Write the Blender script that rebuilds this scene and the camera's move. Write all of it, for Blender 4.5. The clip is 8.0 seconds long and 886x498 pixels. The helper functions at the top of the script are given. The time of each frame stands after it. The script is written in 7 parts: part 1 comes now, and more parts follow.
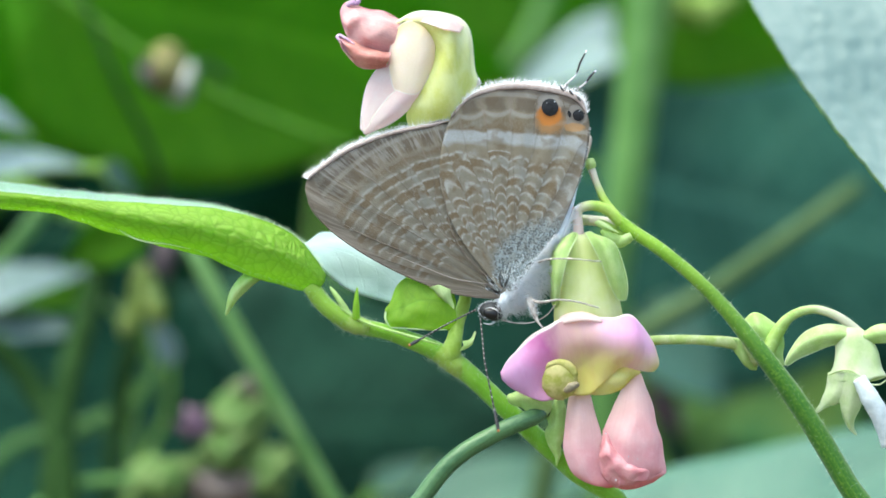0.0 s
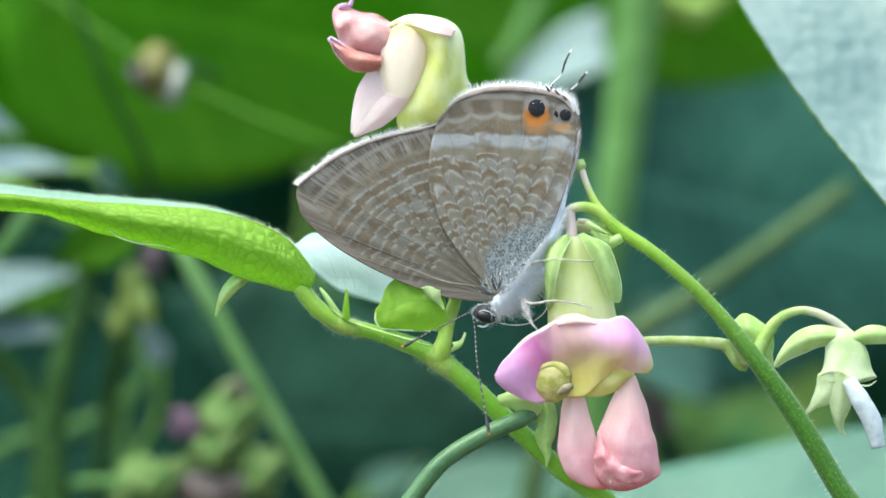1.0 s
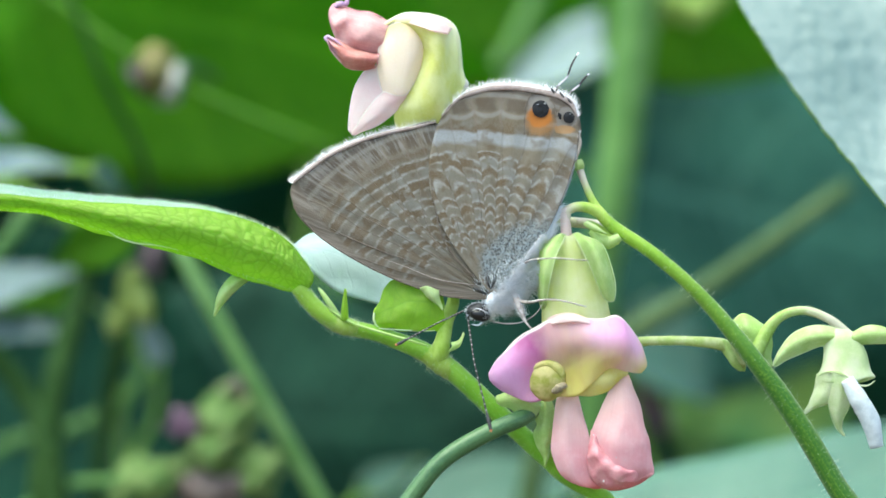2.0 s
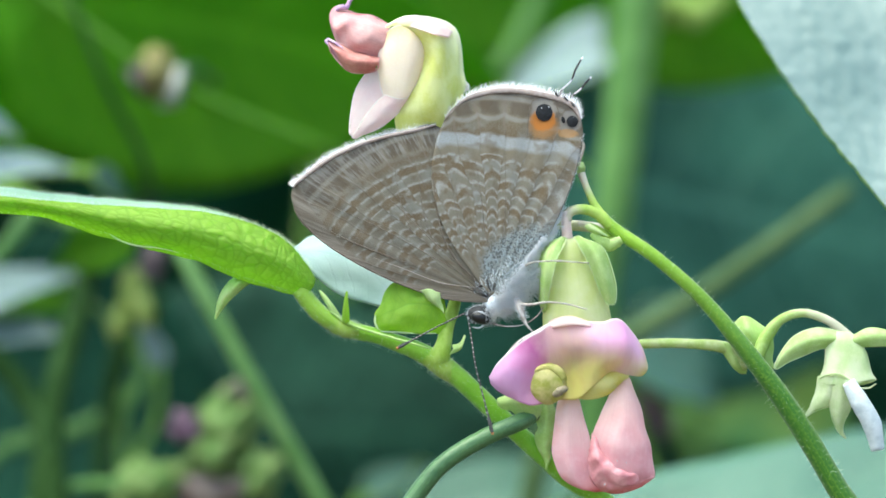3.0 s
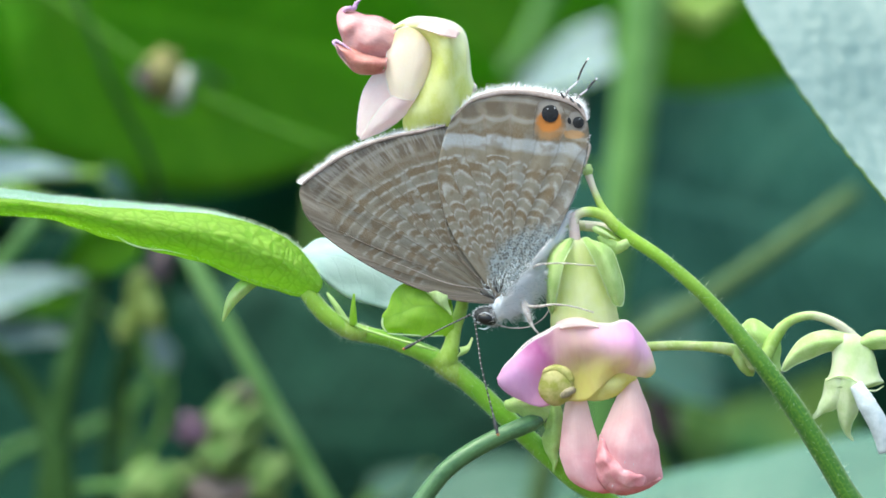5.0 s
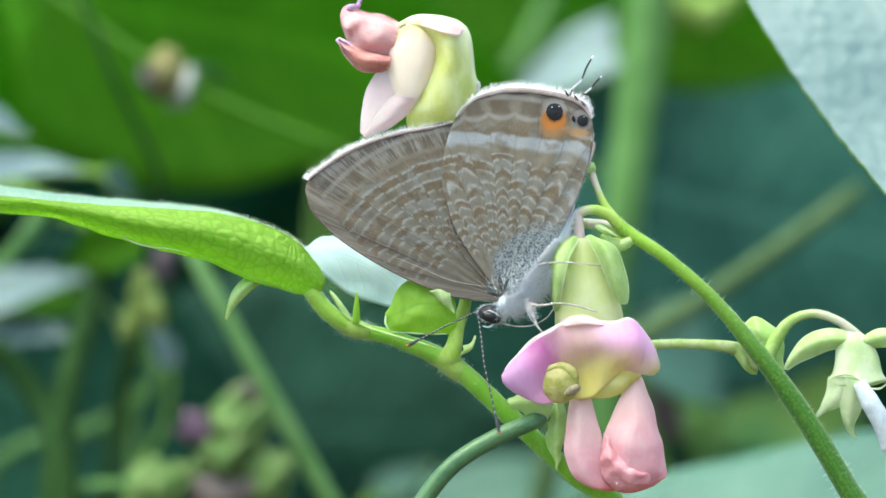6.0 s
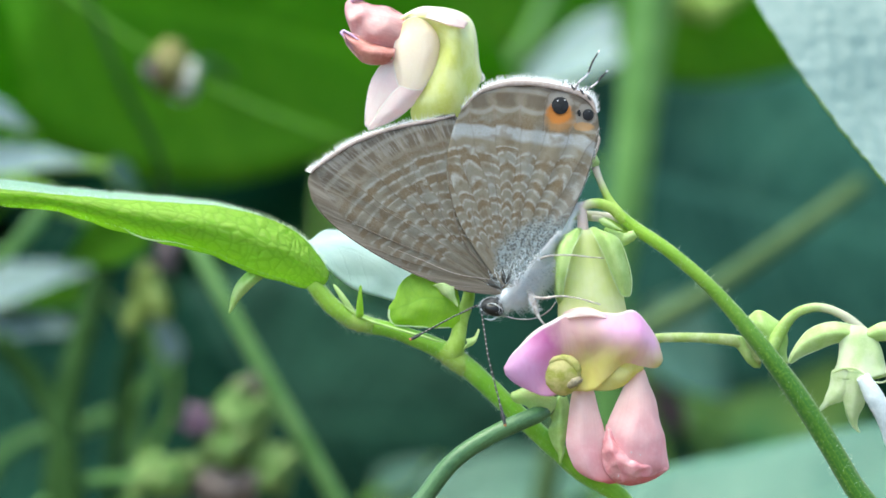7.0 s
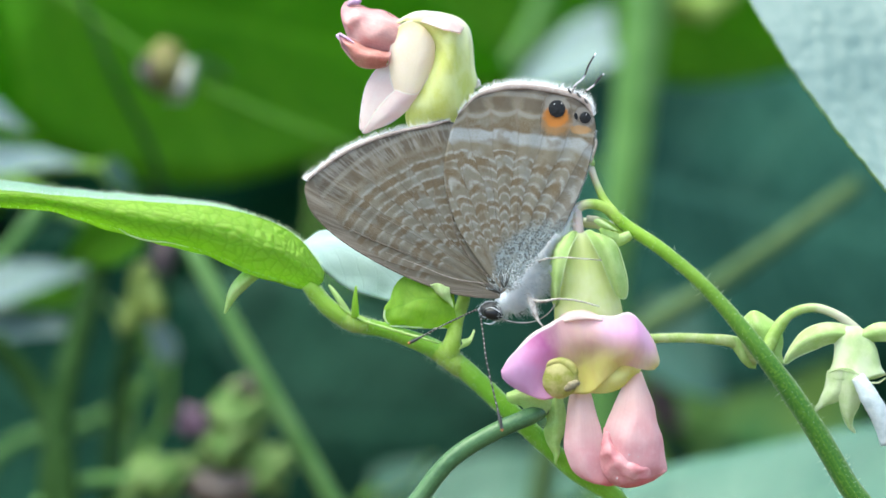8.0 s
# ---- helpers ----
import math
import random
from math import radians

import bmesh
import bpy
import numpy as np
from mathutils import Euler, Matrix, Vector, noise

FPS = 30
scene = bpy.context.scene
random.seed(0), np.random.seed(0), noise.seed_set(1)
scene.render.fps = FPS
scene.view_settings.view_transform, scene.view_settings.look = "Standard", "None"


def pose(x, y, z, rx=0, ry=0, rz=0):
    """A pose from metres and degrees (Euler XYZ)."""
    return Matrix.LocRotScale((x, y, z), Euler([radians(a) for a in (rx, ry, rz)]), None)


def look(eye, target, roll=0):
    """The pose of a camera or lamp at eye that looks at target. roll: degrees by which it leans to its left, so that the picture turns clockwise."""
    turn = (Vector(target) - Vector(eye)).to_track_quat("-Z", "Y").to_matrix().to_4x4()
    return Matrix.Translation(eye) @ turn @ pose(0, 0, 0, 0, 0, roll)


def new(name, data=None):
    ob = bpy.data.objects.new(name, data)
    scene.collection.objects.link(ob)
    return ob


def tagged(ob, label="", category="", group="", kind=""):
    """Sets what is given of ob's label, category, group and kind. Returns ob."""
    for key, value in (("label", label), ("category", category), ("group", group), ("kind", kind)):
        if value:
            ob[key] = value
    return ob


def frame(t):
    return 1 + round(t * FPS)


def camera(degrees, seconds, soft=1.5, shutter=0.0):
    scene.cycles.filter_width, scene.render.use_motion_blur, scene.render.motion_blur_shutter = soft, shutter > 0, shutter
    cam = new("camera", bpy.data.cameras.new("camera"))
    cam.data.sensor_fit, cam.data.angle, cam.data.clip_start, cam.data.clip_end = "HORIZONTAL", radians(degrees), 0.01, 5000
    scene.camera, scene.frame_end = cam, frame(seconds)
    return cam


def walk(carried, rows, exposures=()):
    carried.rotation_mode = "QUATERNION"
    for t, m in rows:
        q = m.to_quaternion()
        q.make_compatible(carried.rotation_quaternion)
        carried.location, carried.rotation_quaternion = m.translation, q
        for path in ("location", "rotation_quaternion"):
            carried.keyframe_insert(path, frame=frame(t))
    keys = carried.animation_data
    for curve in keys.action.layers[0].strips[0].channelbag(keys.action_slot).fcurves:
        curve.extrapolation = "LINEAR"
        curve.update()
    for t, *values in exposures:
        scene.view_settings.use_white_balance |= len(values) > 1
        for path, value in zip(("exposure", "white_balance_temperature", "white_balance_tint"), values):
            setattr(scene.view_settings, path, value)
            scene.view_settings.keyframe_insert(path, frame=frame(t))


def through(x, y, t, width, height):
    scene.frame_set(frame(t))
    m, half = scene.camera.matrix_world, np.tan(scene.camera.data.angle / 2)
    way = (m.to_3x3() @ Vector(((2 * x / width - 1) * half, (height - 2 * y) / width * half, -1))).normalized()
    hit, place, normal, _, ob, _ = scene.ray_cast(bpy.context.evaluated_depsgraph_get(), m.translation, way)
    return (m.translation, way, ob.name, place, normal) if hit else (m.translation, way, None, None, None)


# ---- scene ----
# A bean vine with a small blue butterfly, at true size. Lengths in V() are millimetres from the subject's middle.
Z0 = 0.45          # height of the subject over the soil
REACH = 0.2714     # camera to subject

cam = camera(14.0, 8.0, soft=1.65)
cam.data.dof.use_dof = True
cam.data.dof.focus_distance = REACH
cam.data.dof.aperture_fstop = 16.3
EYE = Vector((0, -REACH, Z0))
CAMERA_ROWS = [(0, 90, 0), (0.2, 90, -0.009), (0.4, 90.0583, 0.0359), (0.5, 90.0504, -0.0167), (0.6, 90.0538, -0.1884), (0.8, 90.0494, -0.1705), (0.9, 90.0449, -0.1884), (1, 90.0168, -0.1602), (1.2, 90.0314, -0.1974), (1.5, 90.0153, -0.1907), (3, 90.0581, -0.1649), (3.5, 90.1115, -0.1051), (4, 90.0945, -0.0577), (4.5, 90.0975, -0.0578), (6, 90.0671, 0.0016), (6.5, 90.0137, 0.0292), (7, 89.9648, 0.0565), (7.5, 89.954, 0.0261), (8, 89.9724, -0.0166)]
walk(cam, [(t, pose(EYE.x, EYE.y, EYE.z, rx, 0, rz)) for t, rx, rz in CAMERA_ROWS],
     exposures=[(0.0, 1.92, 6450, -5), (8.0, 1.92, 6450, -5)])

# ---- world, sun, exposure ----
SUN_HEIGHT, SUN_TURN = 70, 238     # veiled sun, high on the camera's side
world = bpy.data.worlds.new("sky")
scene.world = world
world.use_nodes = True
wt = world.node_tree
sky = wt.nodes.new("ShaderNodeTexSky")
sky.sky_type, sky.sun_disc = "NISHITA", False
sky.air_density, sky.dust_density = 0.7, 3.0
sky.sun_elevation, sky.sun_rotation = radians(SUN_HEIGHT), radians(SUN_TURN)
wt.links.new(sky.outputs[0], wt.nodes["Background"].inputs[0])
wt.nodes["Background"].inputs[1].default_value = 0.15
sun = new("sun", bpy.data.lights.new("sun", "SUN"))
sun.data.energy, sun.data.angle, sun.data.color = 1.4, radians(70), (1.0, 0.97, 0.92)
se, sr = radians(SUN_HEIGHT), radians(SUN_TURN)
sun.matrix_world = look((math.sin(sr) * math.cos(se) * 5, math.cos(sr) * math.cos(se) * 5, Z0 + math.sin(se) * 5), (0, 0, Z0))


# ---- geometry helpers ----
def V(x, y, z):
    return Vector((x * 0.001, y * 0.001, z * 0.001 + Z0))


def curve_through(pts, n, closed=False):
    """n + 1 points along a smooth curve through pts (numbers or vectors)."""
    m = len(pts)
    spans = m if closed else m - 1
    out = []
    for i in range(n + (0 if closed else 1)):
        f = i / n * spans
        k = min(int(f), spans - 1)
        t = f - k
        if closed:
            a, b, c, d = (pts[(k + j) % m] for j in (-1, 0, 1, 2))
        else:
            b, c = pts[k], pts[k + 1]
            a = pts[k - 1] if k > 0 else b + (b - c)
            d = pts[k + 2] if k + 2 < m else c + (c - b)
        out.append(0.5 * (2 * b + (c - a) * t + (2 * a - 5 * b + 4 * c - d) * t * t + (3 * b - a - 3 * c + d) * t ** 3))
    return out


def stalk_path(pts, n):
    """n + 1 points along a smooth curve through unevenly spaced points, with no overshoot."""
    k = [0.0]
    for a, b in zip(pts, pts[1:]):
        k.append(k[-1] + max((b - a).length, 1e-6) ** 0.5)
    ext = [pts[0] * 2 - pts[1], *pts, pts[-1] * 2 - pts[-2]]
    kn = [2 * k[0] - k[1], *k, 2 * k[-1] - k[-2]]
    out = []
    for i in range(n + 1):
        t = i / n * k[-1]
        j = max(1, min(len(pts) - 1, sum(1 for q in k if q <= t)))
        p0, p1, p2, p3 = ext[j - 1:j + 3]
        t0, t1, t2, t3 = kn[j - 1:j + 3]
        a1 = p0.lerp(p1, (t - t0) / (t1 - t0))
        a2 = p1.lerp(p2, (t - t1) / (t2 - t1))
        a3 = p2.lerp(p3, (t - t2) / (t3 - t2))
        b1 = a1.lerp(a2, (t - t0) / (t2 - t0))
        b2 = a2.lerp(a3, (t - t1) / (t3 - t1))
        out.append(b1.lerp(b2, (t - t1) / (t2 - t1)))
    return out


def spread(values, pts, n):
    """The values given at pts, evenly along the same curve."""
    k = [0.0]
    for a, b in zip(pts, pts[1:]):
        k.append(k[-1] + max((b - a).length, 1e-6) ** 0.5)
    return [float(np.interp(i / n * k[-1], k, values)) for i in range(n + 1)]


def tube(pts, radii, n=24, seg=10, bm=None, rough=0.0):
    """A round stalk along pts; radii in mm are spread along it."""
    bm = bm or bmesh.new()
    uv = bm.loops.layers.uv.verify()
    path = stalk_path(pts, n)
    rad = spread(radii, pts, n)
    side = Vector((0.31, -0.9, 0.3)).normalized()
    rings = []
    for i, p in enumerate(path):
        way = (path[min(i + 1, n)] - path[max(i - 1, 0)]).normalized()
        side = (side - way * side.dot(way)).normalized()
        up = way.cross(side)
        ring = []
        for j in range(seg):
            a = 2 * math.pi * j / seg
            r = rad[i] * 0.001 * (1 + rough * noise.noise(Vector((i * 0.6, j * 1.3, radii[0] * 9))))
            ring.append(bm.verts.new(p + (side * math.cos(a) + up * math.sin(a)) * r))
        rings.append(ring)
    for i in range(n):
        for j in range(seg):
            f = bm.faces.new((rings[i][j], rings[i][(j + 1) % seg], rings[i + 1][(j + 1) % seg], rings[i + 1][j]))
            for loop, (a, b) in zip(f.loops, ((i, j), (i, j + 1), (i + 1, j + 1), (i + 1, j))):
                loop[uv].uv = (a / n, b / seg)
    bm.faces.new(rings[0][::-1])
    bm.faces.new(rings[-1])
    return bm


def patch(sections, nu=20, nv=12, ripple=0.0, size=2.0):
    """A curved sheet through cross-sections of a few points each; ripple in mm roughens it."""
    bm = bmesh.new()
    uv = bm.loops.layers.uv.verify()
    rows = [curve_through(s, nv) for s in sections]
    cols = [curve_through([r[j] for r in rows], nu) for j in range(nv + 1)]
    grid = []
    for i in range(nu + 1):
        line = []
        for j in range(nv + 1):
            p = cols[j][i]
            if ripple:
                q = p * (1000 / size)
                p = p + Vector((noise.noise(q), noise.noise(q + Vector((7, 3, 1))), noise.noise(q + Vector((2, 9, 5))))) * ripple * 0.001
            line.append(bm.verts.new(p))
        grid.append(line)
    for i in range(nu):
        for j in range(nv):
            f = bm.faces.new((grid[i][j], grid[i + 1][j], grid[i + 1][j + 1], grid[i][j + 1]))
            for loop, (a, b) in zip(f.loops, ((i, j), (i + 1, j), (i + 1, j + 1), (i, j + 1))):
                loop[uv].uv = (a / nu, b / nv)
    bmesh.ops.remove_doubles(bm, verts=bm.verts, dist=1e-6)
    return bm


def outline_of(sections):
    """The sheet's border as a closed line."""
    ends = [s[-1] for s in sections]
    return [*[s[0] for s in sections], *sections[-1][1:-1], *ends[::-1], *sections[0][-2:0:-1]]


def blob(centre, radii, turn=(0, 0, 0), bm=None, lumps=0.0, sub=3):
    """An egg shape with soft lumps; radii in mm, turn in degrees."""
    bm = bm or bmesh.new()
    made = bmesh.ops.create_icosphere(bm, subdivisions=sub, radius=1)["verts"]
    m = Matrix.Translation(centre) @ pose(0, 0, 0, *turn) @ Matrix.Diagonal((*(r * 0.001 for r in radii), 1))
    for v in made:
        v.co *= 1 + lumps * noise.noise(v.co * 2.1 + Vector(centre) * 900)
        v.co = m @ v.co
    return bm


def spikes(roots, length, width, bm=None, jitter=0.5):
    """Fine tapered hairs; roots are (place, direction) pairs."""
    bm = bm or bmesh.new()
    for p, d in roots:
        d = (Vector(d).normalized() + Vector([random.uniform(-1, 1) for _ in range(3)]) * jitter).normalized()
        a = d.orthogonal().normalized()
        b = d.cross(a)
        w = width * 0.0005
        ln = length * 0.001 * (0.35 + random.random() ** 1.6)
        base = [bm.verts.new(p + (a * math.cos(k) + b * math.sin(k)) * w) for k in (0, 2.1, 4.2)]
        bend = Vector((random.uniform(-1, 1), random.uniform(-1, 1), random.uniform(-1, 0.4))) * ln * 0.15
        tip = bm.verts.new(p + d * ln + bend)
        for i in range(3):
            bm.faces.new((base[i], base[(i + 1) % 3], tip))
    return bm


def stalk_hairs(pts, radii, count, length, width=0.03):
    path = stalk_path(pts, 60)
    rad = spread(radii, pts, 60)
    roots = []
    for _ in range(count):
        i = random.randrange(1, 60)
        way = (path[i + 1] - path[i - 1]).normalized() if i < 60 else Vector((1, 0, 0))
        out = way.orthogonal().normalized()
        out.rotate(Matrix.Rotation(random.uniform(0, 6.283), 3, way))
        roots.append((path[i].lerp(path[i - 1], random.random()) + out * rad[i] * 0.00098, out))
    return spikes(roots, length, width, jitter=0.35)


# ---- things and parts ----
ORIGIN = {}


def thing(name, base, label, category, group="", kind=""):
    ob = new(name)
    ob.empty_display_size = 0.005
    ob.location = base
    ORIGIN[ob] = Vector(base)
    return tagged(ob, label, category, group, kind)


def part(name, bm, material, parent, label="", thick=0.0, under=None, pivot=None, smooth=True, kind=""):
    """Links a bmesh as one mesh object under parent; thick in mm makes a sheet solid, under is its other side's material."""
    here = Vector(pivot) if pivot is not None else ORIGIN[parent]
    bmesh.ops.translate(bm, verts=bm.verts, vec=-here)
    bmesh.ops.recalc_face_normals(bm, faces=bm.faces) if not thick else None
    me = bpy.data.meshes.new(name)
    bm.to_mesh(me)
    bm.free()
    me.materials.append(material)
    if under:
        me.materials.append(under)
    if smooth:
        me.shade_smooth()
    ob = new(name, me)
    ob.parent = parent
    ob.location = here - ORIGIN[parent]
    ORIGIN[ob] = here
    if thick:
        mod = ob.modifiers.new("thickness", "SOLIDIFY")
        mod.thickness, mod.offset = thick * 0.001, -1
        if under:
            mod.material_offset, mod.material_offset_rim = 1, 1
    return tagged(ob, label, kind=kind)


def petal(name, sections, material, parent, label="", thick=0.2, nu=30, nv=20, ripple=0.06, size=2.0, rim=None, rim_r=0.05):
    """A thin sheet with a fine rolled rim as a part of its own."""
    ob = part(name, patch(sections, nu, nv, ripple, size), material, parent, label, thick=thick)
    line = outline_of(sections)
    if rim:
        part("rim", tube([*line, line[0]], [rim_r] * (len(line) + 1), 120, 6), rim, ob, "pale petal rim")
    return ob


# ---- materials ----
class Nodes:
    """Short ways to wire a node tree."""

    def __init__(self, name):
        self.material = bpy.data.materials.new(name)
        self.material.use_nodes = True
        self.tree = self.material.node_tree
        self.bsdf = self.tree.nodes["Principled BSDF"]
        self.out = self.tree.nodes["Material Output"]

    def put(self, socket, value):
        if isinstance(value, bpy.types.NodeSocket):
            self.tree.links.new(value, socket)
        elif value is not None:
            socket.default_value = (*value, 1) if isinstance(value, tuple) and len(value) == 3 and socket.type == "RGBA" else value

    def math(self, op, a, b=None, c=None, clamp=False):
        n = self.tree.nodes.new("ShaderNodeMath")
        n.operation, n.use_clamp = op, clamp
        for s, v in zip(n.inputs, (a, b, c)):
            self.put(s, v)
        return n.outputs[0]

    def step(self, x, lo, hi):
        n = self.tree.nodes.new("ShaderNodeMapRange")
        n.interpolation_type = "SMOOTHSTEP"
        self.put(n.inputs[0], x)
        n.inputs[1].default_value, n.inputs[2].default_value = lo, hi
        return n.outputs[0]

    def coords(self, which="Object"):
        return self.tree.nodes.new("ShaderNodeTexCoord").outputs[which]

    def uv(self):
        n = self.tree.nodes.new("ShaderNodeSeparateXYZ")
        self.put(n.inputs[0], self.coords("UV"))
        return n.outputs[0], n.outputs[1]

    def vec(self, x, y, z=0.0):
        n = self.tree.nodes.new("ShaderNodeCombineXYZ")
        for s, v in zip(n.inputs, (x, y, z)):
            self.put(s, v)
        return n.outputs[0]

    def noise(self, size, detail=3.0, at=None, rough=0.55):
        """Noise with features of that many mm (or of that many units of at)."""
        n = self.tree.nodes.new("ShaderNodeTexNoise")
        self.put(n.inputs["Vector"], at or self.coords())
        n.inputs["Scale"].default_value = 1000 / size if at is None else 1 / size
        n.inputs["Detail"].default_value, n.inputs["Roughness"].default_value = detail, rough
        return n.outputs["Fac"]

    def cells(self, size, at=None, feature="DISTANCE_TO_EDGE"):
        n = self.tree.nodes.new("ShaderNodeTexVoronoi")
        n.feature = feature
        self.put(n.inputs["Vector"], at or self.coords())
        n.inputs["Scale"].default_value = 1000 / size if at is None else 1 / size
        return n.outputs["Distance"]

    def mix(self, fac, a, b, blend="MIX"):
        n = self.tree.nodes.new("ShaderNodeMix")
        n.data_type, n.blend_type = "RGBA", blend
        self.put(n.inputs["Factor"], fac)
        self.put(n.inputs["A"], a)
        self.put(n.inputs["B"], b)
        return n.outputs["Result"]

    def ramp(self, x, stops):
        n = self.tree.nodes.new("ShaderNodeValToRGB")
        self.put(n.inputs[0], x)
        e = n.color_ramp.elements
        e[0].position, e[0].color = stops[0][0], (*stops[0][1], 1)
        e[1].position, e[1].color = stops[-1][0], (*stops[-1][1], 1)
        for pos, col in stops[1:-1]:
            e.new(pos).color = (*col, 1)
        return n.outputs["Color"]

    def finish(self, colour, rough=0.5, bump=None, depth=0.05, gloss=0.4, glow_through=0.0, through_colour=None, sheen=0.0):
        """Wires the surface; glow_through is the share of light that passes a thin sheet; depth of the relief in mm."""
        b = self.bsdf
        self.put(b.inputs["Base Color"], colour)
        self.put(b.inputs["Roughness"], rough)
        b.inputs["Specular IOR Level"].default_value = gloss
        b.inputs["Sheen Weight"].default_value = sheen
        normal = None
        if bump is not None:
            n = self.tree.nodes.new("ShaderNodeBump")
            n.inputs["Distance"].default_value = depth * 0.001
            n.inputs["Strength"].default_value = 1.0
            self.put(n.inputs["Height"], bump)
            normal = n.outputs[0]
            self.put(b.inputs["Normal"], normal)
        if glow_through:
            t = self.tree.nodes.new("ShaderNodeBsdfTranslucent")
            self.put(t.inputs[0], through_colour or colour)
            m = self.tree.nodes.new("ShaderNodeMixShader")
            m.inputs[0].default_value = glow_through
            self.tree.links.new(b.outputs[0], m.inputs[1])
            self.tree.links.new(t.outputs[0], m.inputs[2])
            self.tree.links.new(m.outputs[0], self.out.inputs[0])
        return self.material


def leaf_material(name, dark, light, vein, through=0.3, through_tint=None, pairs=8.0, net=0.035, relief=0.15, rough=0.45, gloss=0.4, slant=1.3, strength=0.75, sheen=0.0, rungs=0.0):
    """A blade with midrib, side veins and a fine net between them, on the sheet's own u (length) and v (width)."""
    n = Nodes(name)
    u, v = n.uv()
    off = n.math("ABSOLUTE", n.math("SUBTRACT", v, 0.5))
    wob = n.math("MULTIPLY", n.math("SUBTRACT", n.noise(0.25, 2, n.vec(u, v)), 0.5), 0.35)
    lines = n.math("PINGPONG", n.math("ADD", n.math("SUBTRACT", n.math("MULTIPLY", u, pairs), n.math("MULTIPLY", off, slant * 2)), n.math("ADD", wob, 20.0)), 0.5)
    side = n.math("SUBTRACT", 1.0, n.step(lines, 0.0, 0.09))
    rib = n.math("SUBTRACT", 1.0, n.step(off, 0.004, 0.03))
    cell = n.cells(net, n.vec(u, n.math("MULTIPLY", v, 0.55)))
    fine = n.math("SUBTRACT", 1.0, n.step(cell, 0.0, 0.16))
    quilt = None
    if rungs:
        # the blade puckered into small cells between the side veins
        way = n.math("SUBTRACT", n.math("MULTIPLY", u, pairs), n.math("MULTIPLY", off, slant * 2))
        way = n.math("ADD", way, n.math("ADD", wob, 20.0))
        pebble = n.cells(1.0, n.vec(way, n.math("MULTIPLY", off, rungs)))
        lines = n.math("PINGPONG", n.math("MULTIPLY", way, 0.25), 0.5)
        side = n.math("SUBTRACT", 1.0, n.step(lines, 0.0, 0.045))
        fine = n.math("SUBTRACT", 1.0, n.step(pebble, 0.0, 0.12))
        quilt = n.math("MULTIPLY", n.step(lines, -0.02, 0.10), n.step(pebble, -0.03, 0.4))
    veins = n.math("MAXIMUM", rib, n.math("MAXIMUM", n.math("MULTIPLY", side, 0.8), n.math("MULTIPLY", fine, 0.9 if rungs else 0.45)))
    blot = n.noise(0.3, 4, n.vec(u, v))
    grain = n.noise(0.012, 3, n.vec(u, v))
    base = n.mix(n.step(n.math("ADD", n.math("MULTIPLY", blot, 0.7), n.math("MULTIPLY", grain, 0.3)), 0.3, 0.7), dark, light)
    colour = n.mix(n.math("MULTIPLY", veins, strength), base, vein)
    height = n.math("ADD", n.math("MULTIPLY", n.math("SUBTRACT", 1.0, veins), 0.8), n.math("MULTIPLY", grain, 0.25))
    if quilt is not None:
        height = n.math("ADD", n.math("MULTIPLY", quilt, 1.0), n.math("MULTIPLY", grain, 0.2))
    tint = n.mix(1.0, colour, through_tint, "MULTIPLY") if through_tint else colour
    return n.finish(colour, rough, height, relief, gloss, through, tint, sheen)


def soft_material(name, a, b, size=1.5, rough=0.5, through=0.0, relief=0.03, gloss=0.35, fine=0.12, tip=None, tip_at=(0.7, 1.0), along="u", sheen=0.0, streak=0.0, throat=None, throat_at=(0.0, 0.4)):
    """Petals, stalks and hairs: two tones in soft blots, fine grain, an optional tone towards one end."""
    n = Nodes(name)
    u, v = n.uv()
    blot = n.noise(size, 3)
    grain = n.noise(fine, 2)
    colour = n.mix(n.step(blot, 0.35, 0.65), a, b)
    axis = u if along == "u" else v
    if tip:
        soft = n.math("ADD", axis, n.math("MULTIPLY", n.math("SUBTRACT", blot, 0.5), 0.35))
        colour = n.mix(n.step(soft, *tip_at), colour, tip)
    if throat:
        colour = n.mix(n.step(axis, *throat_at), throat, colour)
    if streak:
        lines = n.noise(0.04, 2, n.vec(n.math("MULTIPLY", u, 0.08), v))
        colour = n.mix(n.math("MULTIPLY", n.step(lines, 0.45, 0.75), streak), colour, tuple(c * 0.72 for c in a))
    colour = n.mix(n.math("MULTIPLY", n.step(grain, 0.45, 0.8), 0.22), colour, tuple(min(1, c * 1.35) for c in b))
    return n.finish(colour, rough, n.math("ADD", n.math("MULTIPLY", blot, 1.5), n.math("MULTIPLY", grain, 0.6)), relief, gloss, through, None, sheen)


BROWN, TAUPE, PALE, WHITE = (0.130, 0.092, 0.049), (0.174, 0.144, 0.099), (0.36, 0.365, 0.345), (0.325, 0.342, 0.35)


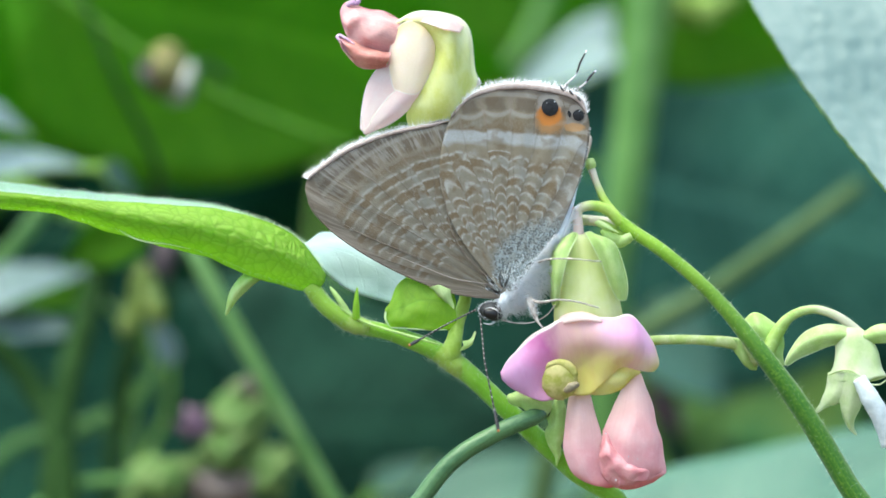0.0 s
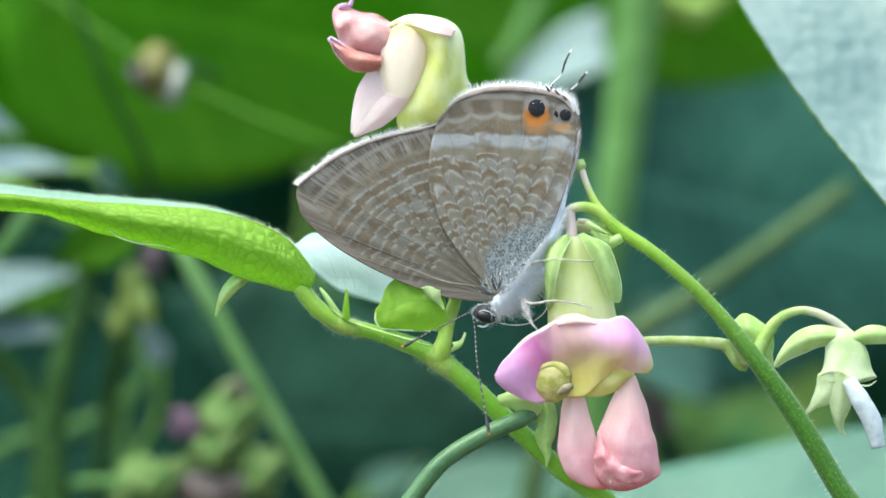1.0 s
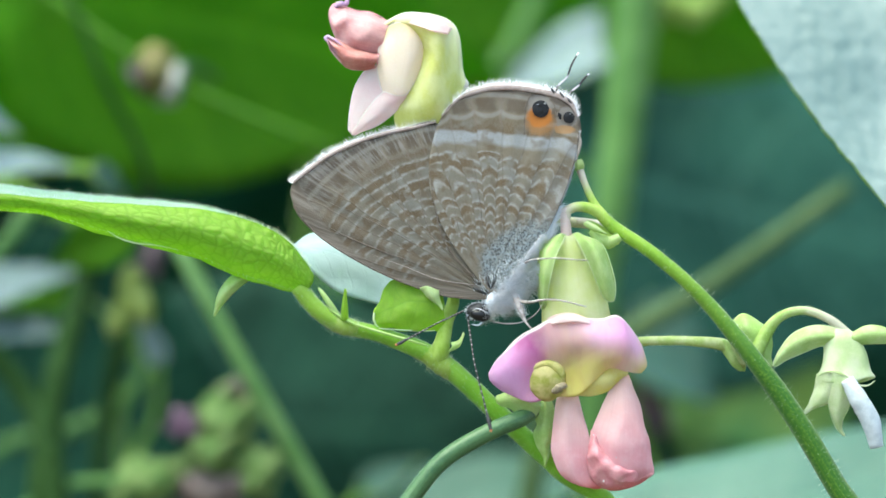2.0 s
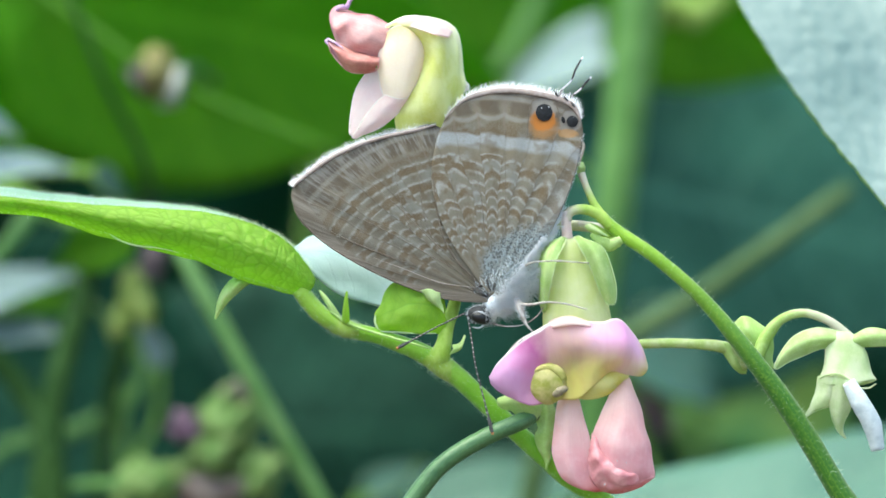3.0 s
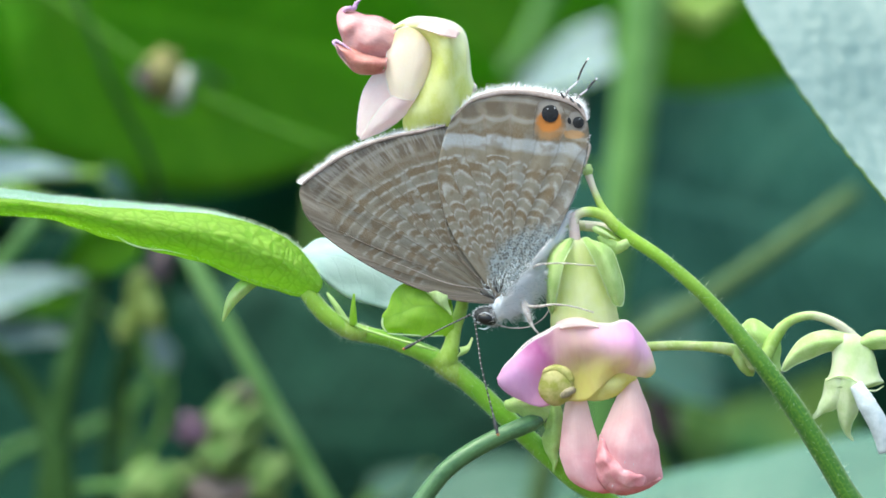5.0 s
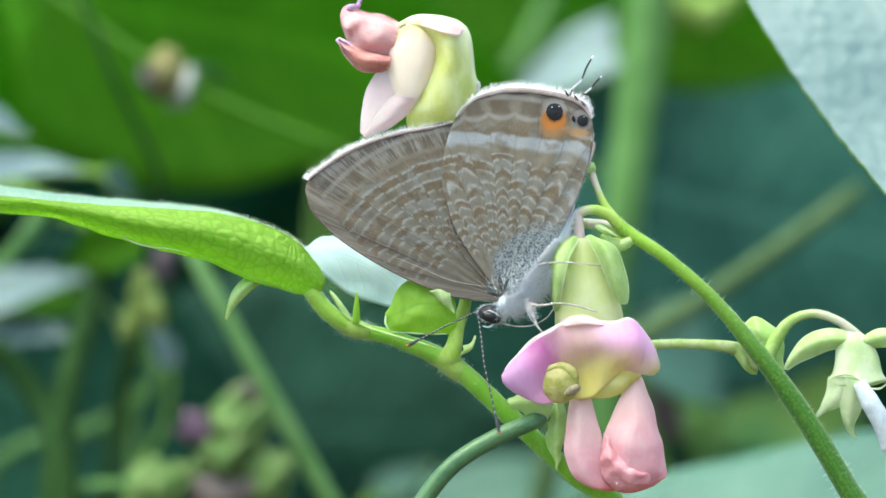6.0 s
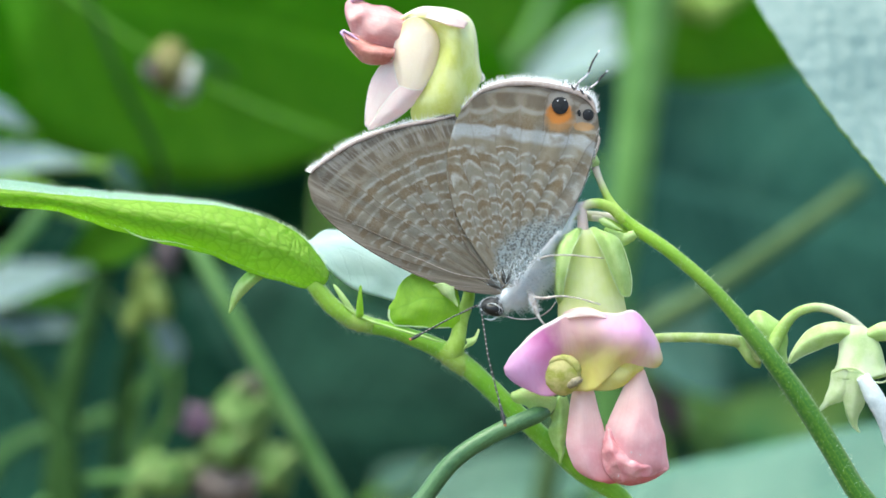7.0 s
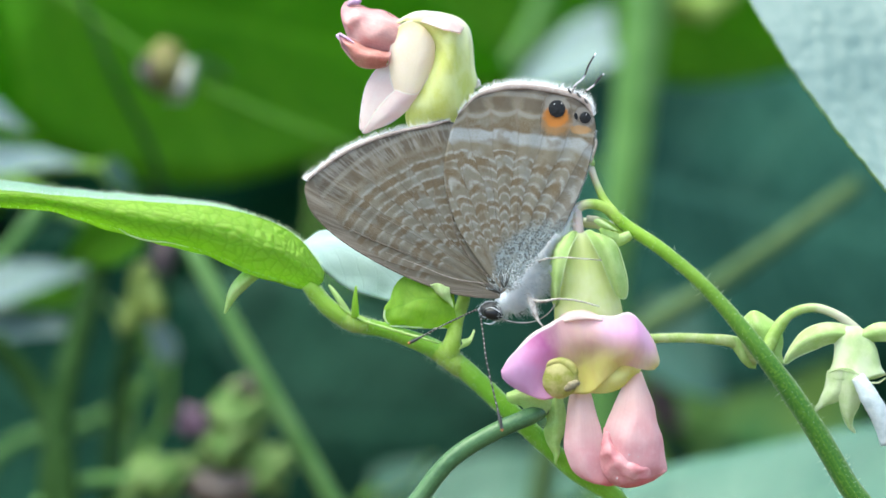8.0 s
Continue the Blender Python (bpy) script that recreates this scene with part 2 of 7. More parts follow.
def wing_material(name, veins, rows, marks, broken=0.05, lean=0.03, bow=0.03, dust=False, level=0.0, rays=0.0, costal=False, spots=(), tone=1.0, wave=0.03):
    """Scaled wing: rows of brown bars between thin broken pale lines, stepped from cell to cell. u runs across the wing, v outwards.
    rows are (middle, half width) of the bars; marks are further ramp stops of the ground colour."""
    n = Nodes(name)
    u, v = n.uv()
    flat = n.vec(u, v)
    across = n.math("ADD", n.math("MULTIPLY", u, veins), n.math("MULTIPLY", n.math("SUBTRACT", n.noise(0.3, 2, flat), 0.5), 1.0))
    cell, ident = n.math("FRACT", across), n.math("FLOOR", across)

    def chance(offset):
        white = n.tree.nodes.new("ShaderNodeTexWhiteNoise")
        white.noise_dimensions = "1D"
        n.put(white.inputs["W"], n.math("ADD", ident, offset))
        return n.math("SUBTRACT", white.outputs["Value"], 0.5)

    side = n.math("SUBTRACT", cell, 0.5)
    mid = n.math("MULTIPLY", n.math("ABSOLUTE", side), 2.0)
    calm = n.math("SUBTRACT", 1.0, n.math("MULTIPLY", n.step(v, 0.655, 0.69), 0.8))
    shift = n.math("MULTIPLY", chance(0.0), broken)
    slope = n.math("MULTIPLY", side, n.math("MULTIPLY", n.math("ADD", chance(17.3), 0.35), lean))
    arch = n.math("MULTIPLY", n.math("MULTIPLY", mid, mid), n.math("MULTIPLY", n.math("ADD", chance(5.1), 0.7), bow))
    wob = n.math("MULTIPLY", n.math("SUBTRACT", n.noise(0.08, 3, flat), 0.5), wave)
    r = n.math("ADD", n.math("ADD", v, wob), n.math("MULTIPLY", n.math("ADD", n.math("ADD", shift, slope), arch), calm))
    if level:
        # the broad band runs straighter than the rim
        aside = n.math("SUBTRACT", u, 0.54)
        there = n.math("MULTIPLY", n.step(v, 0.5, 0.64), n.math("SUBTRACT", 1.0, n.step(v, 0.84, 0.92)))
        r = n.math("SUBTRACT", r, n.math("MULTIPLY", n.math("MULTIPLY", n.math("MINIMUM", n.math("MULTIPLY", aside, aside), 0.075), level), there))
    ground = [(0.0, TAUPE)]
    for c, h in rows:
        ground += [(c - h - 0.004, GREYISH), (c - h + 0.006, BROWN), (c + h - 0.006, BROWN), (c + h + 0.004, GREYISH)]
    colour = n.ramp(r, ground + marks)
    scales, mottle = n.noise(0.085, 2), n.noise(0.8, 3)
    lines = [(0.0, (0, 0, 0))]
    for c, h in rows:
        lines += [(c - h - 0.014, (0, 0, 0)), (c - h - 0.001, (1, 1, 1)), (c - h + 0.008, (0, 0, 0)), (c + h - 0.008, (0, 0, 0)), (c + h + 0.001, (1, 1, 1)), (c + h + 0.014, (0, 0, 0))]
    pale = n.math("MULTIPLY", n.ramp(n.math("ADD", r, n.math("MULTIPLY", n.math("SUBTRACT", scales, 0.5), 0.018)), lines), n.step(n.noise(0.045, 2, flat), 0.32, 0.55))
    colour = n.mix(n.math("MULTIPLY", pale, 0.95), colour, PALE)
    # worn and dusted scales
    worn = n.step(n.noise(0.09, 3, flat), 0.42, 0.7)
    colour = n.mix(n.math("MULTIPLY", worn, 0.25), colour, n.mix(n.step(n.noise(0.6, 2), 0.4, 0.6), TAUPE, (0.195, 0.176, 0.138)))
    colour = n.mix(n.math("MULTIPLY", n.step(scales, 0.45, 0.62), 0.36), colour, (0.222, 0.202, 0.158))
    colour = n.mix(n.math("MULTIPLY", n.step(mottle, 0.45, 0.75), 0.28), colour, (0.245, 0.238, 0.205))
    # bluish worn patches, and brown ones where the bars run together
    patchy = n.noise(0.11, 2, flat)
    colour = n.mix(n.math("MULTIPLY", n.step(patchy, 0.55, 0.68), 0.4), colour, (0.25, 0.262, 0.25))
    colour = n.mix(n.math("MULTIPLY", n.math("SUBTRACT", 1.0, n.step(patchy, 0.34, 0.46)), 0.55), colour, BROWN)
    # veins, and the dark lunules before the rim
    line = n.math("SUBTRACT", 1.0, n.step(n.math("SUBTRACT", 1.0, mid), 0.0, 0.14))
    colour = n.mix(n.math("MULTIPLY", line, 0.2), colour, (0.085, 0.066, 0.05))
    lune = n.math("MULTIPLY", n.math("MULTIPLY", n.step(v, 0.86, 0.885), n.math("SUBTRACT", 1.0, n.step(v, 0.925, 0.945))), n.math("SUBTRACT", 1.0, n.step(mid, 0.5, 0.85)))
    colour = n.mix(n.math("MULTIPLY", lune, 0.6), colour, (0.085, 0.064, 0.045))
    low = n.math("SUBTRACT", v, n.math("MULTIPLY", n.math("MULTIPLY", mid, mid), 0.022))
    under_lune = n.math("MULTIPLY", n.step(low, 0.83, 0.846), n.math("SUBTRACT", 1.0, n.step(low, 0.852, 0.868)))
    colour = n.mix(n.math("MULTIPLY", under_lune, 0.38 if dust else 0.12), colour, PALE)
    outer_vein = n.math("MULTIPLY", n.math("SUBTRACT", 1.0, n.step(n.math("SUBTRACT", 1.0, mid), 0.0, 0.2)), n.math("MULTIPLY", n.step(v, 0.78, 0.82), n.math("SUBTRACT", 1.0, n.step(v, 0.95, 0.97))))
    colour = n.mix(n.math("MULTIPLY", outer_vein, 0.4), colour, (0.24, 0.195, 0.155))
    thin = n.math("MULTIPLY", n.step(v, 0.935, 0.945), n.math("SUBTRACT", 1.0, n.step(v, 0.955, 0.965)))
    colour = n.mix(n.math("MULTIPLY", thin, 0.25), colour, PALE)
    dark = n.math("MULTIPLY", n.step(v, 0.962, 0.97), n.math("SUBTRACT", 1.0, n.step(v, 0.985, 0.995)))
    colour = n.mix(n.math("MULTIPLY", dark, 0.45), colour, (0.06, 0.045, 0.035))
    if rays:
        streak = n.step(n.noise(0.012, 2, n.vec(u, n.math("MULTIPLY", v, 0.10))), 0.42, 0.66)
        streak = n.math("MULTIPLY", streak, n.math("MULTIPLY", n.step(n.math("ADD", v, wob), 0.84, 0.90), n.step(u, 0.1, 0.3)))
        colour = n.mix(n.math("MULTIPLY", streak, rays), colour, (0.33, 0.315, 0.29))
        colour = n.mix(n.math("MULTIPLY", n.math("SUBTRACT", 1.0, n.step(u, 0.12, 0.42)), 0.38), colour, (0.105, 0.08, 0.058))
    if costal:
        # smooth pinkish grey strip along the leading edge
        inward = n.math("SUBTRACT", u, n.math("SUBTRACT", n.math("MULTIPLY", v, 0.51), 0.25))
        q = n.math("DIVIDE", n.math("MULTIPLY", inward, v), 0.036)
        q = n.math("ADD", q, n.math("MULTIPLY", n.math("SUBTRACT", n.noise(0.12, 2, flat), 0.5), 0.5))
        strip = n.mix(n.step(n.noise(0.02, 3, n.vec(n.math("MULTIPLY", v, 0.06), u)), 0.4, 0.65), (0.145, 0.118, 0.088), (0.225, 0.196, 0.165))
        colour = n.mix(n.math("SUBTRACT", 1.0, n.step(q, 0.7, 1.1)), colour, strip)
    if dust:
        limit = n.math("ADD", n.math("MULTIPLY", u, 0.36), 0.07)
        reach = n.math("ADD", n.math("SUBTRACT", v, limit), n.math("MULTIPLY", n.math("SUBTRACT", mottle, 0.5), 0.16))
        root = n.math("MULTIPLY", n.math("SUBTRACT", 1.0, n.step(reach, -0.07, 0.035)), n.step(u, -0.1, 0.12))
        speck = n.step(n.noise(0.15, 3), 0.41, 0.54)
        dusty = n.mix(speck, (0.08, 0.086, 0.088), n.mix(n.step(n.noise(0.3, 2), 0.4, 0.6), (0.29, 0.35, 0.37), (0.225, 0.25, 0.245)))
        inner = n.math("MULTIPLY", n.step(u, 0.80, 1.0), n.math("SUBTRACT", 1.0, n.step(v, 0.55, 0.82)))
        colour = n.mix(n.math("MULTIPLY", inner, 0.35), colour, (0.255, 0.262, 0.262))
        colour = n.mix(n.math("MULTIPLY", root, 0.9), colour, dusty)
    for cx, cz, rx, rz, col, strong in spots:
        place = n.tree.nodes.new("ShaderNodeSeparateXYZ")
        n.put(place.inputs[0], n.coords())
        dx = n.math("DIVIDE", n.math("SUBTRACT", place.outputs[0], cx * 0.001), rx * 0.001)
        dz = n.math("DIVIDE", n.math("SUBTRACT", place.outputs[2], cz * 0.001), rz * 0.001)
        far = n.math("SQRT", n.math("ADD", n.math("MULTIPLY", dx, dx), n.math("MULTIPLY", dz, dz)))
        far = n.math("ADD", far, n.math("MULTIPLY", n.math("SUBTRACT", n.noise(0.3, 2), 0.5), 0.45))
        colour = n.mix(n.math("MULTIPLY", n.math("SUBTRACT", 1.0, n.step(far, 0.72, 1.1)), strong), colour, col)
    colour = n.mix(1.0, colour, (tone, tone, tone), "MULTIPLY")
    height = n.math("ADD", n.math("MULTIPLY", line, 0.5), scales)
    return n.finish(colour, 0.6, height, 0.025, 0.25, 0.12, None, 0.15)


GREYISH = (0.165, 0.146, 0.110)
WING_FORE = wing_material("forewing_scales", 11.0, [(0.36, 0.019), (0.465, 0.021), (0.57, 0.022), (0.675, 0.023), (0.775, 0.022)],
                          [(0.84, BROWN), (0.90, TAUPE), (0.98, (0.115, 0.09, 0.068))], broken=0.075, lean=0.025, bow=0.008, rays=0.55, costal=True, tone=0.82, wave=0.022)
WING_HIND = wing_material("hindwing_scales", 9.3, [(0.265, 0.017), (0.352, 0.018), (0.442, 0.019), (0.535, 0.021), (0.625, 0.021)],
                          [(0.662, TAUPE), (0.69, TAUPE), (0.715, WHITE), (0.758, WHITE), (0.774, BROWN), (0.90, TAUPE), (0.975, (0.13, 0.10, 0.08))],
                          broken=0.085, lean=0.02, bow=0.026, dust=True, tone=0.95, level=0.8,
                          spots=[(3.55, 12.55, 1.22, 1.05, (0.30, 0.15, 0.05), 0.7), (3.50, 13.72, 0.98, 1.0, (0.275, 0.25, 0.222), 0.85), (3.50, 13.0, 1.0, 0.92, (0.41, 0.145, 0.02), 0.95),
                                 (5.55, 12.95, 0.85, 0.9, (0.265, 0.24, 0.215), 0.8), (5.35, 12.05, 0.85, 0.36, (0.36, 0.20, 0.08), 0.8)])
COSTA = soft_material("pinkish_grey_scales", (0.25, 0.21, 0.18), (0.33, 0.29, 0.26), 0.3, 0.6, 0.1, 0.02)
FRINGE = soft_material("white_fringe", (0.75, 0.76, 0.78), (0.9, 0.9, 0.92), 0.5, 0.6, 0.25, 0.0)
WING_EDGE = soft_material("wing_border", (0.33, 0.265, 0.24), (0.42, 0.35, 0.325), 0.3, 0.6, 0.1, 0.02)
DOWN = soft_material("pale_blue_down", (0.86, 0.90, 0.94), (0.95, 0.96, 0.98), 0.6, 0.7, 0.55, 0.0)
ROOT_DOWN = soft_material("blue_grey_down", (0.34, 0.38, 0.41), (0.68, 0.73, 0.76), 0.35, 0.7, 0.15, 0.0)
BODY = soft_material("grey_body", (0.74, 0.78, 0.83), (0.86, 0.89, 0.93), 0.3, 0.7, 0.0, 0.05)
VEIN = soft_material("wing_vein_scales", (0.10, 0.078, 0.06), (0.17, 0.14, 0.11), 0.4, 0.6, 0.0, 0.01, 0.2)
HEAD = soft_material("dark_head", (0.02, 0.02, 0.022), (0.05, 0.05, 0.052), 0.2, 0.6, 0.0, 0.05)
BLACK = soft_material("black_scales", (0.006, 0.006, 0.007), (0.012, 0.013, 0.016), 0.2, 0.5, 0.0, 0.04, 0.25)
GLASSY = soft_material("dark_eye", (0.005, 0.005, 0.006), (0.009, 0.008, 0.008), 0.4, 0.3, 0.0, 0.0, 0.35)
RINGPALE = soft_material("pale_ring_scales", (0.27, 0.235, 0.20), (0.36, 0.32, 0.285), 0.2, 0.6, 0.0, 0.02)
LEG = soft_material("pale_leg", (0.22, 0.19, 0.175), (0.46, 0.42, 0.40), 0.3, 0.5, 0.0, 0.02)


def striped(name, dark, pale, rings):
    n = Nodes(name)
    u, v = n.uv()
    wave = n.math("PINGPONG", n.math("MULTIPLY", u, rings), 1.0)
    return n.finish(n.mix(n.step(wave, 0.72, 0.88), dark, pale), 0.5)


FEELER = striped("ringed_feeler", (0.02, 0.016, 0.014), (0.30, 0.29, 0.28), 40.0)
def tail_material():
    n = Nodes("tail_scales")
    u, v = n.uv()
    return n.finish(n.ramp(u, [(0.0, (0.10, 0.08, 0.07)), (0.18, (0.08, 0.07, 0.065)), (0.24, (0.55, 0.55, 0.55)), (0.46, (0.6, 0.6, 0.62)), (0.54, (0.02, 0.02, 0.02)), (0.92, (0.02, 0.02, 0.02)), (0.97, (0.8, 0.8, 0.82))]), 0.55)


TAIL = tail_material()
RUST = soft_material("rust_tip", (0.35, 0.12, 0.04), (0.5, 0.2, 0.07), 0.1, 0.5)

STEM_NODE = soft_material("yellow_green_stem_node", (0.33, 0.50, 0.06), (0.42, 0.58, 0.12), 0.8, 0.5, 0.4, 0.06, 0.25, 0.12, sheen=0.3)
STEM = soft_material("green_stem", (0.145, 0.33, 0.028), (0.215, 0.42, 0.05), 2.5, 0.45, 0.25, 0.05, 0.35, 0.2, streak=0.5, sheen=0.35)
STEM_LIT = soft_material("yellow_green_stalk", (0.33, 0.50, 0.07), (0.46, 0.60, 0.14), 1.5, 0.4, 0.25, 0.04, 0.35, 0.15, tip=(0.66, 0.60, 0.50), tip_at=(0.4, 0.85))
STEM_ARCH = soft_material("downy_bud_stalk", (0.30, 0.45, 0.10), (0.40, 0.54, 0.18), 1.2, 0.5, 0.3, 0.05, 0.25, 0.15, tip=(0.56, 0.54, 0.42), tip_at=(0.4, 0.85))
# Shade between the stalks behind is put into this dark green.
STEM_SHADED = soft_material("shaded_green_stalk", (0.016, 0.044, 0.011), (0.03, 0.070, 0.018), 4.0, 0.5, 0.1, 0.05, 0.05, 0.3, streak=0.5)
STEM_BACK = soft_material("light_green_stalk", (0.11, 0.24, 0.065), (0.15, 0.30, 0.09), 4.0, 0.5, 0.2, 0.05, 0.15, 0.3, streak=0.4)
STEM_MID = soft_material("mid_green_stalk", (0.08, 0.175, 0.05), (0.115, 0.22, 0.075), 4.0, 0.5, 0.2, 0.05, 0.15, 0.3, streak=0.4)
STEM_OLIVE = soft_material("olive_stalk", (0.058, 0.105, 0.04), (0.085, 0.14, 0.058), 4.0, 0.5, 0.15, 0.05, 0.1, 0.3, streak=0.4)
OLIVE_LEAF = soft_material("yellowing_leaf", (0.19, 0.32, 0.07), (0.075, 0.22, 0.06), 7.0, 0.5, 0.35, 0.2, 0.3, 0.6)
STEM_PALE = soft_material("pale_downy_stalk", (0.37, 0.49, 0.15), (0.50, 0.58, 0.29), 1.2, 0.5, 0.35, 0.05, 0.3, 0.15)
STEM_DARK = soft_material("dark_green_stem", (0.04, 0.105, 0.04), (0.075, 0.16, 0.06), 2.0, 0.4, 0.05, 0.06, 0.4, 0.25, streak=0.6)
HAIR = soft_material("plant_hair", (0.56, 0.72, 0.44), (0.74, 0.84, 0.66), 0.4, 0.6, 0.5, 0.0)
LEAF_UNDER = leaf_material("leaf_underside", (0.34, 0.52, 0.075), (0.43, 0.60, 0.12), (0.22, 0.40, 0.05), 0.66, (1.05, 1.1, 0.6), 34.0, 0.026, 0.13, 0.55, 0.3, strength=0.5, rungs=15.0)
# Sky sheen is put into the pale blue-green of these upper sides.
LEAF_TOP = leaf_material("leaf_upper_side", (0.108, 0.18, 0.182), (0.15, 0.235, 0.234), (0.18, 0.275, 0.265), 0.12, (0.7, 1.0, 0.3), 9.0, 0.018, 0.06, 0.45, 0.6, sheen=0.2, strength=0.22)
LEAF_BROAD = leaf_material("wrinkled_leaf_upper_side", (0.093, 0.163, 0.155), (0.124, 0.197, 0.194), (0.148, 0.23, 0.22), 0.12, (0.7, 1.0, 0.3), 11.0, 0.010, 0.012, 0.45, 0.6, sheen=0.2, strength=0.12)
LEAF_TOP_THIN = leaf_material("thin_leaf_upper_side", (0.22, 0.32, 0.31), (0.29, 0.40, 0.385), (0.30, 0.42, 0.40), 0.45, (2.6, 3.0, 0.5), 16.0, 0.020, 0.10, 0.45, 0.6, sheen=0.2, strength=0.22)
LEAF_VEIN = soft_material("leaf_vein", (0.088, 0.245, 0.013), (0.11, 0.28, 0.018), 3.0, 0.5, 0.4, 0.05)
LEAF_YOUNG = leaf_material("young_leaf", (0.42, 0.62, 0.10), (0.50, 0.69, 0.16), (0.36, 0.58, 0.12), 0.75, (1.2, 1.15, 0.7), 7.0, 0.06, 0.05, 0.5, 0.3, strength=0.6)
# Leaf colour raised to make up for the wing's shade on it.
LEAF_BRIGHTENED = leaf_material("brightened_pale_leaf", (0.44, 0.61, 0.62), (0.56, 0.72, 0.73), (0.38, 0.55, 0.56), 0.3, (0.8, 1.0, 0.8), 7.0, 0.12, 0.02, 0.6, 0.5, strength=0.22, sheen=0.2)
# Bean leaf copy with its shade put into a dark teal.
LEAF_SHADE_TEAL = leaf_material("shaded_teal_leaf", (0.010, 0.049, 0.033), (0.030, 0.110, 0.074), (0.062, 0.172, 0.12), 0.18, (0.7, 1.0, 0.5), 6.0, 0.05, 0.3, 0.55, 0.15, strength=0.7)
# Dimmer copy, with the sky's tone in its colour too.
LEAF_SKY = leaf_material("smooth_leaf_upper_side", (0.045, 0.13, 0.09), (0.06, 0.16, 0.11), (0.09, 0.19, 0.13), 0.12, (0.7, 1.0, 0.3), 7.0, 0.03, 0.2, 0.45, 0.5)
# Light from behind is put into this bright green and its raised tint.
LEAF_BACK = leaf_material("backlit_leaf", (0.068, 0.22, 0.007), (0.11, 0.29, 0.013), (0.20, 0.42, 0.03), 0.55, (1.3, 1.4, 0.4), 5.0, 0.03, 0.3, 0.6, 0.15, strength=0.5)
# Shade is put into the colour of this dark green leaf copy.
LEAF_SHADE = leaf_material("shaded_green_leaf", (0.004, 0.027, 0.017), (0.018, 0.078, 0.048), (0.035, 0.112, 0.070), 0.18, (0.7, 1.0, 0.4), 6.0, 0.05, 0.3, 0.6, 0.08, strength=0.7)
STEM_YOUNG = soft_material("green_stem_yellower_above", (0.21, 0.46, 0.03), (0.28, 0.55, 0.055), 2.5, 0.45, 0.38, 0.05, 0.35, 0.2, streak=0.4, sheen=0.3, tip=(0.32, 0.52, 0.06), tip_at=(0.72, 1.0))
# Shade on the lower flower stem is put into the colour as darker green.
STEM_SHADE_BELOW = soft_material("green_stem_shade_below", (0.25, 0.45, 0.03), (0.33, 0.53, 0.05), 2.5, 0.45, 0.36, 0.05, 0.35, 0.2, streak=0.5, sheen=0.3, throat=(0.045, 0.165, 0.012), throat_at=(0.74, 0.98))
# Darkest leaf copy, again with shade put into its green.
LEAF_SHADE_DARK = leaf_material("darkest_shaded_leaf", (0.002, 0.018, 0.011), (0.012, 0.054, 0.034), (0.037, 0.116, 0.074), 0.18, (0.7, 1.0, 0.4), 6.0, 0.05, 0.3, 0.6, 0.10, strength=0.7)
BRACT_GREEN = soft_material("bright_green_bract", (0.44, 0.63, 0.19), (0.56, 0.73, 0.30), 1.2, 0.45, 0.4, 0.05, 0.35, 0.12, streak=0.4)
BRACT = soft_material("green_bract", (0.50, 0.66, 0.25), (0.63, 0.76, 0.37), 1.5, 0.45, 0.55, 0.03, 0.35, 0.12, streak=0.45)
BRACT_PALE = soft_material("pale_bract", (0.44, 0.60, 0.22), (0.58, 0.70, 0.36), 1.5, 0.45, 0.46, 0.03, 0.35, 0.12, streak=0.4)
BUD_PETAL = soft_material("greenish_white_petal", (0.60, 0.72, 0.38), (0.76, 0.82, 0.58), 1.8, 0.45, 0.46, 0.03, 0.3, 0.1)
BUD_SEPAL = soft_material("thin_sepal", (0.62, 0.73, 0.40), (0.76, 0.82, 0.58), 1.2, 0.45, 0.5, 0.04, 0.3, 0.1, streak=0.15)
BUD_WOOL = soft_material("white_wool", (0.52, 0.59, 0.61), (0.68, 0.74, 0.76), 0.8, 0.7, 0.25, 0.06, 0.2, 0.15)
PINK = soft_material("pink_petal", (0.83, 0.46, 0.50), (0.87, 0.57, 0.59), 2.2, 0.42, 0.46, 0.07, 0.3, 0.35, tip=(0.72, 0.22, 0.23), tip_at=(0.62, 1.05), streak=0.15, throat=(0.90, 0.68, 0.62), throat_at=(0.0, 0.55))
PINK_DRY = soft_material("wilted_pink_petal", (0.76, 0.45, 0.45), (0.83, 0.56, 0.54), 1.6, 0.65, 0.52, 0.08, 0.15, 0.2, tip=(0.62, 0.34, 0.42), tip_at=(0.85, 1.05), streak=0.3)
TUBE_TOP = soft_material("lemon_green_petal", (0.76, 0.78, 0.29), (0.85, 0.87, 0.50), 1.8, 0.42, 0.55, 0.05, 0.3, 0.12, streak=0.15, along="v", throat=(0.90, 0.90, 0.70), throat_at=(0.0, 0.6))
PINK_BROWN = soft_material("browning_pink_petal", (0.60, 0.26, 0.23), (0.73, 0.40, 0.35), 1.4, 0.65, 0.45, 0.08, 0.15, 0.2, tip=(0.50, 0.26, 0.34), tip_at=(0.75, 1.0), streak=0.35)
PURPLE_TIP = soft_material("purple_petal_tip", (0.36, 0.20, 0.36), (0.55, 0.40, 0.55), 0.5, 0.5, 0.2, 0.05)
CREAM = soft_material("cream_petal", (0.94, 0.84, 0.70), (0.94, 0.82, 0.72), 2.4, 0.42, 0.5, 0.04, 0.35, 0.12, streak=0.1, throat=(0.86, 0.72, 0.42), throat_at=(0.0, 0.3))
BLUSH = soft_material("blush_petal", (0.88, 0.77, 0.74), (0.88, 0.71, 0.70), 2.0, 0.42, 0.56, 0.03, 0.35, 0.12, streak=0.1)
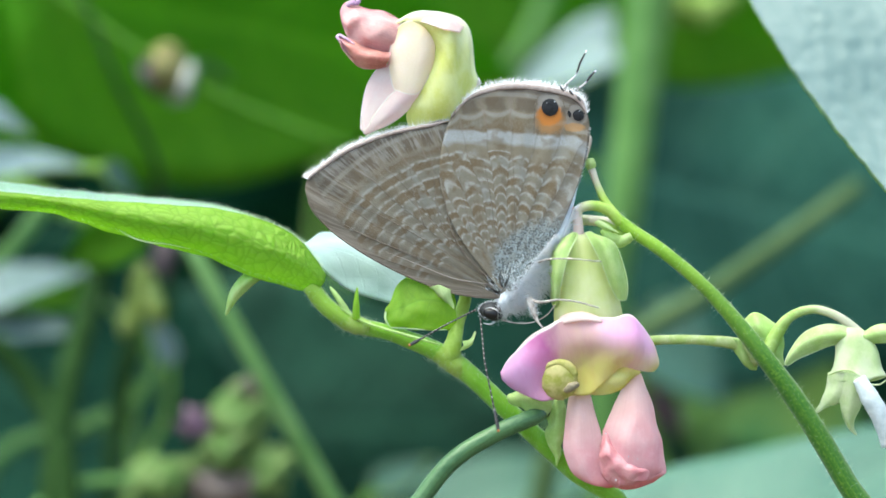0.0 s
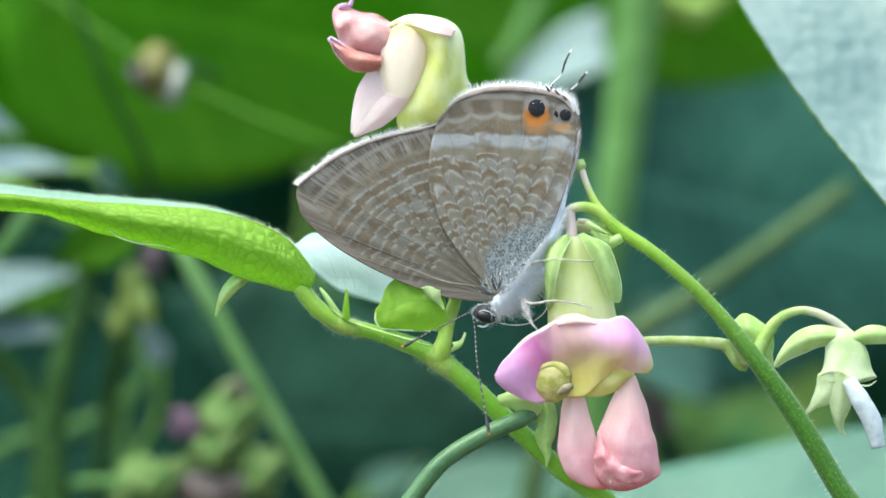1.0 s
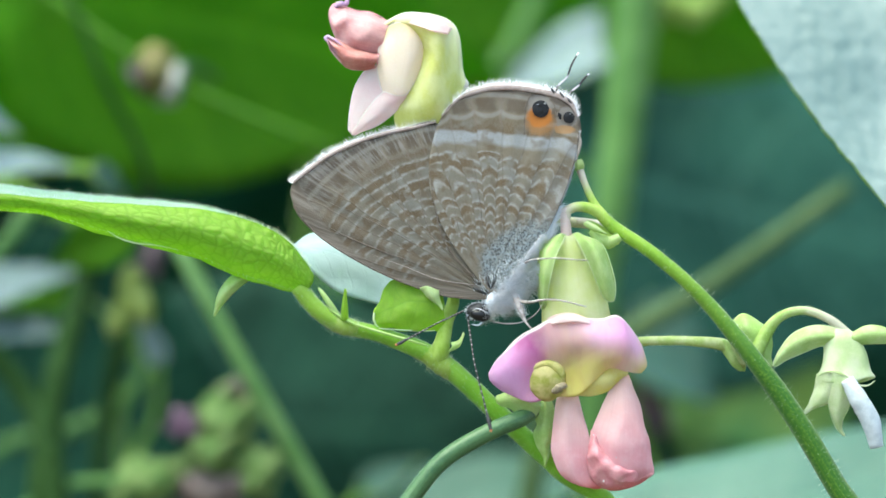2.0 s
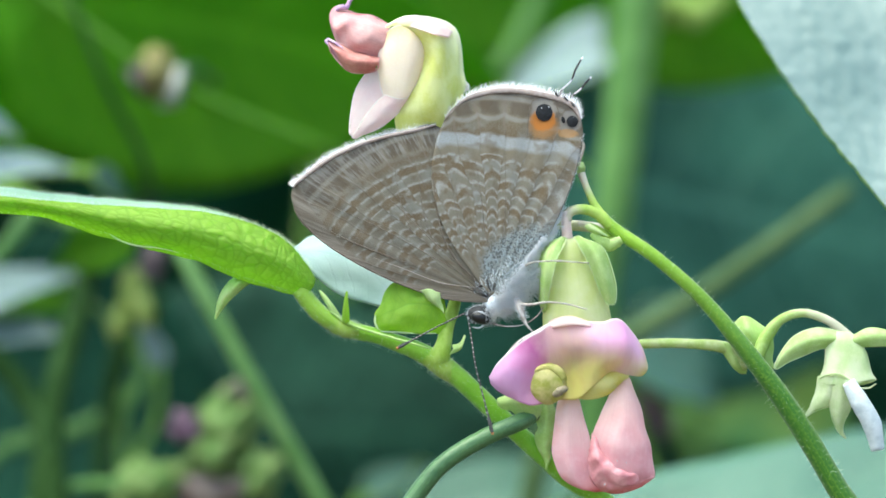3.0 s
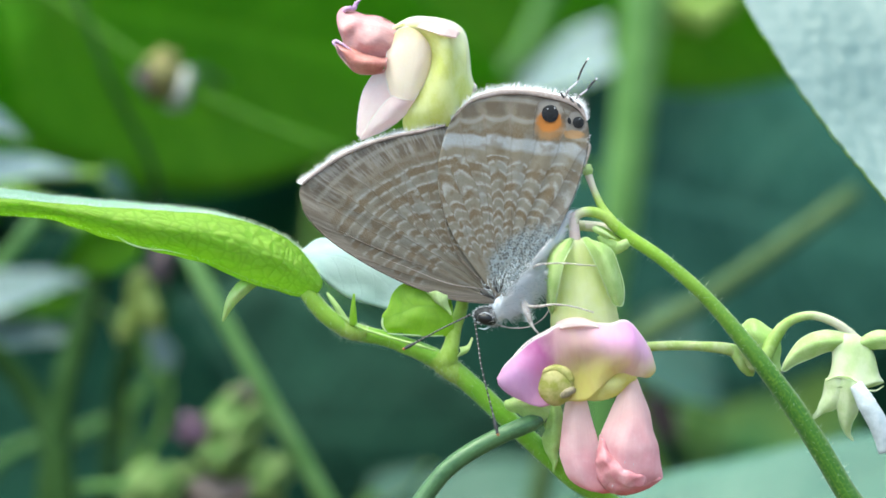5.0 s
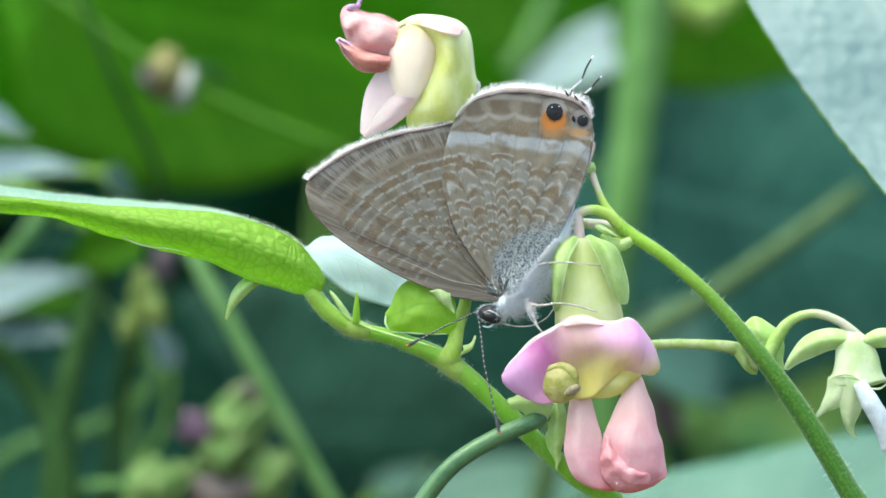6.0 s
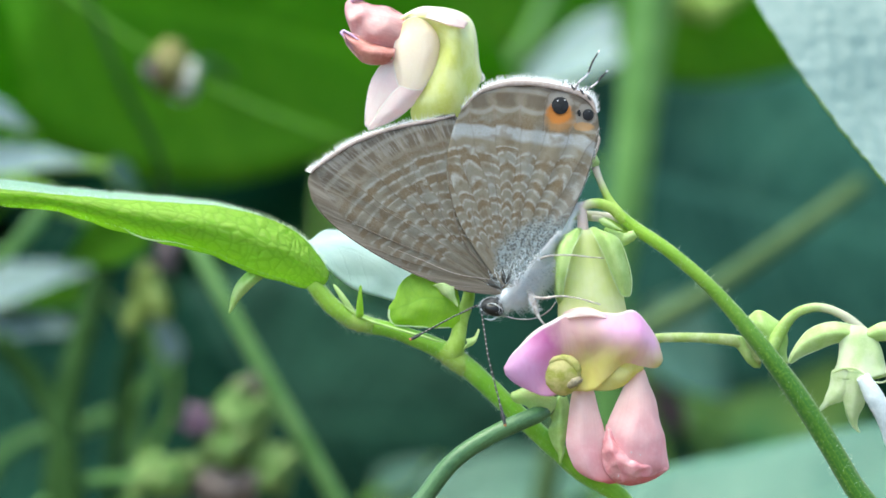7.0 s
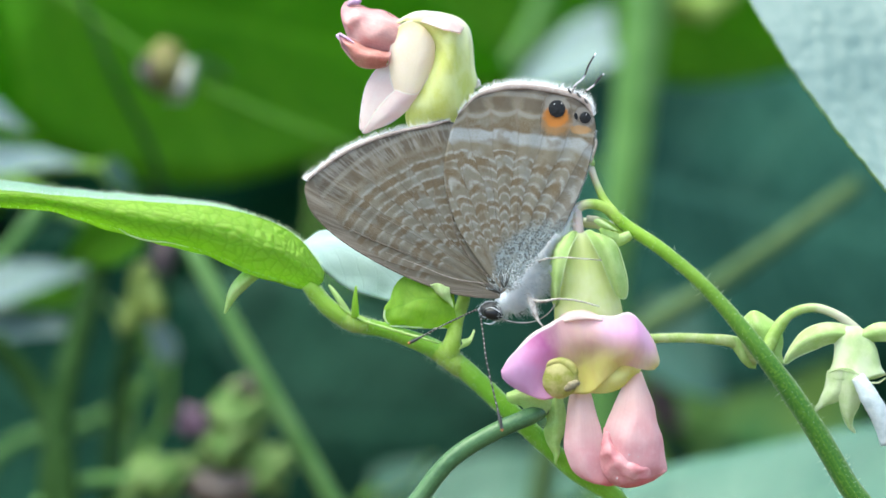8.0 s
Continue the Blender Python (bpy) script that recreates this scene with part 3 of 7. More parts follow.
PINK_DEEP = soft_material("deep_pink_petal", (0.73, 0.30, 0.33), (0.80, 0.43, 0.45), 1.0, 0.4, 0.3, 0.06, 0.35, 0.12)
TUBE_PALE = soft_material("pale_yellow_green_petal", (0.82, 0.86, 0.49), (0.90, 0.92, 0.68), 2.5, 0.42, 0.7, 0.03, 0.3, 0.1, streak=0.15)
THROAT = soft_material("yellow_throat", (0.80, 0.76, 0.24), (0.85, 0.82, 0.40), 1.2, 0.5, 0.55, 0.04, throat=(0.82, 0.74, 0.36), throat_at=(0.0, 0.6))
KEEL = soft_material("keel_petal", (0.40, 0.43, 0.08), (0.66, 0.62, 0.27), 0.9, 0.5, 0.5, 0.05, 0.35, 0.1)
RUST_DULL = soft_material("dull_pollen", (0.16, 0.13, 0.07), (0.28, 0.24, 0.16), 0.2, 0.6, 0.0, 0.06)
SPENT = soft_material("spent_yellow_petal", (0.145, 0.14, 0.045), (0.23, 0.21, 0.075), 1.5, 0.6, 0.2, 0.1)
SPENT_PALE = soft_material("spent_pale_petal", (0.29, 0.32, 0.28), (0.40, 0.42, 0.38), 1.5, 0.6, 0.2, 0.1)
RIM = soft_material("pale_petal_rim", (0.86, 0.80, 0.74), (0.92, 0.88, 0.84), 1.0, 0.4, 0.4, 0.0)
RIM_GREEN = soft_material("pale_bract_rim", (0.62, 0.74, 0.42), (0.72, 0.82, 0.55), 1.0, 0.4, 0.4, 0.0)
BUD_GREEN = soft_material("bud_green", (0.10, 0.20, 0.052), (0.195, 0.28, 0.10), 1.5, 0.5, 0.2, 0.1, 0.1)
BUD_YELLOW = soft_material("yellowish_bud", (0.28, 0.38, 0.08), (0.40, 0.50, 0.16), 1.5, 0.5, 0.3, 0.1, 0.15)
BUD_LIGHT = soft_material("light_green_bud", (0.27, 0.42, 0.08), (0.38, 0.52, 0.15), 1.5, 0.5, 0.3, 0.1, 0.15)
PURPLE_DULL = soft_material("dull_purple_petal", (0.095, 0.05, 0.09), (0.16, 0.105, 0.15), 1.5, 0.6, 0.15, 0.1)
BROWN_DULL = soft_material("brownish_petal", (0.13, 0.10, 0.09), (0.22, 0.18, 0.16), 1.5, 0.6, 0.15, 0.1)
DARK_DRY = soft_material("dried_petal", (0.05, 0.04, 0.05), (0.10, 0.075, 0.08), 1.0, 0.7, 0.05, 0.1)
SOIL = soft_material("dry_soil", (0.085, 0.066, 0.047), (0.13, 0.102, 0.075), 60.0, 0.9, 0.0, 4.0, 0.2, 6.0)


def banner_material():
    """Lilac-pink towards the rim, cream and yellow-green down the middle."""
    n = Nodes("lilac_banner_petal")
    u, v = n.uv()
    blot = n.noise(1.6, 3)
    grain = n.noise(0.1, 2)
    along = n.math("ADD", u, n.math("MULTIPLY", n.math("SUBTRACT", blot, 0.5), 0.16))
    upper = n.ramp(along, [(0.0, (0.74, 0.48, 0.70)), (0.14, (0.72, 0.42, 0.66)), (0.25, (0.68, 0.24, 0.50)), (0.34, (0.84, 0.55, 0.60)), (0.46, (0.87, 0.63, 0.58)), (0.58, (0.79, 0.53, 0.68)), (0.70, (0.75, 0.42, 0.69)), (0.84, (0.78, 0.52, 0.72)), (0.93, (0.82, 0.66, 0.58)), (1.0, (0.80, 0.78, 0.44))])
    lower = n.ramp(along, [(0.0, (0.74, 0.48, 0.70)), (0.18, (0.72, 0.40, 0.60)), (0.27, (0.72, 0.34, 0.46)), (0.36, (0.78, 0.62, 0.32)), (0.46, (0.76, 0.70, 0.22)), (0.6, (0.84, 0.76, 0.34)), (0.72, (0.82, 0.60, 0.50)), (0.85, (0.80, 0.66, 0.52)), (1.0, (0.76, 0.76, 0.28))])
    fibre = n.step(n.noise(0.035, 2, n.vec(u, n.math("MULTIPLY", v, 0.12))), 0.4, 0.7)
    colour = n.mix(n.step(v, 0.25, 0.8), upper, lower)
    colour = n.mix(n.math("MULTIPLY", fibre, 0.22), colour, n.mix(1.0, colour, (0.9, 0.72, 0.84), "MULTIPLY"))
    # White of the top-lit upper edge is put into the colour.
    colour = n.mix(n.math("SUBTRACT", 1.0, n.step(v, 0.0, 0.05)), colour, (0.92, 0.86, 0.88))
    return n.finish(colour, 0.52, n.math("ADD", blot, n.math("ADD", n.math("MULTIPLY", grain, 0.5), n.math("MULTIPLY", fibre, 0.5))), 0.05, 0.2, 0.5)


BANNER = banner_material()


# ---- soil ----
def soil():
    bm = bmesh.new()
    span = [-300, -40, -6, -2, -1, -0.5, 0, 0.5, 1, 2, 6, 40, 300]
    grid = [[bm.verts.new((x, y, 0.02 * noise.noise(Vector((x, y, 3))) if abs(x) < 5 and abs(y) < 5 else 0)) for x in span] for y in span]
    for j in range(len(span) - 1):
        for i in range(len(span) - 1):
            bm.faces.new((grid[j][i], grid[j][i + 1], grid[j + 1][i + 1], grid[j + 1][i]))
    me = bpy.data.meshes.new("ground")
    bm.to_mesh(me)
    bm.free()
    me.materials.append(SOIL)
    me.shade_smooth()
    tagged(new("ground", me), "dark brown garden soil under the bean plants", "soil", kind="structure")


soil()


# ---- leaves of the bean plants behind ----
def blade(base, tip, normal, width, cup=0.15, droop=0.1, nu=22, nv=12, wave=0.02, sharp=1.0, ripple=0.0, size=2.0):
    """A heart-shaped bean leaflet; width in mm; cup folds it along the midrib, droop bends it along its length."""
    ax = tip - base
    ln = ax.length
    ax = ax.normalized()
    nm = (normal - ax * normal.dot(ax)).normalized()
    sd = nm.cross(ax)
    sections = []
    for i in range(13):
        t = i / 12
        w = (math.sin(math.pi * min(1, t ** 0.55)) ** 0.8) * (1 - 0.35 * t ** 2 * sharp) * width * 0.0005 if 0 < t < 1 else 0.0001
        c = base + ax * ln * t - nm * ln * droop * (t ** 2)
        line = []
        for k in (-1, -0.5, 0, 0.5, 1):
            rip = noise.noise(Vector((t * 4, k * 1.5, ln * 40 + width))) * wave * ln
            back = -0.10 * ln * abs(k) * max(0, 0.25 - t) / 0.25
            line.append(c + sd * w * k + nm * (abs(k) ** 1.5 * w * cup * 2 + rip) + ax * back)
        sections.append(line)
    return patch(sections, nu, nv, ripple, size)


def bean_leaf(base, tip, normal, width, top, under, label, stalk, stalk_r=1.0, **how):
    leaf = thing("bean_leaf", stalk[-1], label, "leaf", "leaves of the bean plants behind")
    part("blade", blade(base, tip, normal, width, **how), top, leaf, thick=0.3, under=under)
    part("leaf_stalk", tube([base, *stalk], [stalk_r * 0.8, *[stalk_r] * len(stalk)], 20, 8), STEM, leaf)
    return leaf


def root(x, y):
    return Vector((x * 0.001, y * 0.001, -0.005))


BACKLIT = "bean leaf with light from behind in its bright green"
SHADED = "bean leaf darkened in colour for soft shade"
PALEGREEN = "bean leaf with the sky's pale blue sheen in its colour"

# large leaf over the wing and its neighbours, backlight put into their green
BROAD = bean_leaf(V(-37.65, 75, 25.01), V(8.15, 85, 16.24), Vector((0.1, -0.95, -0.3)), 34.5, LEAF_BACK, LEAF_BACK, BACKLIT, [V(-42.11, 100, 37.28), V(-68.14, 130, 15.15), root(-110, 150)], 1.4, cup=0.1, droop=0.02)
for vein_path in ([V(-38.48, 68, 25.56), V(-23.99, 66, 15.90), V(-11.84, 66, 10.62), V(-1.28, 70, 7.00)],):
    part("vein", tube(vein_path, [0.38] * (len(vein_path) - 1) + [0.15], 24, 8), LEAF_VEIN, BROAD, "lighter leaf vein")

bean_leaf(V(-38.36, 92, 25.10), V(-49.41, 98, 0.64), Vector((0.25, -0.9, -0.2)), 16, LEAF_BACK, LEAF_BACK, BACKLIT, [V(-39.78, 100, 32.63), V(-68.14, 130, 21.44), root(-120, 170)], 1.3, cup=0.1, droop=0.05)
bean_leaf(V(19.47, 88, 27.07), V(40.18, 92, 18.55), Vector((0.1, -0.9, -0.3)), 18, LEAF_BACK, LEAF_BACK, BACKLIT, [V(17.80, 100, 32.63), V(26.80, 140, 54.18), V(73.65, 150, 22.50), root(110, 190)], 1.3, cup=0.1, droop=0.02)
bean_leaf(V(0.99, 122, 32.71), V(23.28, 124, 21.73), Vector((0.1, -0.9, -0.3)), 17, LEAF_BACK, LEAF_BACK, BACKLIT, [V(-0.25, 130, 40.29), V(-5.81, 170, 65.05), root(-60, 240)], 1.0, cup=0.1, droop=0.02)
# shaded leaves filling the middle distance, the shade put into their dark colour
bean_leaf(V(14.69, 95, 8.09), V(61.88, 110, -1.73), Vector((0.1, -0.9, 0.25)), 43, LEAF_SHADE_TEAL, LEAF_SHADE_TEAL, SHADED, [V(20.11, 135, 17.88), V(65.26, 160, 35.20), root(130, 190)], 1.3, cup=-0.04)
bean_leaf(V(-30.28, 116, -18.14), V(12.07, 112, -19.75), Vector((0, -0.98, 0.12)), 35, LEAF_SHADE_DARK, LEAF_SHADE_DARK, SHADED, [V(-34.20, 130, -20.05), root(-90, 200)], 1.3, cup=-0.08, droop=-0.05)
bean_leaf(V(2.21, 120, 3.74), V(46.13, 140, -29.57), Vector((0.1, -0.9, 0.1)), 46, LEAF_SHADE_TEAL, LEAF_SHADE_TEAL, SHADED, [V(1.08, 160, 6.15), V(4.77, 190, 46.32), root(-140, 260)], 1.3, cup=0.1)
bean_leaf(V(-49.09, 100, -11.57), V(-12.68, 90, -29.37), Vector((0.1, -0.97, -0.1)), 38, LEAF_SHADE, LEAF_SHADE, SHADED, [V(-57.86, 120, -15.88), root(-90, 130)], 1.3, cup=0.1)
# pale leaves turned to the sky, its sheen put into their colour
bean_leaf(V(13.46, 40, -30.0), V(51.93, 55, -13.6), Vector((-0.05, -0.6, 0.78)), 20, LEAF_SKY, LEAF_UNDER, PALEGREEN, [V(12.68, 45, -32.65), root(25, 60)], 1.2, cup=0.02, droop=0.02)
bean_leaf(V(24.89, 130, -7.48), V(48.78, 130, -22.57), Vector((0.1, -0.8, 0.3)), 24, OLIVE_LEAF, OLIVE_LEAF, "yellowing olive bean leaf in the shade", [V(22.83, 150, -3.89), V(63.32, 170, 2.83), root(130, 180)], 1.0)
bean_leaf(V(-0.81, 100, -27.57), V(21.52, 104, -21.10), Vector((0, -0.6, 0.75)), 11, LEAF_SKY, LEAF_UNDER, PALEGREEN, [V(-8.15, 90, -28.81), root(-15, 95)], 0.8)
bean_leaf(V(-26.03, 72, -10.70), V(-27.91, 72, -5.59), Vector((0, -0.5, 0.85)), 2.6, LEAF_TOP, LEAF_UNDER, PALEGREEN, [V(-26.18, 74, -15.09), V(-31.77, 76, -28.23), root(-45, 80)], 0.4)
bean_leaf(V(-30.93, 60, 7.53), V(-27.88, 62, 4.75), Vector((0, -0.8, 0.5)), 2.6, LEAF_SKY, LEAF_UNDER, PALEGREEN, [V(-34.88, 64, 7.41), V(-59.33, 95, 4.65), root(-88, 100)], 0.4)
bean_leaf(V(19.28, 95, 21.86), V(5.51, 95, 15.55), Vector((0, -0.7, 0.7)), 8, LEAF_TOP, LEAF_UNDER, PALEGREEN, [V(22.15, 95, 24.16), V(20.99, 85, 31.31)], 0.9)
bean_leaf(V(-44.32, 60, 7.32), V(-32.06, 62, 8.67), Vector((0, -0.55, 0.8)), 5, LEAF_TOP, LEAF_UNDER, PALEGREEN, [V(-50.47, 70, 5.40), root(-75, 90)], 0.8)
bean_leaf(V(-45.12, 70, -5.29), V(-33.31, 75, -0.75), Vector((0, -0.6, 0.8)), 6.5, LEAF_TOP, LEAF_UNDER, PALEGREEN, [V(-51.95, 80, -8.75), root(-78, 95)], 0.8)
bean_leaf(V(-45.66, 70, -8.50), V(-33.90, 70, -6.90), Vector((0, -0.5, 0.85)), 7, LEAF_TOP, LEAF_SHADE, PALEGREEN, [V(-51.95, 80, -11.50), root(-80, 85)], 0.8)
bean_leaf(V(-27.97, 60, 2.13), V(-36.30, 65, -1.53), Vector((0, -0.9, 0.1)), 5.5, LEAF_BACK, LEAF_BACK, BACKLIT, [V(-32.59, 85, 2.29), V(-59.33, 95, 6.37), root(-85, 100)], 0.8)
bean_leaf(V(-33.50, 66, -4.28), V(-41.41, 68, -5.26), Vector((0, -0.8, 0.4)), 2.6, LEAF_BACK, LEAF_BACK, BACKLIT, [V(-31.95, 72, -5.32), V(-30.49, 80, -9.85), root(-60, 100)], 0.4)
bean_leaf(V(19.40, 84, -7.6), V(29.0, 86, -15.0), Vector((0.1, -0.75, 0.6)), 11, LEAF_SKY, LEAF_UNDER, PALEGREEN, [V(19.02, 90, -11.26), V(26, 100, -40), root(45, 105)], 0.6)
bean_leaf(V(-6.49, 92, -24.42), V(-0.92, 95, -20.94), Vector((0, -0.8, 0.5)), 3.6, LEAF_SKY, LEAF_UNDER, PALEGREEN, [V(-8.20, 92, -26.12), root(-12, 95)], 0.5)
bean_leaf(V(-43.29, 60, 13.03), V(-37.70, 62, 11.02), Vector((0, -0.7, 0.7)), 3.2, LEAF_TOP, LEAF_UNDER, PALEGREEN, [V(-46.73, 70, 13.42), V(-62, 95, 2), root(-92, 105)], 0.4)
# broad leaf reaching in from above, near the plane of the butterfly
bean_leaf(V(29.79, 24, 35.67), V(40.75, 4, -4.1), Vector((-0.2, -0.55, 0.8)), 20, LEAF_BROAD, LEAF_UNDER, "broad wrinkled bean leaf with sky sheen in its pale blue-green", [V(31.99, 40, 44.91), V(57.92, 60, 38.46), root(95, 110)], 1.2, cup=0.06, droop=-0.02, nu=110, nv=56, wave=0.02, ripple=0.11, size=0.9)


# ---- stalks behind ----
def stalk(pts, radii, label, material=STEM):
    ob = thing("bean_stalk", pts[0], label, "plant stem", "stalks of the bean plants behind")
    part("stem", tube(pts, radii, 60, 10, rough=0.1), material, ob)
    for k in (1, 2):
        way = (pts[k + 1] - pts[k - 1]).normalized() * 0.0015
        part("node", tube([pts[k] - way, pts[k], pts[k] + way], [radii[k] * 0.9, radii[k] * 1.06, radii[k] * 0.9], 8, 10), material, ob)


stalk([root(40, 118), V(16.10, 82, -5.48), V(17.39, 80, 3.08), V(18.76, 80, 13.54), V(20.14, 80, 24.27), V(20.80, 80, 29.22)], [2.0, 1.9, 1.85, 2.05, 2.2, 2.2], "thick upright pale green bean stalk", STEM_BACK)
stalk([root(0, 58), V(-7.25, 50, -28.13), V(-10.02, 50, -22.10), V(-16.31, 50, -11.02), V(-22.56, 53, 0.05), V(-23.61, 55, 1.84)], [0.94, 0.94, 0.88, 0.83, 0.78, 0.62], "slender slanting green bean stalk", STEM_MID)
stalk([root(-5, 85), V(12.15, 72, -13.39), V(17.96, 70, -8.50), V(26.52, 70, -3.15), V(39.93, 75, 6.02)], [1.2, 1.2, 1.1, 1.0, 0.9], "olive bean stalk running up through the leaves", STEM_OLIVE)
stalk([root(-55, 80), V(-35.09, 60, -15.78), V(-33.63, 62, -8.30), V(-31.03, 65, 1.37)], [1.3, 1.3, 1.2, 1.0], "brownish green twining bean stalk", STEM_SHADED)
stalk([root(-58, 70), V(-34.67, 58, -19.29), V(-37.58, 60, -12.92), V(-41.31, 60, -8.25)], [1.2, 1.2, 1.1, 1.0], "brownish green twining bean stalk", STEM_SHADED)
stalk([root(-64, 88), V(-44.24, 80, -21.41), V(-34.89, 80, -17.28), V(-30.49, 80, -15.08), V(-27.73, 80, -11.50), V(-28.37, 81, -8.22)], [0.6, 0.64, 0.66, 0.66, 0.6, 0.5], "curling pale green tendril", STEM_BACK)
stalk([root(-90, 110), V(-55.69, 90, -1.08), V(-26.63, 66, 5.34), V(-30.49, 62, 16.24), V(-33.62, 62, 24.07)], [0.6, 0.5, 0.4, 0.35, 0.3], "thin dark bean stalk across the leaf", STEM_SHADED)
stalk([root(-110, 150), V(-66.62, 140, 5.86), V(5.73, 110, 17.98), V(10.51, 110, 25.15), V(12.30, 110, 29.92)], [1.1, 1.1, 1.0, 1.0, 1.0], "pale green bean stalk among the leaves", STEM_BACK)


stalk([root(-80, 75), V(-44.07, 62, -4.12), V(-39.89, 62, 0.05), V(-38.03, 64, 2.68), V(-37.20, 66, 4.81)], [0.7, 0.7, 0.7, 0.8, 0.6], "yellowish drooping bean stalk", STEM_BACK)
stalk([root(-50, 85), V(-31.76, 70, -24.54), V(-29.89, 70, -10.64), V(-27.91, 70, -4.22), V(-27.48, 70, -2.09)], [0.6, 0.7, 0.9, 0.9, 0.5], "brownish green drooping bean stalk", STEM_SHADED)
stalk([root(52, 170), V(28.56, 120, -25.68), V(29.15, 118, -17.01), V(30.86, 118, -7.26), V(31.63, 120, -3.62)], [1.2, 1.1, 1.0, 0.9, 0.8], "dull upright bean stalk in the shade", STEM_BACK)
stalk([root(60, 200), V(40.65, 150, -23.69), V(39.66, 150, -7.85), V(38.67, 150, 1.39)], [1.6, 1.5, 1.4, 1.2], "dull upright bean stalk in the shade", STEM_SHADED)


# ---- dense foliage of the bed, further back ----
def foliage():
    rng = random.Random(5)
    verts, faces = [], []
    for k in range(6500):
        # a ragged mound, thinning out to its ends
        x, y = rng.gauss(0, 0.42), 0.23 + 1.05 * rng.random() ** 1.1
        top = 0.66 * max(0.15, 1 - (x / 1.25) ** 2) * (0.85 + 0.25 * noise.noise(Vector((x * 3, y * 3, 1))))
        y += 0.25 * x * x + 0.06 * max(0.0, noise.noise(Vector((x * 4, 7, 2))))
        z = rng.uniform(0.0, top)
        ln, w = rng.uniform(0.05, 0.1), rng.uniform(0.04, 0.075)
        m = pose(x, y, z, rng.uniform(-80, 60), rng.uniform(-40, 40), rng.uniform(0, 360))
        b = len(verts)
        for i in range(7):
            t = i / 6
            half = math.sin(math.pi * t ** 0.6) ** 0.8 * w / 2 if 0 < i < 6 else 0.001
            for s in (-1, 0, 1):
                verts.append(m @ Vector((s * half, (t - 0.5) * ln, -0.15 * ln * t * t + abs(s) * half * 0.25)))
        for i in range(6):
            for s in range(2):
                a = b + i * 3 + s
                faces.append((a, a + 1, a + 4, a + 3))
    me = bpy.data.meshes.new("bean_foliage")
    me.from_pydata(verts, [], faces)
    me.uv_layers.new(name="UVMap")
    # The foliage's shade comes with this dark leaf colour.
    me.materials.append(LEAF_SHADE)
    me.shade_smooth()
    tagged(new("bean_foliage", me), "dense bean foliage filling the bed, darkened in colour for shade", "foliage", kind="stuff")


foliage()


# ---- spent flower and bud cluster behind ----
def spent_flower():
    ob = thing("spent_flower", V(-24.41, 72, 13.50), "withered yellow and white bean flower on the backlit leaf", "flower")
    part("petal", patch([[V(-28.12, 68, 18.12), V(-26.21, 64, 19.22), V(-24.52, 66, 18.55)], [V(-28.03, 65, 16.38), V(-25.71, 61, 16.71), V(-23.72, 66, 16.70)], [V(-27.58, 66, 15.11), V(-25.35, 63, 14.72), V(-23.26, 67, 14.89)]], ripple=0.8), SPENT, ob, thick=0.3)
    part("petal", patch([[V(-25.50, 65, 17.17), V(-23.58, 64, 17.39), V(-22.73, 67, 16.75)], [V(-25.16, 64, 15.28), V(-23.96, 62, 14.67), V(-22.93, 66, 15.38)], [V(-25.57, 66, 13.26), V(-24.44, 65, 13.22), V(-23.79, 67, 13.83)]], ripple=0.6), SPENT_PALE, ob, "white withered petal", thick=0.3)
    part("petal", patch([[V(-28.32, 66, 17.49), V(-27.18, 63, 17.07), V(-25.95, 64, 16.33)], [V(-28.58, 66, 16.17), V(-27.18, 63, 15.50), V(-25.95, 64, 15.02)], [V(-27.95, 66, 14.85), V(-27.08, 65, 14.28), V(-26.10, 66, 14.05)]], ripple=0.8), DARK_DRY, ob, "dark dried petal", thick=0.3)
    part("flower_stalk", tube([V(-24.66, 68, 16.00), V(-22.93, 74, 17.63), V(-21.01, 78, 16.47)], [0.6, 0.5, 0.5], 12, 8), STEM_DARK, ob)


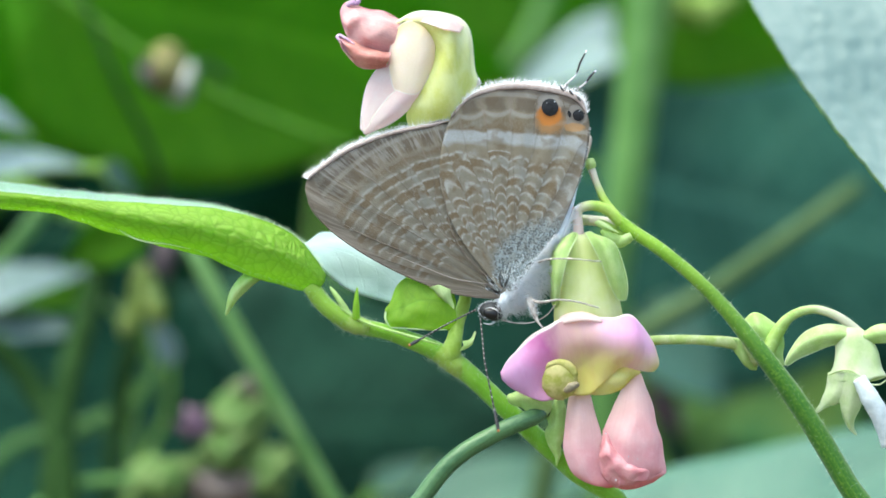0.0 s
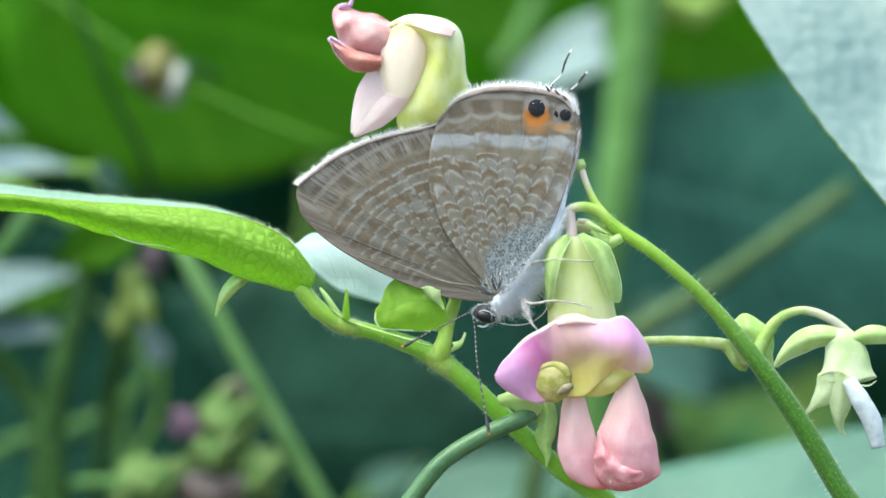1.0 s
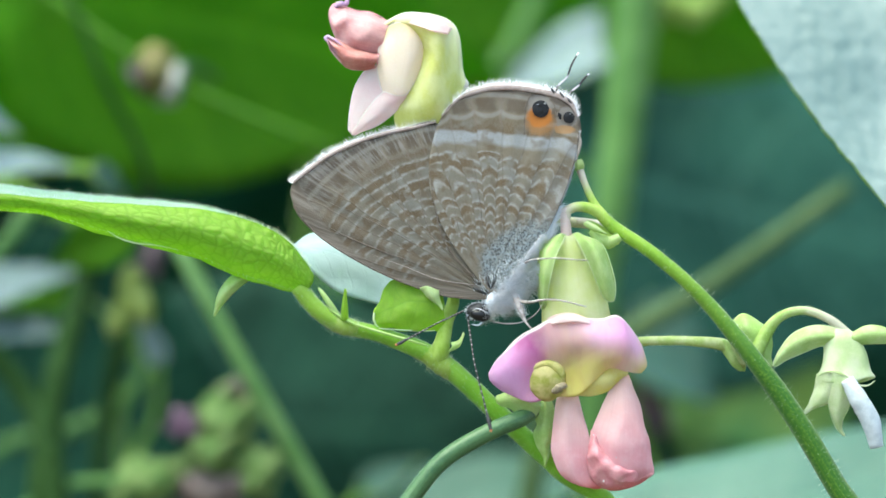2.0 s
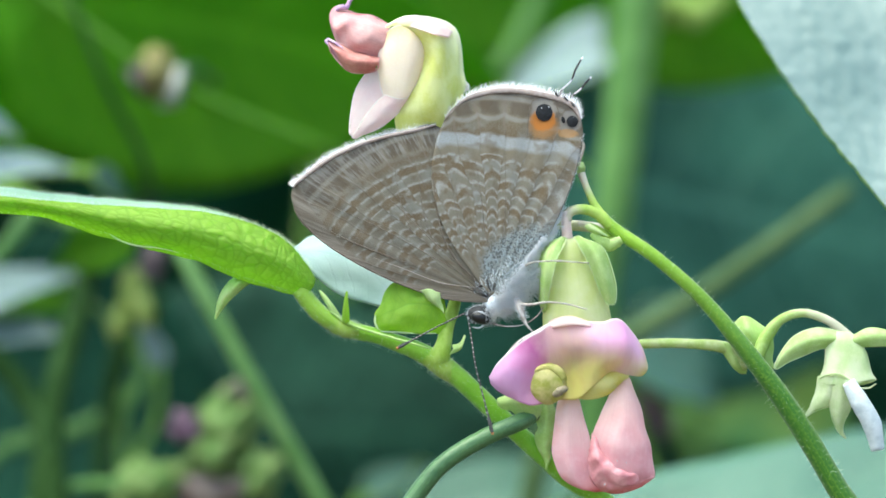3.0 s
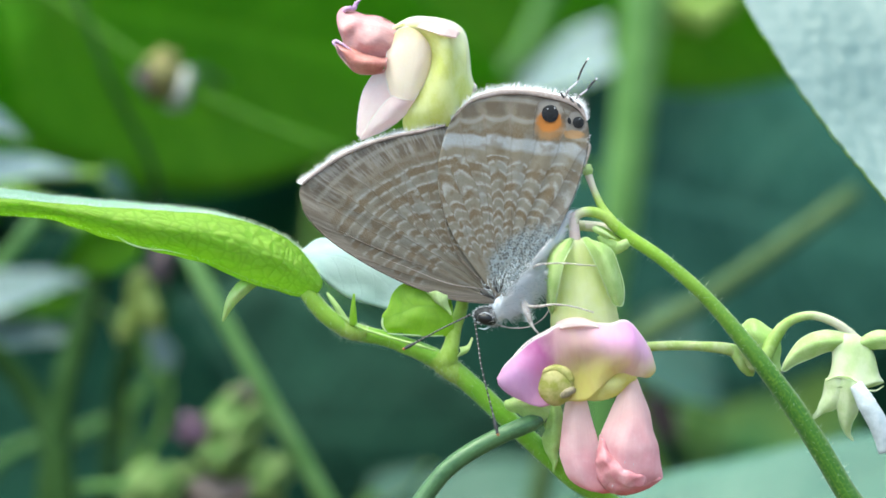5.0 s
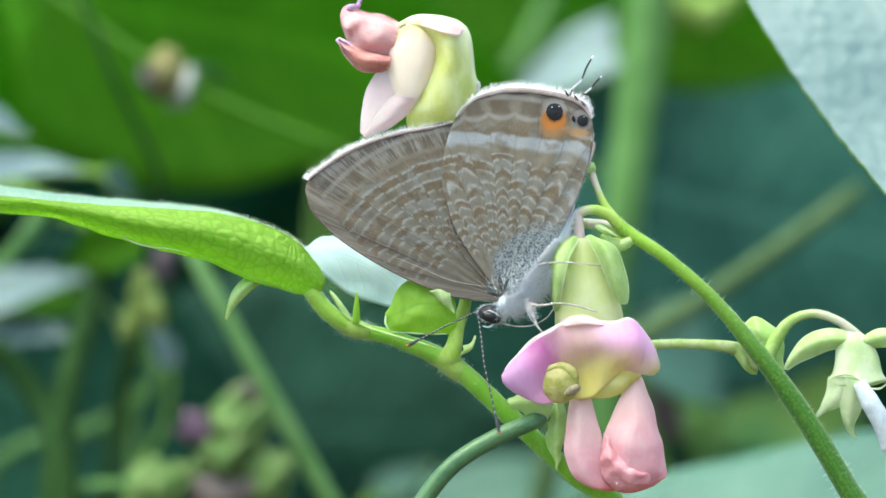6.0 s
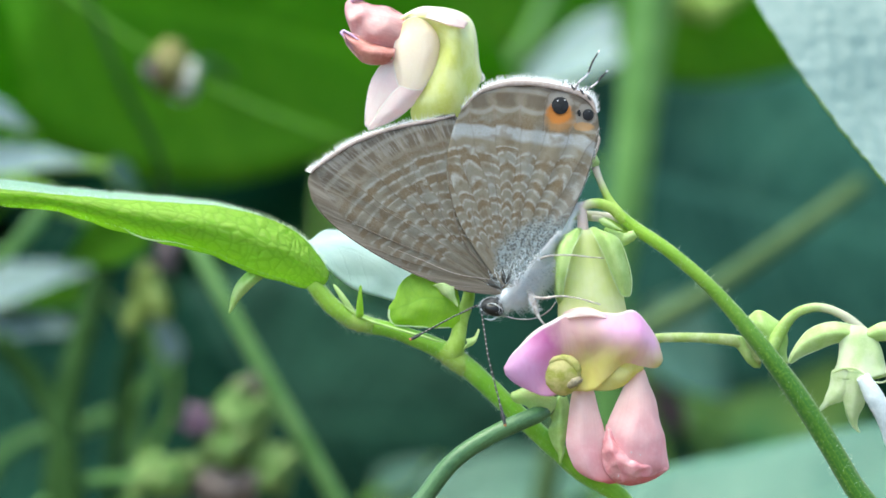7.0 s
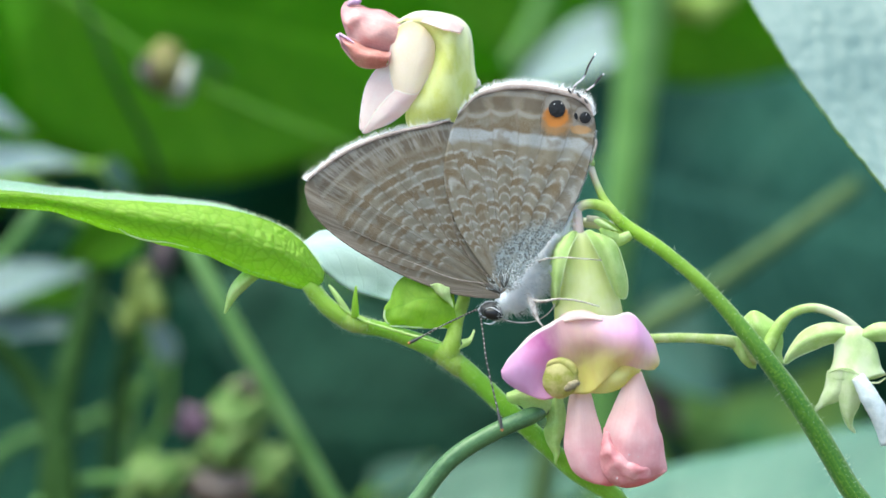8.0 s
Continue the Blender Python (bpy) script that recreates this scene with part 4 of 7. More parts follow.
def bud_cluster():
    ob = thing("bud_cluster", root(-30, 77), "cluster of green bean buds with dull purple withered tips", "flower bud")
    part("stem", tube([root(-30, 77), V(-18.95, 61, -29.10), V(-18.95, 61, -21.81), V(-19.21, 61, -14.52)], [0.9, 0.8, 0.7, 0.5], 30, 8), STEM_BACK, ob)
    for at, rx, rz, tilt in ((V(-18.99, 60, -15.93), 2.5, 3.1, 20), (V(-20.28, 59, -18.57), 1.9, 1.6, 10), (V(-16.30, 60, -20.81), 2.3, 2.4, 25), (V(-26.08, 59, -21.16), 2.7, 1.9, -15), (V(-23.63, 61, -20.67), 1.5, 1.3, 0)):
        part("bud", blob(at, (rx, 1.6, rz), (0, tilt, 0), lumps=0.9), BUD_GREEN, ob)
        tip = at + Vector((rx * 0.0008, -0.0008, rz * 0.0007))
        part("sepal", patch([[at + Vector((-0.0006, -0.0012, -0.001)), at + Vector((0, -0.0022, -0.0011)), at + Vector((0.0006, -0.0012, -0.001))],
                             [at + Vector((0.0002, -0.0012, 0.0006)), at + Vector((0.0008, -0.0022, 0.0004)), at + Vector((0.0014, -0.0012, 0.0004))],
                             [tip + Vector((0.0012, 0, 0.0009)), tip + Vector((0.0013, 0, 0.0009)), tip + Vector((0.0014, 0, 0.0008))]], 8, 6), BUD_GREEN, ob, thick=0.2)
    part("withered_tip", blob(V(-22.71, 59, -16.09), (1.3, 1.0, 1.2), lumps=1.3), PURPLE_DULL, ob, "dull purple petal tip")
    part("withered_tip", blob(V(-20.64, 59, -22.09), (2.6, 1.2, 1.6), lumps=1.3), BROWN_DULL, ob, "brownish dried petal tip")
    part("withered_tip", blob(V(-18.27, 60, -12.92), (2.0, 1.0, 0.8), (0, -20, 0), lumps=1.0), BROWN_DULL, ob, "brownish dried petal tip")
    part("bud_stalk", tube([V(-37.46, 59, -23.75), V(-32.80, 59, -21.42), V(-27.63, 59, -21.16)], [0.5, 0.5, 0.45], 12, 8), STEM_BACK, ob)


def young_buds():
    ob = thing("bud_cluster", V(-27.58, 66, -10.51), "loose cluster of yellowish green bean buds", "flower bud")
    part("stem", tube([V(-27.58, 66, -10.51), V(-28.13, 65, -6.80), V(-27.81, 65, -3.11)], [0.5, 0.45, 0.35], 16, 8), STEM_BACK, ob)
    for at, rx, rz, tilt in ((V(-27.94, 64, -3.36), 1.1, 2.0, 10), (V(-26.81, 63, -5.18), 0.9, 1.6, -20), (V(-28.99, 64, -6.25), 0.9, 1.7, 25)):
        part("bud", blob(at, (rx, 0.9, rz), (0, tilt, 0), lumps=0.5), BUD_YELLOW, ob)


def high_buds():
    ob = thing("bud_cluster", V(28.80, 92, 32.49), "pale green bean buds hanging among the upper leaves", "flower bud")
    part("stem", tube([V(30.26, 96, 39.18), V(28.80, 92, 32.49), V(26.08, 86, 26.92)], [0.6, 0.5, 0.4], 16, 8), STEM_BACK, ob)
    for at, rx, rz, tilt in ((V(23.99, 84, 24.27), 1.6, 1.9, 20), (V(25.79, 82, 23.58), 1.5, 1.7, -10), (V(27.72, 84, 25.21), 1.4, 1.8, -30)):
        part("bud", blob(at, (rx, 1.1, rz), (0, tilt, 0), lumps=0.4), BUD_LIGHT, ob)


def far_blossom():
    ob = thing("far_blossom", root(60, 110), "dim lilac bean blossom in the shade", "flower")
    part("flower_stalk", tube([root(60, 110), V(26.22, 104, -26.98), V(22.74, 100, -16.23)], [0.7, 0.6, 0.5], 24, 8), STEM_SHADED, ob)
    part("petal", blob(V(22.10, 99, -15.02), (1.7, 1.0, 2.6), (0, 10, 0), lumps=0.6), PURPLE_DULL, ob)
    part("petal", blob(V(23.32, 100, -17.10), (1.4, 1.0, 1.6), (0, -30, 0), lumps=0.6), PURPLE_DULL, ob)


def dried_pod():
    ob = thing("dried_blossom", V(-25.27, 62, -4.12), "dark dried bean blossom on a bean stalk", "flower")
    part("petal", blob(V(-25.64, 60, -0.73), (1.1, 0.8, 2.1), (0, 10, 0), lumps=0.6), DARK_DRY, ob)
    part("flower_stalk", tube([V(-25.27, 62, -6.21), V(-25.40, 61, -3.59), V(-25.64, 60, -1.51)], [0.4, 0.35, 0.3], 10, 8), STEM_SHADED, ob)


spent_flower()
bud_cluster()
young_buds()
high_buds()
far_blossom()
dried_pod()


# ---- the flowering vine ----
def vine():
    ob = thing("bean_vine", root(20, 5), "bright green hairy bean vine with one long leaf and flower stems", "bean plant")
    main = [root(20, 5), V(14.44, 3, -21.01), V(9.68, 2, -16.65), V(4.96, 1.5, -12.26), V(0.26, 1, -8.15), V(-4.00, 0.5, -6.34), V(-6.97, 0, -5.57), V(-8.87, -0.3, -4.20), V(-10.02, -0.3, -2.72)]
    main_r = [1.0, 0.75, 0.7, 0.72, 0.78, 0.56, 0.66, 0.66, 0.64]
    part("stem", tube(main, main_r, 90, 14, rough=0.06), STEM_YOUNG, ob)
    part("hairs", stalk_hairs(main[1:], main_r[1:], 2600, 0.32, 0.015), HAIR, ob, "fine pale hairs", kind="stuff")
    # The stem's lit groove is put in as a paler strip.
    part("ridge", tube([V(-7.68, -0.55, -4.41), V(-6.23, -0.7, -5.34), V(-3.69, -0.65, -6.19), V(-1.57, -0.6, -6.79), V(-0.21, -0.4, -7.22)], [0.05, 0.10, 0.11, 0.11, 0.05], 40, 8, rough=0.3), BRACT_GREEN, ob, "paler raised strip for the light along the stem")
    for knot, r in (([V(-5.55, 0.1, -5.92), V(-6.45, 0, -5.72), V(-7.15, 0, -5.48), V(-7.75, -0.1, -5.05)], [0.5, 0.71, 0.73, 0.6]), ([V(1.85, 1.15, -9.50), V(0.90, 1.05, -8.70), V(0.10, 0.95, -8.05), V(-1.10, 0.85, -7.60)], [0.6, 0.86, 0.88, 0.55])):
        part("node", tube(knot, r, 16, 14, rough=0.1), STEM_NODE, ob, "yellowish swollen stem node")
        part("hairs", stalk_hairs(knot, r, 500, 0.42, 0.014), HAIR, ob, "fine pale hairs", kind="stuff")
    # flower stem rising beside it
    rise = [root(45, -2), V(34.01, -1, -24.22), V(30.20, -1, -17.45), V(27.02, -1, -12.16), V(23.85, -1, -7.79), V(20.07, -0.5, -3.27), V(16.71, 0, -0.30), V(13.76, 0.5, 1.74), V(12.40, 0.6, 2.98)]
    rise_r = [1.0, 0.88, 0.82, 0.80, 0.70, 0.52, 0.5, 0.5, 0.4]
    part("flower_stem", tube(rise, rise_r, 90, 14, rough=0.06), STEM_SHADE_BELOW, ob)
    part("hairs", stalk_hairs(rise[1:], rise_r[1:], 1000, 0.45, 0.017), HAIR, ob, "fine pale hairs", kind="stuff")
    part("young_shoot", tube([V(13.11, 0.5, 2.38), V(12.19, 0.8, 3.67), V(11.56, 1, 5.08), V(11.23, 1.2, 6.02)], [0.4, 0.3, 0.25, 0.3], 16, 10), STEM_LIT, ob)
    part("young_bud", blob(V(11.14, 1.2, 6.40), (0.42, 0.4, 0.5), lumps=0.2), BRACT_PALE, ob)
    part("node", tube([V(14.20, 0, 0.98), V(13.35, 0, 0.55), V(12.57, -0.2, 0.89), V(11.98, -0.2, 1.49)], [0.3, 0.5, 0.42, 0.2], 16, 10, rough=0.4), BRACT, ob)
    part("bract", patch([[V(11.36, -0.6, 1.95), V(11.70, -0.8, 2.16), V(12.34, -0.6, 1.91)], [V(11.70, -0.7, 1.65), V(12.11, -1, 1.74), V(12.76, -0.6, 1.57)], [V(12.34, -0.5, 1.32), V(12.76, -0.7, 1.31), V(13.24, -0.4, 1.23)]], 10, 8), BRACT_PALE, ob, thick=0.1)
    part("flower_stalk", tube([V(13.45, 0.5, 1.96), V(12.39, 0.4, 2.94), V(11.09, 0, 3.27), V(10.20, 0, 2.93), V(10.12, 0, 2.38)], [0.45, 0.42, 0.38, 0.36, 0.36], 24, 10), STEM_LIT, ob)
    part("flower_stalk", tube([V(13.68, 0.8, 0.90), V(12.84, 1, 1.54), V(11.70, 1.2, 2.09), V(10.93, 1.2, 2.18)], [0.35, 0.3, 0.26, 0.24], 16, 10), STEM_LIT, ob)
    # pale side stalk running across behind the flower
    part("side_stalk", tube([V(23.89, 0.5, -8.47), V(22.40, 0.6, -7.28), V(19.45, 1, -6.87), V(15.64, 1.5, -6.92), V(13.10, 2, -7.24)], [0.6, 0.5, 0.36, 0.36, 0.34], 24, 10), STEM_PALE, ob)
    part("hairs", stalk_hairs([V(22.40, 0.6, -7.28), V(19.45, 1, -6.87), V(15.64, 1.5, -6.92), V(13.10, 2, -7.24)], [0.5, 0.36, 0.36, 0.34], 600, 0.2, 0.015), HAIR, ob, "fine pale hairs", kind="stuff")
    part("bract", patch([[V(22.56, 1.4, -5.34), V(23.70, 0.8, -4.73), V(25.10, 1.2, -5.59)], [V(22.80, 1.2, -6.36), V(23.99, 0.2, -5.83), V(25.59, 1, -6.27)], [V(23.48, 1.2, -7.56), V(24.43, 0.4, -7.28), V(25.76, 1, -7.42)], [V(24.42, 1.2, -8.58), V(24.98, 0.8, -8.48), V(25.77, 1.1, -8.75)]], 20, 14, ripple=0.22, size=1.3), BRACT_GREEN, ob, "cupped yellow-green bract", thick=0.15)
    part("bract", patch([[V(21.81, 0.6, -6.69), V(22.20, 0.2, -6.68), V(22.91, 0.5, -7.03)], [V(21.97, 0.5, -7.62), V(22.52, -0.1, -7.69), V(23.42, 0.5, -7.88)], [V(22.49, 0.6, -8.48), V(22.88, 0.2, -8.55), V(23.68, 0.6, -8.69)], [V(23.18, 0.7, -9.12), V(23.38, 0.6, -9.16), V(23.69, 0.7, -9.16)]], 16, 10, ripple=0.18, size=1.0), BRACT_GREEN, ob, "cupped yellow-green bract", thick=0.12)
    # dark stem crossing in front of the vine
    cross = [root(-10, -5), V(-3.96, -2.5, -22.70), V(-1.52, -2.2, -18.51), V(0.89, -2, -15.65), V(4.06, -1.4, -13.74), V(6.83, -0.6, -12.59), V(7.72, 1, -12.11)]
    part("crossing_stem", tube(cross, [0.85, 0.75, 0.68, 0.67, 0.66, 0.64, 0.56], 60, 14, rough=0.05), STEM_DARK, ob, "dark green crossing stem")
    # long leaf folded along its midrib, seen from below
    fold = [
        (V(-8.78, -0.4, -1.91), V(-8.90, -0.8, -2.50), V(-9.42, -0.4, -3.14), V(-9.69, 0, -3.27), V(-9.31, 1.14, -2.51), V(-8.92, 2.28, -1.85)),
        (V(-10.33, -1, 0.32), V(-10.80, -2, -1.05), V(-11.83, -0.6, -2.50), V(-11.95, 0.2, -2.64), V(-11.60, 3.8, -0.82), V(-10.82, 6.08, 0.36)),
        (V(-12.77, -1.4, 1.90), V(-13.22, -2.6, 0.04), V(-14.58, -0.8, -1.61), V(-14.73, 0.4, -1.75), V(-14.49, 5.7, 0.70), V(-13.43, 8.74, 1.76)),
        (V(-16.44, -1.6, 2.96), V(-16.57, -2.8, 1.30), V(-17.46, -0.8, -0.34), V(-17.63, 0.6, -0.47), V(-17.74, 5.7, 1.78), V(-17.09, 8.74, 3.17)),
        (V(-20.45, -1.6, 3.30), V(-20.58, -2.6, 1.94), V(-21.27, -0.8, 0.59), V(-21.47, 0.6, 0.38), V(-21.65, 5.7, 2.43), V(-21.26, 8.74, 3.74)),
        (V(-24.92, -1.2, 3.60), V(-25.06, -2, 2.74), V(-25.53, -0.6, 1.82), V(-25.73, 0.6, 1.53), V(-25.92, 4.94, 3.08), V(-25.79, 7.98, 4.12)),
        (V(-28.96, -1, 3.90), V(-28.98, -1.6, 3.51), V(-29.22, -0.6, 2.84), V(-29.35, 0.6, 2.68), V(-29.56, 3.8, 3.49), V(-29.81, 6.84, 4.49)),
        (V(-33.22, -0.8, 4.36), V(-33.15, -1.4, 4.02), V(-33.25, -0.6, 3.18), V(-33.37, 0.4, 3.11), V(-33.70, 3.04, 3.91), V(-34.02, 5.7, 5.03)),
        (V(-37.09, -0.4, 4.63), V(-37.04, -0.8, 4.36), V(-37.09, -0.4, 3.78), V(-37.17, 0.2, 3.70), V(-37.40, 1.9, 4.32), V(-37.67, 3.8, 5.12)),
        (V(-40.12, 0, 4.63), V(-40.12, 0, 4.59), V(-40.12, 0, 4.46), V(-40.12, 0, 4.42), V(-40.18, 0.38, 4.51), V(-40.23, 0.76, 4.65)),
    ]
    long_leaf = part("leaf", patch([list(s) for s in fold], 90, 40, ripple=0.09, size=1.3), LEAF_UNDER, ob, "long bright green leaf folded along its midrib", thick=0.16, under=LEAF_TOP_THIN)
    rims = [curve_through([s[k] for s in fold], 90) for k in (0, 5)]
    edge = []
    for rim in rims:
        for i in range(2, 80):
            for _ in range(13):
                edge.append((rim[i].lerp(rim[i + 1], random.random()), Vector((0.1, random.uniform(-0.5, 0.5), 0.8))))
    keel = curve_through([s[2] for s in fold], 90)
    for i in range(2, 80):
        for _ in range(3):
            edge.append((keel[i].lerp(keel[i + 1], random.random()), Vector((0.1, random.uniform(-0.5, 0.5), -0.8))))
    part("margin_hairs", spikes(edge, 0.42, 0.024, jitter=0.6), HAIR, long_leaf, kind="stuff")
    part("lobe", patch([[V(-19.37, 1, 0.38), V(-19.45, 1, 0.30), V(-19.54, 1, 0.21)], [V(-20.63, 0.8, 0.72), V(-21.30, 1.2, 0.47), V(-21.74, 1.4, 0.34)], [V(-22.76, 0.8, 1.41), V(-23.56, 1.2, 1.24), V(-24.03, 1.6, 1.11)], [V(-24.25, 0.8, 2.09), V(-24.70, 1, 2.00), V(-25.02, 1.2, 1.92)], [V(-25.30, 0.6, 2.39), V(-25.34, 0.6, 2.34), V(-25.40, 0.7, 2.30)]], 16, 8), LEAF_UNDER, long_leaf, thick=0.14)
    part("lobe_rim", tube([V(-25.43, 0.2, 2.25), V(-24.57, -0.4, 1.66), V(-23.58, -0.6, 0.98), V(-22.11, -0.9, 0.51), V(-20.50, -0.9, 0.34), V(-18.98, -0.9, 0.00)], [0.02, 0.045, 0.065, 0.065, 0.05, 0.02], 40, 8, rough=0.3), RIM_GREEN, long_leaf, "pale wavy leaf margin")
    part("sprig", patch([[V(-13.06, 1.2, -1.41), V(-13.22, 1, -1.75), V(-13.40, 1.2, -2.09)], [V(-14.66, 0.8, -1.66), V(-14.37, 0, -2.17), V(-14.14, 0.6, -2.60)], [V(-15.67, 0.6, -2.51), V(-15.29, -0.2, -2.93), V(-14.90, 0.4, -3.28)], [V(-16.19, 0.6, -3.54), V(-15.91, 0.2, -3.79), V(-15.63, 0.5, -4.04)], [V(-16.45, 0.8, -4.94), V(-16.41, 0.8, -4.99), V(-16.33, 0.8, -5.03)]], 24, 10), BRACT_GREEN, ob, "small pointed green sprig", thick=0.2)
    part("stipule", patch([[V(-7.26, -0.2, -5.05), V(-7.09, -0.3, -4.92), V(-6.92, -0.2, -4.80)], [V(-7.72, -0.4, -4.24), V(-7.55, -0.6, -4.16), V(-7.38, -0.4, -4.12)], [V(-8.24, -0.3, -3.35), V(-8.15, -0.4, -3.31), V(-8.02, -0.3, -3.27)], [V(-8.54, -0.2, -2.85), V(-8.49, -0.2, -2.85), V(-8.45, -0.2, -2.80)]], 16, 6), BRACT, ob, thick=0.08)
    part("stipule", patch([[V(-6.74, -0.6, -5.22), V(-6.53, -0.8, -5.30), V(-6.28, -0.6, -5.22)], [V(-6.70, -0.8, -4.41), V(-6.52, -1, -4.40), V(-6.31, -0.8, -4.41)], [V(-6.57, -0.8, -3.52), V(-6.48, -0.9, -3.52), V(-6.40, -0.8, -3.52)], [V(-6.49, -0.7, -2.97), V(-6.44, -0.7, -2.92), V(-6.40, -0.7, -2.92)]], 16, 6), LEAF_YOUNG, ob, thick=0.08)
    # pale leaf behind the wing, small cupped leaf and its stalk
    part("pale_leaf", patch([[V(-10.87, 4, 0.39), V(-10.74, 4, 0.22), V(-10.52, 4, -0.04)], [V(-8.86, 6, 1.35), V(-8.82, 4.6, 0.04), V(-9.00, 3.6, -1.46)], [V(-5.84, 7, 0.92), V(-6.02, 5, -0.82), V(-7.06, 3.6, -3.19)], [V(-2.79, 7, -0.83), V(-3.64, 5, -2.55), V(-5.00, 3.8, -3.84)], [V(-1.04, 6, -3.00), V(-2.12, 5, -3.85), V(-3.62, 4, -4.05)]], 30, 20, ripple=0.2), LEAF_UNDER, ob, "pale blue-green leaf brightened in colour behind the wing", thick=-0.2, under=LEAF_BRIGHTENED)
    small = petal("small_leaf", [
        [V(1.02, 0.9, -6.14), V(0.94, 0.2, -4.89), V(0.77, 0.4, -3.58), V(0.68, 1, -2.52)],
        [V(0.04, 0.4, -6.04), V(-0.17, -0.3, -4.71), V(-0.38, -0.1, -3.14), V(-0.60, 0.8, -1.92)],
        [V(-1.23, 0.1, -6.04), V(-1.53, -0.5, -4.71), V(-1.87, -0.2, -3.02), V(-1.79, 0.6, -1.75)],
        [V(-2.64, 0.1, -5.95), V(-2.93, -0.4, -4.84), V(-2.97, -0.1, -3.70), V(-2.64, 0.5, -2.17)],
        [V(-3.57, 0.2, -5.91), V(-3.82, -0.1, -5.06), V(-3.74, 0.1, -4.25), V(-3.32, 0.5, -2.94)],
        [V(-4.17, 0.5, -5.83), V(-4.38, 0.4, -5.24), V(-4.26, 0.5, -4.56), V(-3.66, 0.6, -3.66)]], LEAF_YOUNG, ob, "small bright green leaf with a wavy edge", 0.1, 40, 28, ripple=0.26, size=1.1)
    part("rim", tube([V(-4.00, 0.3, -5.87), V(-4.34, 0.3, -5.23), V(-4.21, 0.4, -4.55), V(-3.62, 0.5, -3.66), V(-3.32, 0.4, -2.89), V(-2.64, 0.4, -2.13)], [0.06, 0.09, 0.09, 0.1, 0.07, 0.05], 50, 8, rough=0.4), RIM_GREEN, small, "pale downy margin")
    part("rim", tube([V(-4.00, 0.2, -5.91), V(-2.55, 0, -5.99), V(-1.15, 0, -6.08), V(0.26, 0.3, -6.08)], [0.05, 0.06, 0.06, 0.04], 30, 8, rough=0.3), RIM_GREEN, small, "pale downy margin")
    part("leaf_tip", patch([[V(-1.02, -0.7, -2.84), V(-0.25, -0.9, -2.75), V(0.59, -0.7, -2.93)], [V(-0.51, -0.7, -3.35), V(0.00, -1, -3.43), V(0.64, -0.7, -3.43)], [V(0.17, -0.7, -3.94), V(0.42, -0.8, -4.03), V(0.72, -0.7, -3.94)], [V(0.81, -0.7, -4.54), V(0.85, -0.7, -4.58), V(0.93, -0.7, -4.54)]], 18, 10, ripple=0.12, size=0.8), BRACT_PALE, ob, "pale downy leaf tip", thick=0.08)
    part("leaf_stalk", tube([V(0.30, 1.1, -8.60), V(0.62, 0.7, -7.70), V(0.88, 0.7, -6.70), V(1.11, 1, -5.50), V(1.62, 1.6, -4.02), V(1.80, 2, -2.74)], [0.8, 0.78, 0.6, 0.54, 0.5, 0.4], 24, 12), STEM_NODE, ob)
    part("stipule", patch([[V(1.32, 0, -7.69), V(1.53, -0.2, -7.26), V(1.45, 0, -6.93)], [V(2.12, 0, -7.27), V(2.21, -0.2, -7.01), V(2.04, 0, -6.76)], [V(2.51, 0.1, -6.33), V(2.47, 0, -6.25), V(2.38, 0.1, -6.16)]], 12, 6), BRACT, ob, thick=0.12)
    # bracts hanging where the stems cross
    petal("bract", [[V(4.89, 0, -11.05), V(4.84, -0.1, -11.30), V(5.02, 0, -11.56)], [V(5.69, -0.1, -10.66), V(5.81, -0.7, -11.23), V(6.03, -0.3, -11.93)], [V(6.80, 0, -10.79), V(6.78, -0.8, -11.44), V(6.62, -0.5, -12.22)], [V(7.74, 0.2, -11.10), V(7.55, -0.5, -11.71), V(7.21, -0.4, -12.39)], [V(8.43, 0.5, -11.37), V(8.16, 0, -11.86), V(7.73, -0.1, -12.49)]], BRACT, ob, "", 0.12, 24, 12, ripple=0.22, size=1.0)
    petal("bract", [[V(8.02, 1, -11.30), V(8.56, 0.6, -11.16), V(9.17, 1, -11.30)], [V(7.80, 0.8, -12.23), V(8.50, 0.1, -12.20), V(9.33, 0.8, -12.23)], [V(7.88, 0.7, -13.17), V(8.54, 0, -13.22), V(9.25, 0.8, -13.17)], [V(7.72, 0.8, -14.11), V(8.51, 0.3, -14.21), V(9.16, 0.8, -14.02)], [V(8.10, 0.7, -15.08), V(8.56, 0.4, -15.15), V(8.99, 0.8, -14.88)], [V(8.49, 0.9, -16.16), V(8.57, 0.8, -16.20), V(8.70, 0.9, -16.08)]], BRACT_GREEN, ob, "", 0.12, 30, 12, ripple=0.25, size=1.1)


vine()


